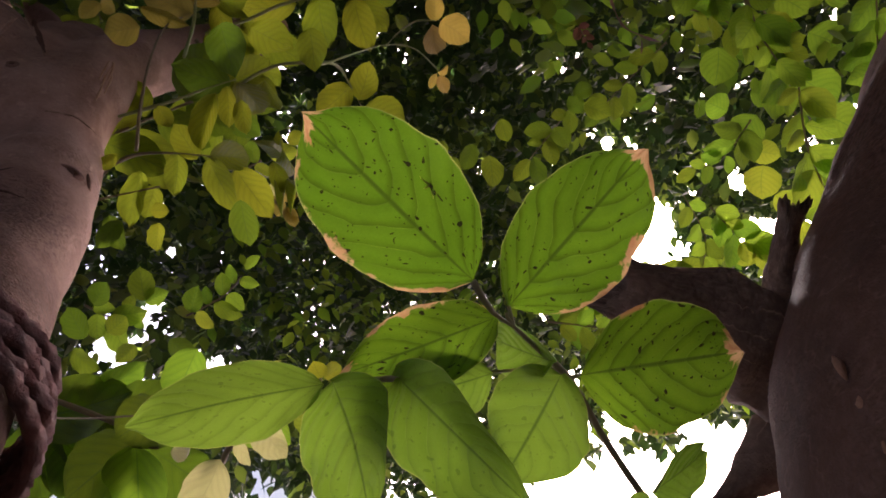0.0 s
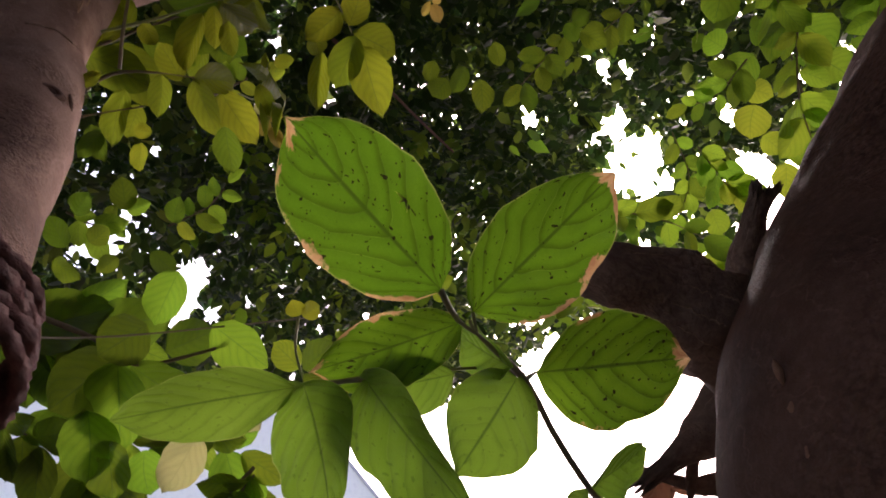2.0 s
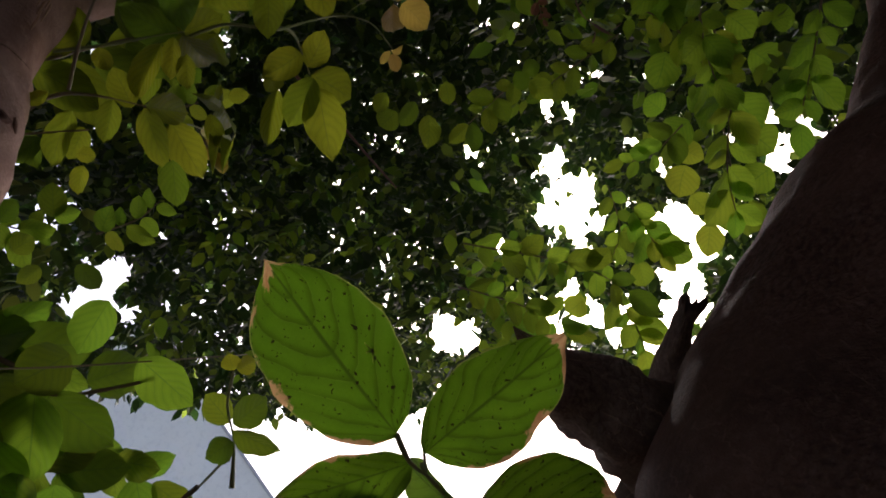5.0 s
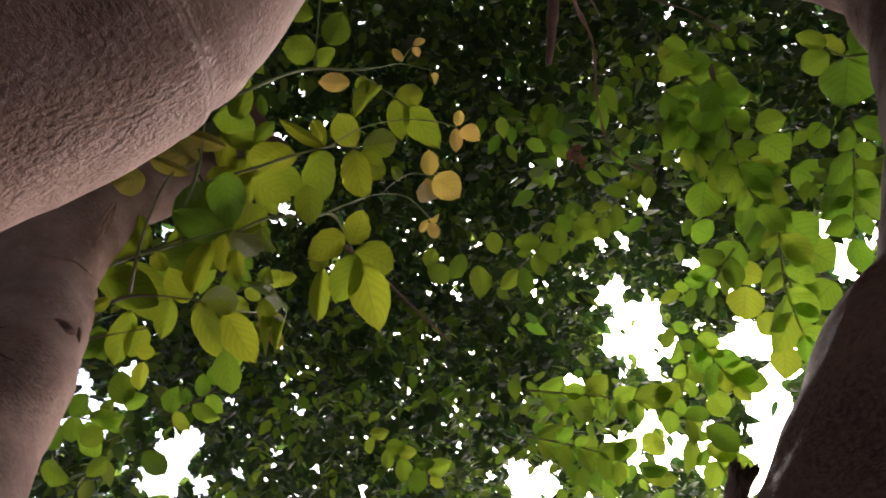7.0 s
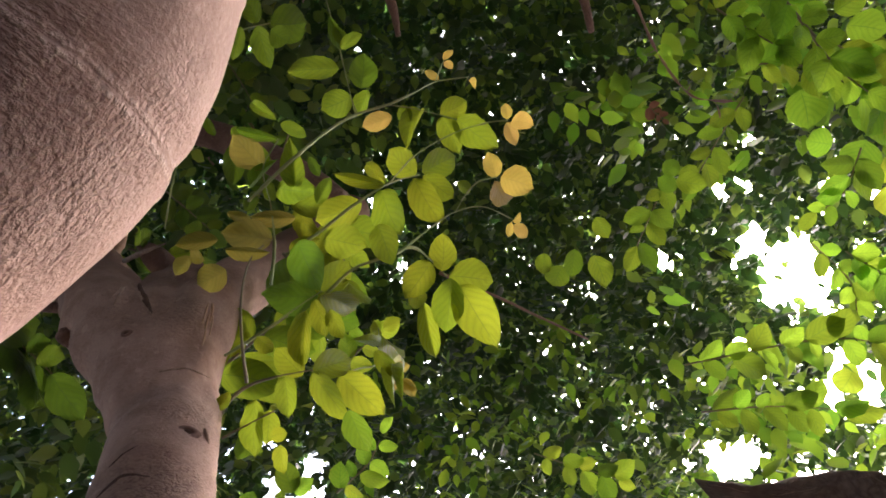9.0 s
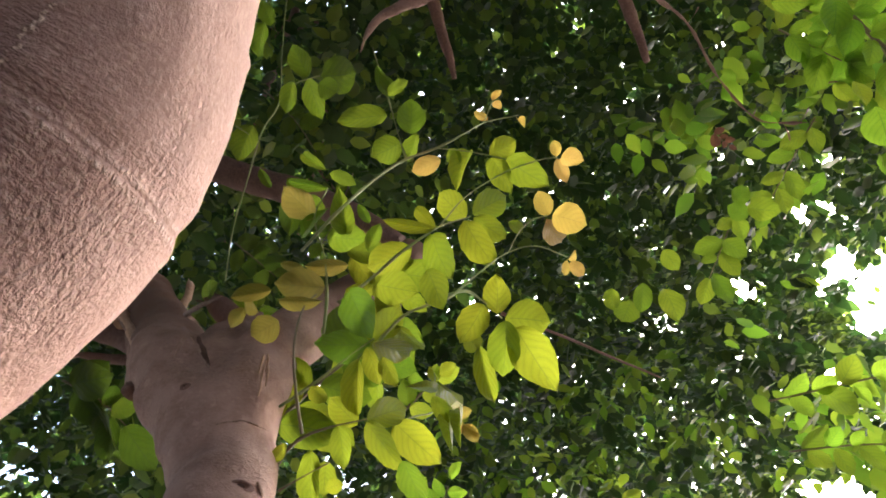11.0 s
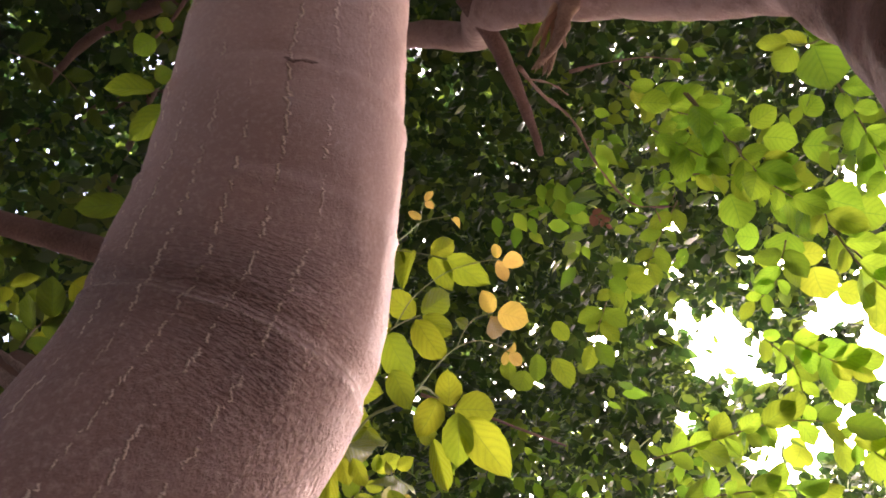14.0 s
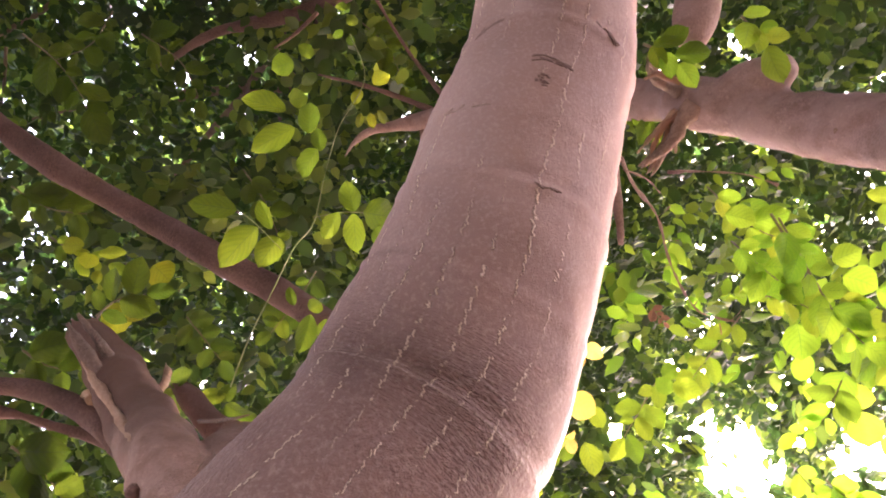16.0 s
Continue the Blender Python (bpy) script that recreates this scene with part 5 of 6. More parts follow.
RIGHT_BIG = [
    (0.639, 0.502, 2.566, 0.638, 0.566, 2.521, 1.26), (0.619, 0.497, 2.604, 0.577, 0.49, 2.63, 0.6),
    (0.624, 0.508, 2.597, 0.589, 0.537, 2.602, 1.03), (0.65, 0.515, 2.603, 0.617, 0.49, 2.633, 0.76),
    (0.652, 0.505, 2.582, 0.686, 0.483, 2.596, 1.5), (0.666, 0.513, 2.619, 0.691, 0.539, 2.591, 1.2)]
RIGHT_GREEN = [
    (0.61, 0.941, 3.142, 0.606, 1.017, 3.108, 1.05), (0.681, 1.074, 3.053, 0.671, 1.148, 2.992, 0.98),
    (0.788, 0.946, 3.045, 0.847, 0.963, 2.989, 0.97), (0.727, 0.887, 3.102, 0.753, 0.931, 3.068, 0.91),
    (0.791, 0.935, 3.103, 0.852, 0.903, 3.081, 0.87), (0.831, 1.085, 2.914, 0.898, 1.101, 2.831, 1.02),
    (0.781, 1.087, 2.972, 0.804, 1.191, 2.886, 0.64), (0.574, 0.826, 3.255, 0.643, 0.844, 3.214, 0.81),
    (0.621, 0.892, 3.208, 0.679, 0.907, 3.186, 0.6), (0.561, 0.924, 3.176, 0.625, 0.918, 3.147, 0.49),
    (0.713, 1.006, 3.074, 0.752, 1.071, 3.028, 1.06), (0.733, 1.076, 3.01, 0.71, 1.04, 3.06, 1.05),
    (0.697, 0.977, 3.096, 0.642, 1.001, 3.085, 0.92)]
RIGHT_GREEN_LOW = [
    (1.04, 1.202, 3.303, 1.128, 1.227, 3.251, 1.01), (1.052, 1.356, 3.118, 1.127, 1.364, 3.052, 1.11),
    (0.912, 1.407, 3.207, 0.861, 1.493, 3.199, 1.13), (1.168, 1.453, 3.077, 1.109, 1.522, 3.04, 1.17),
    (1.059, 1.488, 3.115, 1.107, 1.562, 3.044, 0.88), (0.831, 1.403, 3.23, 0.775, 1.387, 3.265, 1.26),
    (1.117, 1.235, 3.177, 1.203, 1.248, 3.14, 1.18), (0.905, 1.37, 3.272, 0.975, 1.384, 3.262, 1.16),
    (1.087, 1.134, 3.351, 1.143, 1.098, 3.355, 1.26), (1.022, 1.261, 3.299, 0.997, 1.333, 3.266, 1.14)]
RIGHT_YELLOW = [
    (0.925, 2.02, 3.292, 0.96, 2.078, 3.217, 0.71), (0.974, 2.03, 3.235, 1.078, 1.988, 3.171, 0.69),
    (1.099, 1.81, 3.528, 1.172, 1.779, 3.456, 0.85), (1.107, 1.793, 3.423, 1.087, 1.857, 3.319, 1.11),
    (1.247, 1.965, 3.303, 1.238, 2.03, 3.188, 0.83), (1.321, 1.789, 3.274, 1.344, 1.898, 3.189, 0.83),
    (0.982, 2.085, 3.186, 1.03, 2.158, 3.115, 0.8), (0.89, 2.163, 3.249, 0.963, 2.1, 3.334, 0.64),
    (0.83, 2.305, 3.147, 0.767, 2.361, 3.11, 1.16), (1.271, 1.881, 3.36, 1.297, 1.922, 3.232, 0.83),
    (1.166, 1.912, 3.39, 1.234, 1.934, 3.326, 1.05)]
FAR_GREEN = [
    (0.103, 1.396, 3.089, 0.108, 1.45, 3.006, 0.7), (0.01, 1.4, 3.093, -0.037, 1.455, 3.08, 1),
    (0.058, 1.337, 3.07, 0.026, 1.384, 3.015, 0.69), (-0.023, 1.352, 3.114, -0.048, 1.409, 3.091, 0.75),
    (0.37, 1.257, 3.113, 0.435, 1.265, 3.064, 0.75), (0.347, 1.241, 3.131, 0.394, 1.221, 3.145, 0.92),
    (0.29, 1.337, 3.121, 0.329, 1.376, 3.071, 0.76), (0.364, 1.283, 3.107, 0.331, 1.245, 3.136, 0.84),
    (0.14, 1.3, 3.127, 0.156, 1.346, 3.081, 0.73)]
CLIMBER = [
    (-0.489, 0.308, 2.642, -0.56, 0.272, 2.628, 0.52), (-0.476, 0.361, 2.677, -0.55, 0.4, 2.628, 0.64),
    (-0.44, 0.383, 2.665, -0.482, 0.412, 2.623, 0.71), (-0.449, 0.366, 2.666, -0.465, 0.317, 2.693, 0.39),
    (-0.383, 0.184, 2.746, -0.45, 0.141, 2.74, 0.54), (-0.372, 0.169, 2.742, -0.341, 0.171, 2.754, 1.16),
    (-0.378, 0.218, 2.75, -0.455, 0.229, 2.712, 0.55), (-0.349, 0.221, 2.711, -0.337, 0.175, 2.737, 0.71),
    (-0.343, 0.268, 2.744, -0.342, 0.227, 2.757, 0.67), (-0.343, 0.255, 2.721, -0.385, 0.295, 2.707, 0.72)]
CLIMBER_SIDE = [
    (-0.29, 0.337, 2.601, -0.298, 0.391, 2.564, 0.57), (-0.313, 0.33, 2.6, -0.347, 0.364, 2.581, 0.6),
    (-0.29, 0.336, 2.608, -0.291, 0.284, 2.618, 0.71), (-0.278, 0.348, 2.625, -0.227, 0.372, 2.64, 1.03),
    (-0.388, 0.464, 2.519, -0.417, 0.516, 2.486, 0.5), (-0.39, 0.461, 2.526, -0.371, 0.462, 2.547, 1.01),
    (-0.386, 0.492, 2.519, -0.35, 0.505, 2.511, 0.98), (-0.41, 0.442, 2.52, -0.408, 0.407, 2.52, 0.54)]
CLIMBER_TOP = [
    (-0.379, 0.137, 2.904, -0.421, 0.136, 2.89, 1.13), (-0.358, 0.127, 2.892, -0.337, 0.11, 2.893, 1.24),
    (-0.362, 0.16, 2.893, -0.353, 0.186, 2.902, 1.17), (-0.262, 0.066, 2.915, -0.277, 0.052, 2.937, 0.75),
    (-0.267, 0.089, 2.931, -0.243, 0.09, 2.938, 0.91), (-0.276, 0.108, 2.926, -0.299, 0.108, 2.938, 0.79),
    (-0.277, 0.122, 2.944, -0.259, 0.132, 2.947, 1), (-0.275, 0.256, 2.893, -0.291, 0.285, 2.892, 0.48),
    (-0.261, 0.266, 2.915, -0.261, 0.295, 2.902, 0.58), (-0.245, 0.262, 2.911, -0.235, 0.297, 2.922, 0.49),
    (-0.266, 0.215, 2.905, -0.286, 0.234, 2.885, 0.66), (-0.24, 0.207, 2.896, -0.205, 0.195, 2.911, 0.85)]
LEFT_FAR_YELLOW = [
    (-0.943, 0.438, 2.943, -0.995, 0.433, 2.944, 0.75), (-0.938, 0.468, 2.949, -0.952, 0.484, 2.918, 1.18),
    (-0.907, 0.456, 2.915, -0.851, 0.467, 2.926, 0.51), (-0.91, 0.489, 2.899, -0.932, 0.51, 2.889, 0.85),
    (-0.893, 0.593, 2.917, -0.952, 0.636, 2.886, 0.88), (-0.882, 0.561, 2.887, -0.867, 0.624, 2.886, 0.97),
    (-0.82, 0.52, 2.945, -0.793, 0.563, 2.933, 1.3)]
LOW_YELLOW_STEM = [(-0.251, 0.539, 2.169, 0.002), (-0.211, 0.533, 2.195, 0.002), (-0.173, 0.527, 2.189, 0.002), (-0.146, 0.566, 2.245, 0.002), (-0.136, 0.607, 2.266, 0.001), (-0.125, 0.644, 2.265, 0.001)]
TIP_ORANGE_STEM = [(-0.173, 0.527, 2.189, 0.002), (-0.154, 0.546, 2.216, 0.002), (-0.123, 0.567, 2.271, 0.001), (-0.087, 0.58, 2.309, 0.001), (-0.05, 0.597, 2.324, 0.001), (-0.019, 0.638, 2.331, 0.001)]
TIP_ORANGE_TWIG = [(-0.085, 0.581, 2.31, 0.001), (-0.067, 0.571, 2.325, 0.001), (-0.044, 0.561, 2.331, 0.001), (-0.019, 0.557, 2.321, 0.001)]
MID_YELLOW_STEM = [(-0.287, 0.503, 2.228, 0.002), (-0.244, 0.502, 2.25, 0.002), (-0.194, 0.488, 2.258, 0.002), (-0.15, 0.506, 2.312, 0.001), (-0.114, 0.527, 2.343, 0.001)]
MID_YELLOW_TWIG = [(-0.15, 0.506, 2.312, 0.001), (-0.112, 0.51, 2.367, 0.001), (-0.056, 0.52, 2.407, 0.001), (-0.007, 0.509, 2.381, 0.001), (0.019, 0.507, 2.364, 0.001)]
HIGH_YELLOW_STEM = [(-0.332, 0.464, 2.321, 0.002), (-0.248, 0.424, 2.305, 0.002), (-0.21, 0.443, 2.393, 0.002), (-0.176, 0.454, 2.433, 0.002), (-0.13, 0.464, 2.449, 0.002), (-0.094, 0.471, 2.471, 0.001), (-0.064, 0.495, 2.533, 0.001), (-0.017, 0.512, 2.545, 0.001)]
HIGH_YELLOW_TWIG = [(-0.137, 0.462, 2.449, 0.001), (-0.105, 0.48, 2.447, 0.001), (-0.07, 0.504, 2.443, 0.001), (-0.049, 0.512, 2.427, 0.001)]
HIGH_YELLOW_TIP = [(-0.066, 0.493, 2.531, 0.001), (-0.056, 0.495, 2.575, 0.001), (-0.046, 0.489, 2.589, 0.001)]
HIGH_GREEN_STEM = [(-0.185, 0.472, 2.473, 0.002), (-0.185, 0.452, 2.492, 0.001), (-0.18, 0.411, 2.521, 0.001), (-0.177, 0.374, 2.556, 0.001), (-0.175, 0.334, 2.589, 0.001)]
LEFT_OLIVE_STEM = [(-0.302, 0.504, 2.18, 0.002), (-0.303, 0.497, 2.25, 0.002), (-0.316, 0.49, 2.338, 0.001), (-0.296, 0.434, 2.333, 0.001), (-0.259, 0.405, 2.337, 0.001)]
BROWN_RIBBED_STEM = [(-0.36, 0.571, 2.102, 0.002), (-0.345, 0.526, 2.128, 0.0018), (-0.326, 0.485, 2.156, 0.0014), (-0.32, 0.481, 2.215, 0.0012), (-0.306, 0.496, 2.263, 0.001)]
MID_GREEN_STEM = [(-0.371, 0.535, 2.118, 0.002), (-0.321, 0.535, 2.139, 0.002), (-0.28, 0.534, 2.161, 0.001), (-0.25, 0.534, 2.175, 0.001)]
LOW_LEFT_STEM = [(-0.397, 0.582, 2.07, 0.002), (-0.381, 0.575, 2.087, 0.002), (-0.358, 0.574, 2.1, 0.002), (-0.323, 0.581, 2.107, 0.001), (-0.284, 0.591, 2.11, 0.001)]
LOW_LEFT_TWIG = [(-0.399, 0.597, 2.054, 0.002), (-0.378, 0.601, 2.065, 0.001), (-0.339, 0.604, 2.078, 0.001)]
SMALL_YELLOW_STEM = [(-0.287, 0.6, 2.097, 0.001), (-0.255, 0.645, 2.146, 0.001), (-0.257, 0.704, 2.205, 0.001), (-0.247, 0.697, 2.222, 0.001), (-0.23, 0.655, 2.22, 0.001)]
NEAR_STEM = [(0, 0.254, 1.58, 0.0007), (0.002, 0.257, 1.577, 0.0008), (0.018, 0.276, 1.571, 0.0011), (0.027, 0.292, 1.562, 0.0011), (0.041, 0.315, 1.551, 0.0013), (0.077, 0.377, 1.535, 0.0016), (0.116, 0.466, 1.512, 0.002)]
NEAR_TWIG = [(0.0178, 0.2768, 1.5729, 0.0009), (0.0118, 0.2778, 1.576, 0.0008), (0.0009, 0.2757, 1.5752, 0.0007), (-0.0178, 0.2663, 1.5686, 0.0007), (-0.034, 0.2533, 1.5597, 0.0006), (-0.0465, 0.246, 1.5543, 0.0006)]
NEAR_PETIOLE = [(0.002, 0.257, 1.577, 0.0007), (-0.004, 0.252, 1.579, 0.0007), (-0.009, 0.245, 1.585, 0.0007)]
NEAR_PETIOLE_TWO = [(0.002, 0.257, 1.577, 0.0007), (0.001, 0.256, 1.584, 0.0007)]
NEAR_PETIOLE_THREE = [(0.018, 0.276, 1.571, 0.0007), (0.023, 0.286, 1.579, 0.0007)]
PALE_YOUNG_STEM = [(-0.076, 0.29, 1.581, 0.001), (-0.082, 0.296, 1.578, 0.001), (-0.089, 0.298, 1.571, 0.001), (-0.093, 0.302, 1.562, 0.001)]
HANGING_LEFT_STEM = [(-0.426, 0.691, 1.862, 0.003), (-0.371, 0.729, 1.852, 0.003), (-0.35, 0.747, 1.838, 0.002), (-0.32, 0.759, 1.841, 0.002), (-0.246, 0.771, 1.871, 0.002)]
LOW_SPRIG_STEM = [(-0.242, 1.271, 1.991, 0.003), (-0.291, 1.286, 1.929, 0.002), (-0.331, 1.292, 1.886, 0.002), (-0.339, 1.309, 1.822, 0.001)]
MID_SPRIG_STEM = [(-0.114, 0.596, 1.692, 0.002), (-0.117, 0.581, 1.724, 0.001), (-0.125, 0.567, 1.747, 0.001), (-0.123, 0.554, 1.771, 0.001)]
RIGHT_BIG_STEM = [(0.757, 0.467, 2.581, 0.002), (0.698, 0.496, 2.582, 0.002), (0.648, 0.506, 2.583, 0.002), (0.622, 0.502, 2.6, 0.001)]
RIGHT_GREEN_STEM = [(0.708, 0.863, 3.279, 0.004), (0.758, 0.984, 3.193, 0.004), (0.817, 1.11, 3.084, 0.003), (0.87, 1.204, 2.984, 0.003), (0.917, 1.301, 2.869, 0.003)]
CLIMBER_STEM = [(-0.519, 0.513, 2.425, 0.0013), (-0.483, 0.462, 2.474, 0.0013), (-0.445, 0.422, 2.536, 0.0013), (-0.405, 0.381, 2.604, 0.0013), (-0.372, 0.364, 2.655, 0.0013), (-0.345, 0.308, 2.728, 0.0009), (-0.309, 0.247, 2.797, 0.0009), (-0.25, 0.185, 2.864, 0.0009), (-0.264, 0.111, 2.929, 0.0009)]
CLIMBER_TWIG = [(-0.422, 0.373, 2.592, 0.001), (-0.464, 0.333, 2.631, 0.001), (-0.492, 0.312, 2.652, 0.001)]
CLIMBER_TWIG_TWO = [(-0.368, 0.352, 2.65, 0.001), (-0.319, 0.343, 2.631, 0.001), (-0.277, 0.345, 2.616, 0.001)]
HIGH_BRANCH = [(-0.296, 0.122, 3.889, 0.006), (-0.247, 0.267, 3.885, 0.005), (-0.188, 0.411, 3.872, 0.005), (-0.131, 0.522, 3.856, 0.004)]
HIGH_LEFT_BRANCH = [(-0.358, 0.204, 4.38, 0.035), (-0.581, 0.247, 4.342, 0.029), (-0.791, 0.251, 4.345, 0.024), (-0.96, 0.261, 4.347, 0.018), (-1.179, 0.339, 4.365, 0.012)]
HIGH_LEFT_TWIG = [(-0.489, 0.218, 4.055, 0.008), (-0.586, 0.272, 4.029, 0.006), (-0.658, 0.297, 4.008, 0.004)]
BACK_TWIG = [(-0.223, 0.951, 2.669, 0.004), (-0.13, 1.058, 2.661, 0.003), (-0.063, 1.146, 2.656, 0.003), (0.019, 1.237, 2.638, 0.002)]
LINE = [(-0.375, 0.553, 1.755, 0.001), (-0.322, 0.667, 1.821, 0.001), (-0.165, 0.83, 1.944, 0.001)]

BLADES = {}


def blade(material, wide, seed):
    """One of a few leaf meshes of a material, shared by the leaves that look alike."""
    kind = (material.name, seed % 6, wide < 0.42)
    if kind not in BLADES:
        rng = random.Random(seed % 6 + 5)
        if wide < 0.42:
            mesh = leaf_mesh("leaf", 0.6, 0.5, 0.08, 0.03, seed=seed)
        else:
            mesh = leaf_mesh("leaf", 0.62, rng.uniform(0.05, 0.26), rng.uniform(0.02, 0.16), rng.uniform(0.015, 0.05), seed=seed, plump=rng.uniform(0.3, 0.65))
        mesh.materials.append(material)
        BLADES[kind] = mesh
    return BLADES[kind]


def shoot(label, stems, leaves, stem_material=None, seed=0, place=None, facing=(0.05, -0.62, -0.78), tilt=0.28, group="shoots"):
    """A leafy shoot: stems of x, y, z, radius and (rows of leaves, material) pairs."""
    rng = random.Random(seed)
    first = place or (stems[0][0][:3] if stems else leaves[0][0][0][:3])
    ob = thing("leafy_shoot", label, "plant shoot", first, group)
    for rows in stems:
        part("stem", stem_mesh("stem", rows, 8, 0.008, 0.0006, 60, seed=seed, origin=first), stem_material or STEM, ob)
    for rows, material in leaves:
        for i, (bx, by, bz, tx, ty, tz, w) in enumerate(rows):
            look_way = Vector(facing) + Vector([rng.uniform(-tilt, tilt) for _ in range(3)])
            b, t = Vector((bx, by, bz)) - Vector(first), Vector((tx, ty, tz)) - Vector(first)
            m = leaf_pose(b, t, look_way)
            spread = (w / 0.6) if w < 0.42 else (w / 0.62)
            if w < 0.42:
                spread *= 1.15
            m = m @ Matrix.Diagonal((spread, 1, 1, 1))
            part("leaf", blade(material, w, seed + i), material, ob, matrix=m)
    return ob


shoot("yellow-green young shoot with broad drooping leaves", [LOW_YELLOW_STEM], [(LOW_YELLOW, YELLOW)], seed=1)
shoot("thin arching shoot tipped with small orange leaves", [TIP_ORANGE_STEM, TIP_ORANGE_TWIG], [(TIP_ORANGE, ORANGE)], seed=2)
shoot("yellow-green shoot sprouting from the forked tree", [MID_YELLOW_STEM, MID_YELLOW_TWIG], [(MID_YELLOW, YELLOW)], seed=3)
shoot("long yellow shoot with orange young leaves at its tip", [HIGH_YELLOW_STEM, HIGH_YELLOW_TWIG, HIGH_YELLOW_TIP], [(HIGH_YELLOW[1:6], YELLOW), (HIGH_YELLOW[:1] + HIGH_YELLOW[6:], ORANGE)], seed=4)
shoot("green shoot with paired oval leaves", [HIGH_GREEN_STEM], [(HIGH_GREEN, GREEN)], seed=5)
shoot("olive-green shoot beside the forked trunk", [LEFT_OLIVE_STEM], [(LEFT_OLIVE[1:], GREEN), (LEFT_OLIVE[:1], OLIVE)], seed=6)
shoot("brownish shoot with ribbed curled leaves", [BROWN_RIBBED_STEM], [(BROWN_RIBBED, OLIVE)], STEM_DARK, seed=7)
shoot("mid-green shoot with broad overlapping leaves", [MID_GREEN_STEM], [(MID_GREEN[:2], GREEN), (MID_GREEN[2:], YELLOW)], seed=8)
shoot("yellow drooping shoot at the forked trunk", [LOW_LEFT_STEM, LOW_LEFT_TWIG], [(LOW_LEFT_YELLOW[:3] + LOW_LEFT_YELLOW[4:], YELLOW), (LOW_LEFT_YELLOW[3:4], GREEN)], STEM_DARK, seed=9)
shoot("small pale yellow shoot with narrow young leaves", [SMALL_YELLOW_STEM], [(SMALL_YELLOW, YELLOW)], seed=10)
NEAR = shoot("green sprig with black-specked, brown-edged leaves hanging close by", [NEAR_STEM, NEAR_TWIG, NEAR_PETIOLE, NEAR_PETIOLE_TWO, NEAR_PETIOLE_THREE], [([row], skin) for row, skin in zip(NEAR_SPECKLED, SPECKLED)] + [(NEAR_GREEN, QUILTED)], STEM_NEAR, seed=11, tilt=0.15)


def torn_spot(leaf, x, y, size):
    """A dried tear in a blade: ragged pale points round a brown middle."""
    high = min(leaf.data.vertices, key=lambda v: (v.co.x - x) ** 2 + (v.co.y - y) ** 2).co.z
    for name, material, grow, lift, seed in (("tear", PALE, 1.0, 0.010, 3), ("scar", DEAD_DARK, 0.55, 0.013, 8)):
        rng = random.Random(seed)
        bm = bmesh.new()
        mid = bm.verts.new((x, y, high + lift))
        ring = []
        for i in range(11):
            a, r = 2 * math.pi * i / 11, size * grow * (rng.uniform(0.7, 1.25) if i % 2 else rng.uniform(0.12, 0.3))
            ring.append(bm.verts.new((x + 0.8 * r * math.cos(a), y + r * math.sin(a), high + lift - 0.004)))
        for i in range(11):
            bm.faces.new((mid, ring[i], ring[(i + 1) % 11]))
        part(name, bm, material, leaf, "dried torn spot")


torn_spot(next(c for c in NEAR.children if c.name.startswith("leaf")), 0.16, 0.39, 0.055)
shoot("pale cream-green young leaves on a thin stalk", [PALE_YOUNG_STEM], [(PALE_YOUNG, PALE)], STEM_DARK, seed=12)
shoot("low shoot of large hanging dark green leaves", [HANGING_LEFT_STEM], [(HANGING_LEFT[::2], SUNLIT), (HANGING_LEFT[1::2], GREEN)], STEM_DARK, seed=13)
shoot("dark green sprig hanging in front of the house", [LOW_SPRIG_STEM], [(LOW_SPRIG, GREEN)], seed=14)
shoot("light green sprig with two young top leaves", [MID_SPRIG_STEM], [(MID_SPRIG[:3] + MID_SPRIG[5:], GREEN), (MID_SPRIG[3:5], YELLOW)], seed=15)
shoot("round green leaves at the edge of the crown", [], [([(*row[:6], row[6] * 0.74) for row in LEFT_ROUND], GREEN)], seed=16)
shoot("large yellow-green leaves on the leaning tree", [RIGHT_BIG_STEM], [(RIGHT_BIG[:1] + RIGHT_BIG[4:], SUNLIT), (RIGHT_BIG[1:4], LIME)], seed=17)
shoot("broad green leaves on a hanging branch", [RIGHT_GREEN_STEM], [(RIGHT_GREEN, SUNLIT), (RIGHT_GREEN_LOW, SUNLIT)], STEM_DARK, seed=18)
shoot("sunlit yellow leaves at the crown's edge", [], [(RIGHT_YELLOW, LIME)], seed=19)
shoot("green sprig hanging in the dark of the crown", [], [(FAR_GREEN, GREEN)], seed=20)
shoot("climbing green shoot with paired leaves on a thin stem", [CLIMBER_STEM, CLIMBER_TWIG, CLIMBER_TWIG_TWO], [(CLIMBER, GREEN), (CLIMBER_SIDE, GREEN), (CLIMBER_TOP[:7], GREEN), (CLIMBER_TOP[7:], YELLOW)], seed=21)
shoot("yellowing leaves beside the broken fork", [], [(LEFT_FAR_YELLOW, YELLOW)], STEM_DARK, seed=22)


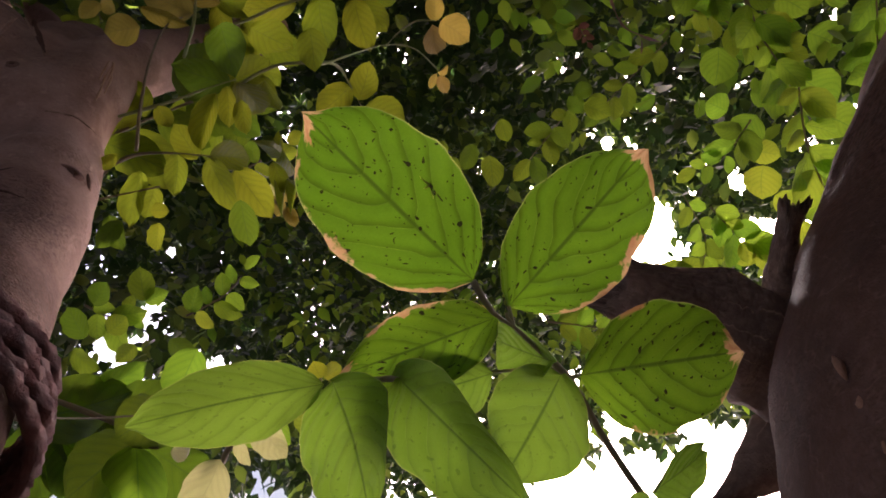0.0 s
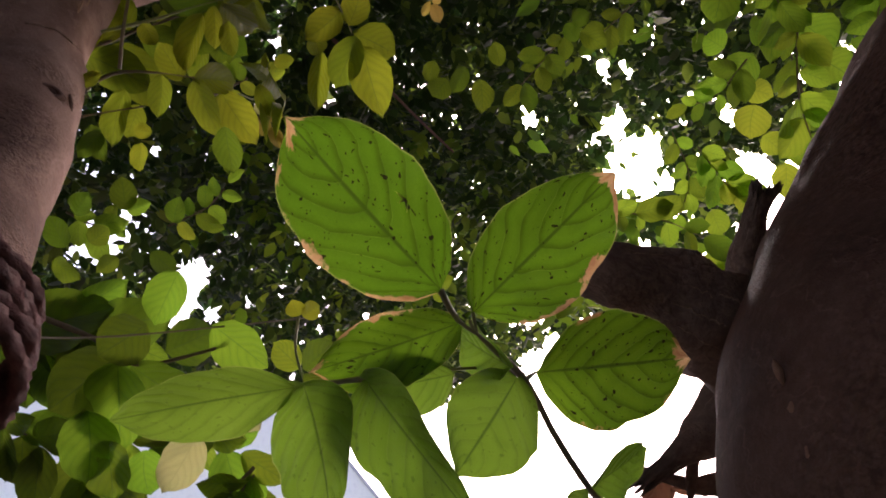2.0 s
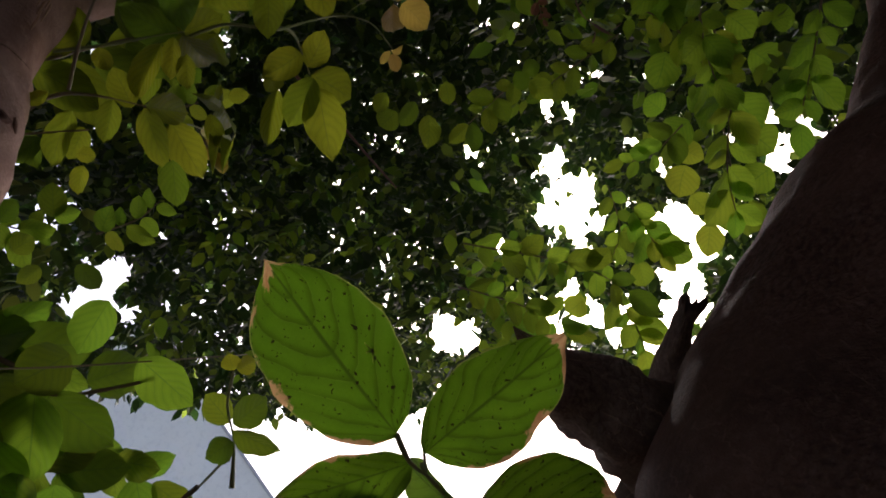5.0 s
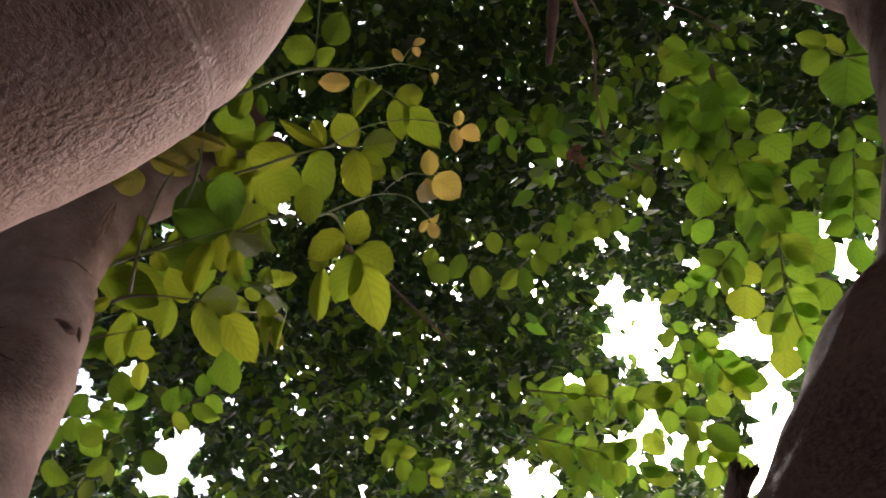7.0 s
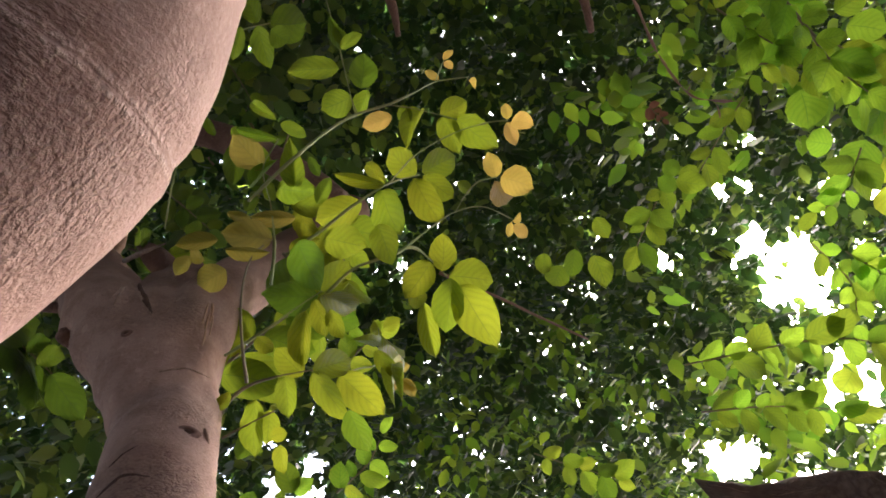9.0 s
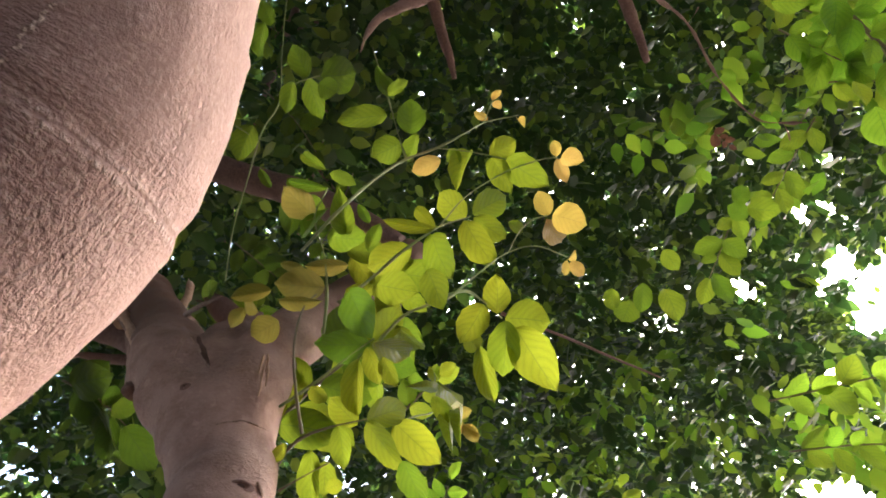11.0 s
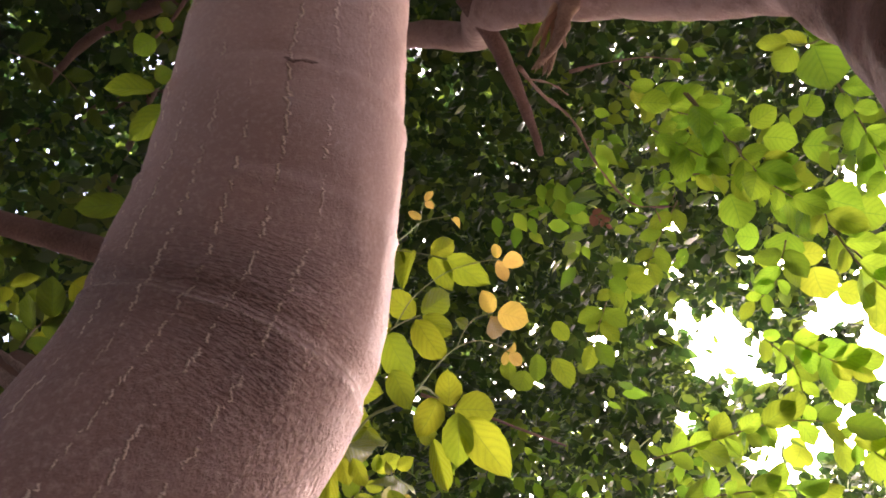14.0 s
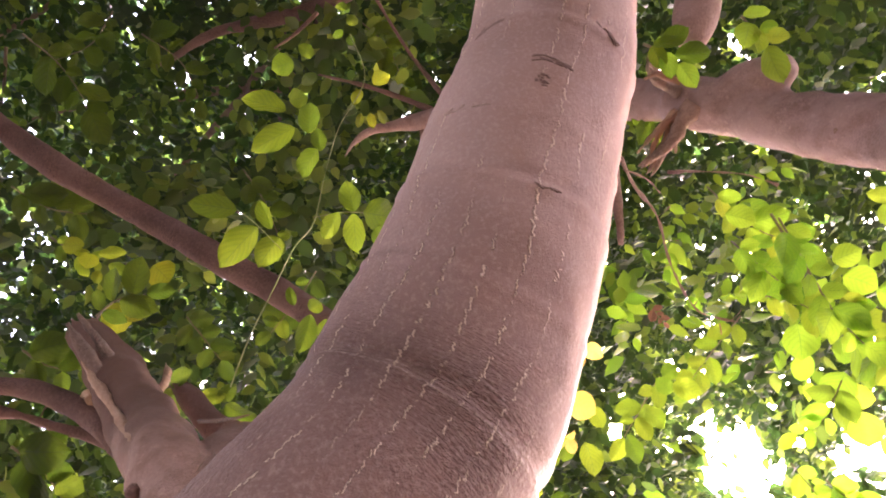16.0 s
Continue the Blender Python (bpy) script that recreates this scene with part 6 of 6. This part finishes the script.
def sprig(label, line, count, size, material, other, seed, breadth=0.68):
    """A thin twig along three points with leaves in loose pairs and one at its tip."""
    rng = random.Random(seed)
    pts = curve_through([(*p, r) for p, r in zip(line, (0.0026, 0.002, 0.0012))], 0.012)
    facing = Vector((0.05, -0.62, -0.78))
    rows = ([], [])
    for i in range(count):
        s = (i // 2 + 0.6 + 0.25 * (i % 2)) / (count / 2 + 0.4)
        at = min(len(pts) - 1, int(s * (len(pts) - 1)))
        here = Vector(pts[at][:3])
        along = Vector(pts[min(at + 2, len(pts) - 1)][:3]) - Vector(pts[max(at - 2, 0)][:3])
        along.normalize()
        side = along.cross(facing).normalized() * (1 if i % 2 else -1)
        way = along * rng.uniform(0.3, 0.9) + side * rng.uniform(0.6, 1.1) + Vector((0, 0, -rng.uniform(0.1, 0.55)))
        if i == count - 1:
            way = along + Vector((0, 0, -0.3))
        way.normalize()
        way += Vector([rng.uniform(-0.22, 0.22) for _ in range(3)])
        long = size * rng.uniform(0.62, 1.12)
        foot = here + way * 0.05 * long
        tip = foot + way * long
        rows[1 if rng.random() < 0.4 else 0].append((*foot, *tip, breadth * rng.uniform(0.85, 1.12)))
    pairs = [(r, m) for r, m in zip(rows, (material, other)) if r]
    return shoot(label, [[tuple(p) for p in pts[::4]]], pairs, STEM_DARK, seed, tilt=0.42)


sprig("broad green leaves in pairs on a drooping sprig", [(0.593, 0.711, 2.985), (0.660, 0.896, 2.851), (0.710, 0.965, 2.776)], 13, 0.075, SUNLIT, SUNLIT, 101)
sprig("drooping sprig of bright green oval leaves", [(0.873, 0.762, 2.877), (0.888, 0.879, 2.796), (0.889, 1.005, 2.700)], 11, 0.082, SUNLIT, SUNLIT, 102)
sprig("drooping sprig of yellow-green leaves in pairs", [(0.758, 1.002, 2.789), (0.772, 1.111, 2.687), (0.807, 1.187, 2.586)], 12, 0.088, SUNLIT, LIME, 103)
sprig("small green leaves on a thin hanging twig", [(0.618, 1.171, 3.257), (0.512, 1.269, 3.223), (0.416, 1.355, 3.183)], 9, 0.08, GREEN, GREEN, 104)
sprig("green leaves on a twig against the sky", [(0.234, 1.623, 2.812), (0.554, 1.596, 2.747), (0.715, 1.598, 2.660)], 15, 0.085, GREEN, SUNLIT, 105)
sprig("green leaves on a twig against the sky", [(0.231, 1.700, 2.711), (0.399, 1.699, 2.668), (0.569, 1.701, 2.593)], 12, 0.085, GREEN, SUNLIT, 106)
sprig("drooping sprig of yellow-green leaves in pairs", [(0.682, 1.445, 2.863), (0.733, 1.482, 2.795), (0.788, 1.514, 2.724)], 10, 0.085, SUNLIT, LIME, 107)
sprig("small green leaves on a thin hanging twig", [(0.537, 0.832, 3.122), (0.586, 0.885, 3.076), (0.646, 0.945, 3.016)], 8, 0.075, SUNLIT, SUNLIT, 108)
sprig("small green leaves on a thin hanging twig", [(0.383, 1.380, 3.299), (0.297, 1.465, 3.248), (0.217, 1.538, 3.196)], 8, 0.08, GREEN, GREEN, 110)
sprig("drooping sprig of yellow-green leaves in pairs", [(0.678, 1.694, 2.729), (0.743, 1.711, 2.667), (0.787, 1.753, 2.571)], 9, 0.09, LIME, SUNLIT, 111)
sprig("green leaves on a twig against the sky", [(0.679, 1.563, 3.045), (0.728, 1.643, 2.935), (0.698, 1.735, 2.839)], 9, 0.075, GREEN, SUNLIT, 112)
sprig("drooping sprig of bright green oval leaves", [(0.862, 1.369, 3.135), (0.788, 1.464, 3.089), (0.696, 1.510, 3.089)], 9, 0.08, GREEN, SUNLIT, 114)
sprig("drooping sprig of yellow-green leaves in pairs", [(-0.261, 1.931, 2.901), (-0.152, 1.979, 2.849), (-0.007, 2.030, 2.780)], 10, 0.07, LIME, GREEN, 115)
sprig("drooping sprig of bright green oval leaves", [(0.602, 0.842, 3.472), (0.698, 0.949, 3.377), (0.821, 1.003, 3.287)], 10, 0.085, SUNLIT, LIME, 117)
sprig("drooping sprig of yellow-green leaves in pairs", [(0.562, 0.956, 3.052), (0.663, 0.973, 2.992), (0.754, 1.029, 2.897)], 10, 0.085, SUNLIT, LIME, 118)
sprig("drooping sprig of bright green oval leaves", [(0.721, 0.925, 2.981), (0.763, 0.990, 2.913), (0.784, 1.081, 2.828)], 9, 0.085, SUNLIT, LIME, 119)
sprig("yellow-green shoot with broad leaves beside the fork", [(-0.461, 0.614, 2.172), (-0.393, 0.612, 2.223), (-0.306, 0.609, 2.275)], 9, 0.075, YELLOW, GREEN, 122)
sprig("yellow-green shoot with broad leaves beside the fork", [(-0.363, 0.573, 2.499), (-0.299, 0.657, 2.476), (-0.332, 0.724, 2.417)], 9, 0.085, YELLOW, GREEN, 125)
sprig("yellow-green shoot with broad leaves beside the fork", [(-0.340, 0.568, 2.338), (-0.320, 0.615, 2.317), (-0.322, 0.678, 2.268)], 8, 0.075, GREEN, YELLOW, 127)
sprig("pale little leaves on a thin twig", [(-0.352, 0.788, 2.313), (-0.294, 0.780, 2.348), (-0.264, 0.783, 2.357)], 6, 0.045, LIME, LIME, 128)
sprig("pale little leaves on a thin twig", [(-0.312, 0.849, 2.348), (-0.287, 0.866, 2.342), (-0.287, 0.882, 2.326)], 6, 0.035, OLIVE, PALE, 129)
sprig("hanging yellow-green leaves behind the rope", [(-0.453, 0.781, 1.935), (-0.427, 0.805, 1.924), (-0.386, 0.846, 1.893)], 6, 0.085, SUNLIT, GREEN, 131)
sprig("hanging yellow-green leaves behind the rope", [(-0.543, 0.802, 1.916), (-0.507, 0.828, 1.914), (-0.458, 0.863, 1.908)], 7, 0.1, GREEN, SUNLIT, 132)
sprig("yellowing leaves low in the crown", [(-0.616, 1.303, 2.481), (-0.534, 1.296, 2.533), (-0.484, 1.266, 2.587)], 9, 0.06, SUNLIT, LIME, 133)
sprig("yellowing leaves low in the crown", [(-0.706, 1.084, 2.337), (-0.656, 1.120, 2.335), (-0.591, 1.116, 2.383)], 8, 0.06, SUNLIT, GREEN, 134)
sprig("hanging green leaves low by the house", [(-0.557, 0.888, 1.837), (-0.519, 0.918, 1.826), (-0.478, 0.949, 1.808)], 8, 0.085, SUNLIT, GREEN, 180)
sprig("hanging green leaves low by the house", [(-0.491, 0.974, 1.872), (-0.439, 1.006, 1.859), (-0.391, 1.030, 1.850)], 8, 0.085, SUNLIT, GREEN, 181)
sprig("hanging green leaves low by the house", [(-0.410, 1.054, 1.911), (-0.357, 1.081, 1.894), (-0.302, 1.106, 1.875)], 7, 0.08, SUNLIT, GREEN, 182)
sprig("dark green leaves in front of the house", [(-0.289, 1.117, 1.850), (-0.315, 1.124, 1.808), (-0.331, 1.135, 1.757)], 9, 0.058, GREEN, SUNLIT, 185)
sprig("dark green leaves in front of the house", [(-0.226, 1.142, 1.822), (-0.202, 1.157, 1.789), (-0.177, 1.172, 1.749)], 9, 0.058, GREEN, SUNLIT, 186)
sprig("light green leaves in front of the house", [(-0.574, 1.077, 1.794), (-0.553, 1.097, 1.765), (-0.534, 1.116, 1.733)], 8, 0.06, SUNLIT, SUNLIT, 187)
sprig("dark green leaves beside the broken stem", [(-0.871, 0.516, 2.747), (-0.830, 0.503, 2.778), (-0.773, 0.517, 2.803)], 7, 0.075, SHADED, SHADED, 135)
sprig("dark green leaves beside the broken stem", [(-0.957, 0.601, 2.490), (-0.917, 0.663, 2.476), (-0.889, 0.723, 2.447)], 9, 0.09, SHADED, SHADED, 136)
sprig("dark green leaves beside the broken stem", [(-0.757, 0.651, 2.669), (-0.712, 0.688, 2.668), (-0.635, 0.737, 2.670)], 6, 0.06, SHADED, GREEN, 137)
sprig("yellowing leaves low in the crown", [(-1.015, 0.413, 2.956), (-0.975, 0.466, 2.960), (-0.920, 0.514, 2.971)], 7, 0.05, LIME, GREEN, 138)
sprig("dark green leaves beside the broken stem", [(-1.096, 0.598, 2.812), (-1.057, 0.652, 2.811), (-0.993, 0.695, 2.829)], 8, 0.085, SHADED, SHADED, 139)
sprig("dull green leaves hanging in the shade of the crown", [(-1.190, 0.047, 3.524), (-1.135, 0.154, 3.541), (-1.098, 0.306, 3.532)], 10, 0.085, SHADED, SHADED, 150)
sprig("dull green leaves hanging in the shade of the crown", [(-1.001, 0.144, 3.823), (-0.919, 0.252, 3.838), (-0.891, 0.400, 3.818)], 9, 0.08, SHADED, SHADED, 151)
sprig("dull green leaves hanging in the shade of the crown", [(-1.267, 0.383, 3.297), (-1.204, 0.468, 3.310), (-1.114, 0.521, 3.345)], 9, 0.08, SHADED, SHADED, 152)
sprig("dull green leaves hanging in the shade of the crown", [(-0.792, 0.588, 3.689), (-0.749, 0.705, 3.660), (-0.726, 0.848, 3.606)], 8, 0.07, SHADED, GREEN, 153)
sprig("dull green leaves hanging in the shade of the crown", [(-0.591, 0.852, 3.412), (-0.671, 0.919, 3.352), (-0.763, 0.976, 3.286)], 9, 0.075, SHADED, GREEN, 154)
sprig("dull green leaves hanging in the shade of the crown", [(-0.343, 0.264, 3.965), (-0.271, 0.369, 3.952), (-0.246, 0.520, 3.918)], 8, 0.08, SHADED, SHADED, 155)
sprig("dull green leaves hanging in the shade of the crown", [(-0.917, 0.804, 3.197), (-0.875, 0.888, 3.168), (-0.842, 0.953, 3.142)], 8, 0.07, SHADED, SHADED, 156)
sprig("dull green leaves hanging in the shade of the crown", [(-1.092, 0.071, 3.902), (-1.181, 0.150, 3.855), (-1.293, 0.168, 3.797)], 9, 0.08, SHADED, SHADED, 157)
sprig("dark green leaves in front of the house", [(-0.289, 1.110, 1.859), (-0.320, 1.120, 1.807), (-0.242, 1.155, 1.756)], 10, 0.055, GREEN, SUNLIT, 160)
sprig("dark green leaves in front of the house", [(-0.532, 1.062, 1.887), (-0.504, 1.097, 1.834), (-0.465, 1.124, 1.805)], 8, 0.085, GREEN, SUNLIT, 161)
sprig("small cluster of dry red-brown leaves", [(0.383, 1.149, 3.337), (0.400, 1.172, 3.318), (0.414, 1.196, 3.300)], 7, 0.032, DRY, DRY, 165)
sprig("green leaves sprouting on the leaning limb", [(0.248, 0.198, 2.773), (0.277, 0.206, 2.762), (0.307, 0.245, 2.742)], 6, 0.07, GREEN, SUNLIT, 141)
sprig("green leaves sprouting on the leaning limb", [(0.382, 0.161, 2.683), (0.403, 0.184, 2.668), (0.414, 0.218, 2.653)], 6, 0.06, SUNLIT, LIME, 142)
sprig("green leaves sprouting on the leaning limb", [(0.281, 0.359, 2.985), (0.304, 0.388, 2.969), (0.313, 0.433, 2.949)], 5, 0.07, GREEN, GREEN, 143)
shoot("withered brown leaves caught beside the leaning trunk", [], [([(0.128, 0.490, 1.626, 0.109, 0.507, 1.594, 0.6), (0.145, 0.494, 1.600, 0.109, 0.510, 1.584, 0.55), (0.150, 0.499, 1.577, 0.112, 0.504, 1.600, 0.5), (0.145, 0.497, 1.590, 0.127, 0.510, 1.561, 0.8), (0.149, 0.501, 1.568, 0.119, 0.509, 1.577, 0.6), (0.151, 0.486, 1.616, 0.128, 0.497, 1.608, 0.5)], DRY)], STEM_DARK, seed=170)


# ---- bare branches in the crown, a vine and the rope ----
def bare(name, label, category, rows, material, seed, sides=14):
    o = rows[0][:3]
    ob = part(name, stem_mesh(name, rows, sides, 0.02, 0.15 * rows[0][3], 18, seed=seed, origin=o), material)
    ob.location = o
    return tagged(ob, label, category)


bare("bare_branch", "thin grey bare branch high in the crown", "branch", HIGH_BRANCH, BARK_FAR, 51)
bare("bare_branch", "dark brown branch high in the crown", "branch", HIGH_LEFT_BRANCH, BARK_FAR, 52)
bare("bare_branch", "short brown twig high in the crown", "branch", HIGH_LEFT_TWIG, BARK_FAR, 53)
bare("bare_branch", "thin pale twig behind the yellow leaves", "branch", BACK_TWIG, BARK, 54)


def rope():
    """Six turns of rough rope round the rear trunk, and the line that leads off it."""
    c = Vector((-0.355, 0.448, 1.705))
    axis = Vector((-0.17, 0.30, 1.0)).normalized()
    turn = axis.to_track_quat("Z", "Y").to_matrix().to_4x4()
    ob = thing("rope_coil", "frayed red-brown rope wound round the tree trunk", "rope", c)
    for i in range(6):
        bm = bmesh.new()
        n, m = 84, 9
        ring = []
        for a in range(n):
            th = 2 * math.pi * a / n
            row = []
            for b in range(m):
                ph = 2 * math.pi * b / m
                rr = 0.0052 + 0.0017 * math.sin(3 * ph + th * 26) + 0.0012 * noise.noise(Vector((th * 9, ph, i)))
                rad = 0.079 + 0.0012 * i + rr * math.cos(ph) + 0.006 * noise.noise(Vector((th * 2, i, 0)))
                row.append(bm.verts.new((rad * math.cos(th), rad * math.sin(th), rr * math.sin(ph) + 0.005 * math.sin(th + 1.7 * i))))
            ring.append(row)
        for a in range(n):
            for b in range(m):
                bm.faces.new((ring[a][b], ring[(a + 1) % n][b], ring[(a + 1) % n][(b + 1) % m], ring[a][(b + 1) % m]))
        bmesh.ops.recalc_face_normals(bm, faces=bm.faces)
        part("turn", bm, ROPE, ob, matrix=turn @ Matrix.Translation((0, 0, 0.016 - 0.0098 * i)))
    part("line", stem_mesh("line", LINE, 6, 0.03, 0, seed=1, origin=c), STEM_DARK, ob, "thin dark line")


rope()


# ---- knots, scars and stubs on the bark ----
def stem_of(tree, name):
    return next(c for c in tree.children if c.name.split(".")[0] == name)


REAR, FRONT, LEAN = stem_of(FORKED, "trunk"), stem_of(FORKED, "front_stem"), stem_of(LEANING, "trunk")


def mark(name, rows, material, parent, label="", sides=10, lump=0.001, seed=0):
    o = tuple(parent.parent.location)
    return part(name, stem_mesh(name, rows, sides, 0.004, lump, 90, seed=seed, origin=o), material, parent, label)


def seam(points, girth, material, parent, label, seed, name="bark_scar"):
    """A thin crease or ridge laid along the skin, swelling to its middle."""
    top = len(points) - 1
    rows = [(*p, girth * (0.25 + 0.75 * math.sin(math.pi * (i + 0.3) / (top + 0.6)))) for i, p in enumerate(points)]
    return mark(name, rows, material, parent, label, 8, 0.6 * girth, seed)


def eye_knot(place, normal, size, parent):
    """A healed branch knot: a lip of bark round a dark sunken eye."""
    o = Vector(parent.parent.location)
    turn = Vector(normal).to_track_quat("Z", "Y").to_matrix().to_4x4()
    m = Matrix.Translation(Vector(place) - o) @ turn @ Matrix.Diagonal((1.0, 0.62, 1.0, 1.0))
    bm = bmesh.new()
    rings = []
    for r, h in ((1.5, -0.25), (1.25, 0.05), (1.0, 0.16), (0.78, 0.12), (0.62, -0.04), (0.5, -0.2)):
        rings.append([bm.verts.new((size * r * math.cos(a) * (1 + 0.12 * math.sin(3 * a + r)), size * r * math.sin(a), size * h)) for a in np.linspace(0, 2 * math.pi, 20, endpoint=False)])
    for p, q in zip(rings, rings[1:]):
        for i in range(20):
            bm.faces.new((p[i], p[(i + 1) % 20], q[(i + 1) % 20], q[i]))
    knot = part("knot", bm, BARK_KNOT, parent, matrix=m)
    bm = bmesh.new()
    bmesh.ops.create_uvsphere(bm, u_segments=12, v_segments=6, radius=size * 0.56)
    bmesh.ops.scale(bm, verts=bm.verts, vec=(1, 1, 0.16))
    part("scar", bm, DEAD_DARK, knot, "dark sunken knot scar")


DARK, EDGE = "dark bark scar", "pale raised bark seam"
eye_knot((-0.3655, 0.501, 1.982), (0.62, -0.75, -0.2), 0.0085, REAR)
eye_knot((-0.4690, 0.4755, 2.142), (0.12, -0.97, -0.2), 0.0050, REAR)
seam([(-0.4120, 0.4661, 1.9328), (-0.3997, 0.4646, 1.9416), (-0.3889, 0.4684, 1.9511)], 0.00132, DEAD_DARK, REAR, DARK, 63)
seam([(-0.4116, 0.4627, 1.8954), (-0.4041, 0.4637, 1.9061), (-0.3908, 0.4655, 1.9170), (-0.3691, 0.4734, 1.9143)], 0.00168, DEAD_DARK, REAR, DARK, 64)
seam([(-0.4140, 0.4627, 1.8900), (-0.4050, 0.4637, 1.9000), (-0.3918, 0.4655, 1.9110)], 0.0016, DEAD_PALE, REAR, EDGE, 66)
seam([(-0.5878, 0.5142, 2.2217), (-0.560, 0.503, 2.185), (-0.5373, 0.4968, 2.1545)], 0.00108, DEAD_DARK, REAR, DARK, 73)
seam([(-0.3585, 0.5165, 1.9950), (-0.3565, 0.521, 1.9870), (-0.3585, 0.531, 1.9800)], 0.0018, DEAD_PALE, REAR, EDGE, 74)
seam([(-0.4741, 0.4721, 2.2281), (-0.4636, 0.4767, 2.2017), (-0.4474, 0.4815, 2.1733)], 0.0042, DEAD_DARK, REAR, DARK, 75)
seam([(-0.4700, 0.4715, 2.2130), (-0.4590, 0.4765, 2.1890), (-0.4450, 0.4815, 2.1650)], 0.0017, DEAD_PALE, REAR, EDGE, 76)
seam([(-0.4934, 0.4640, 2.1892), (-0.4880, 0.4610, 2.2030), (-0.4820, 0.4600, 2.2140)], 0.0014, DEAD_PALE, REAR, "thin dead spur", 77, "spur")
seam([(-0.4221, 0.4980, 2.0820), (-0.4130, 0.5070, 2.0890), (-0.4006, 0.5173, 2.0944), (-0.3919, 0.5503, 2.1025)], 0.0013, DEAD_PALE, REAR, EDGE, 78)
for i in range(5):
    rng = random.Random(170 + i)
    x, y, z = -0.398 + rng.uniform(-0.006, 0.006), 0.522 + rng.uniform(-0.008, 0.008), 2.165 + rng.uniform(-0.022, 0.022)
    seam([(x, y, z - 0.012), (x + 0.004, y - 0.005, z), (x + rng.uniform(0.004, 0.012), y - 0.010, z + 0.009)], 0.0015, SPLIT, REAR, "torn pale splinter", 180 + i, "splinter")
# wrinkled scars across the front stem, each a run of short broken scratches
SKIN = np.array([v.co[:] for v in FRONT.data.vertices])


def on_skin(p):
    """The point of the front stem's skin under p: p laid onto the tangent plane of the nearest vertex."""
    i = int(np.argmin(((SKIN - np.array(p)) ** 2).sum(1)))
    v, n = FRONT.data.vertices[i].co, FRONT.data.vertices[i].normal
    return p - n * n.dot(p - v)


def scratches(points, count, spread, girth, material, label, seed, short=0.3):
    """Many fine scratches strewn along a line on the front stem, each lying on its skin."""
    rng = random.Random(seed)
    o = Vector(FRONT.parent.location)
    line = [Vector(p) for p in curve_through([(*p, 0.001) for p in points], 0.0008)[:, :3]]
    for i in range(count):
        run = max(4, int(len(line) * short * rng.uniform(0.5, 1.4)))
        at = rng.randrange(0, max(1, len(line) - run))
        lift, tilt = rng.gauss(0, 0.6) * spread, rng.gauss(0, 0.25)
        pts = []
        for k, p in enumerate(line[at:at + run:2]):
            q = p - o + Vector((0, 0, lift + tilt * 0.0016 * k + rng.uniform(-0.00015, 0.00015)))
            pts.append(tuple(on_skin(q) + o))
        if len(pts) > 1:
            seam(pts, girth * rng.uniform(0.5, 1.1), material, FRONT, label, seed + i)


scratches([(-0.0746, -0.0437, 1.9445), (-0.0676, -0.0480, 1.9432), (-0.0603, -0.0517, 1.9406), (-0.0520, -0.0540, 1.9365)], 12, 0.0006, 0.00022, SCAR, DARK, 200)
scratches([(-0.0050, -0.0440, 1.9300), (-0.0010, -0.0385, 1.9272), (0.0025, -0.0327, 1.9257), (0.0055, -0.0240, 1.9256)], 16, 0.0016, 0.00022, SCAR, DARK, 220)
scratches([(-0.0483, -0.0370, 1.9008), (-0.0410, -0.0362, 1.9000), (-0.0336, -0.0328, 1.8990), (-0.0257, -0.0259, 1.8965)], 14, 0.0020, 0.00022, SCAR, DARK, 240)
scratches([(-0.0490, -0.0298, 1.8905), (-0.0440, -0.0286, 1.8892), (-0.0385, -0.0258, 1.8882)], 18, 0.0042, 0.00016, SCAR, DARK, 260)
scratches([(-0.1003, -0.0180, 1.8928), (-0.0930, -0.0210, 1.8870), (-0.0861, -0.0232, 1.8822), (-0.0780, -0.0240, 1.8785), (-0.0701, -0.0235, 1.8756)], 6, 0.0005, 0.0005, DEAD_PALE, EDGE, 280)
scratches([(-0.0633, 0.0050, 1.8364), (-0.0585, 0.0080, 1.8341), (-0.0540, 0.0112, 1.8338), (-0.0483, 0.0161, 1.8336)], 7, 0.0010, 0.00016, SCAR, DARK, 300)
eye_knot((-0.0490, -0.0362, 1.8998), (0.13, -0.88, -0.46), 0.0020, FRONT)
for i in range(7):
    rng = random.Random(70 + i)
    x, y, z = 0.119 + rng.uniform(-0.002, 0.003), 0.3075 + rng.uniform(-0.007, 0.007), 1.573 + rng.uniform(-0.018, 0.018)
    r, long = rng.uniform(0.0015, 0.0032), rng.uniform(0.003, 0.008)
    mark("bark_flake", [(x, y, z - long, 0.0006), (x - 0.0008, y + rng.uniform(-0.002, 0.002), z, r), (x, y + rng.uniform(-0.003, 0.003), z + long, 0.0006)], RUST, LEAN, "rust-brown torn bark", 9, 0.002, 70 + i)
mark("knot", [(0.487, 0.345, 2.565, 0.008), (0.486, 0.334, 2.568, 0.007), (0.486, 0.329, 2.569, 0.003)], DEAD_PALE, LEAN, seed=72)
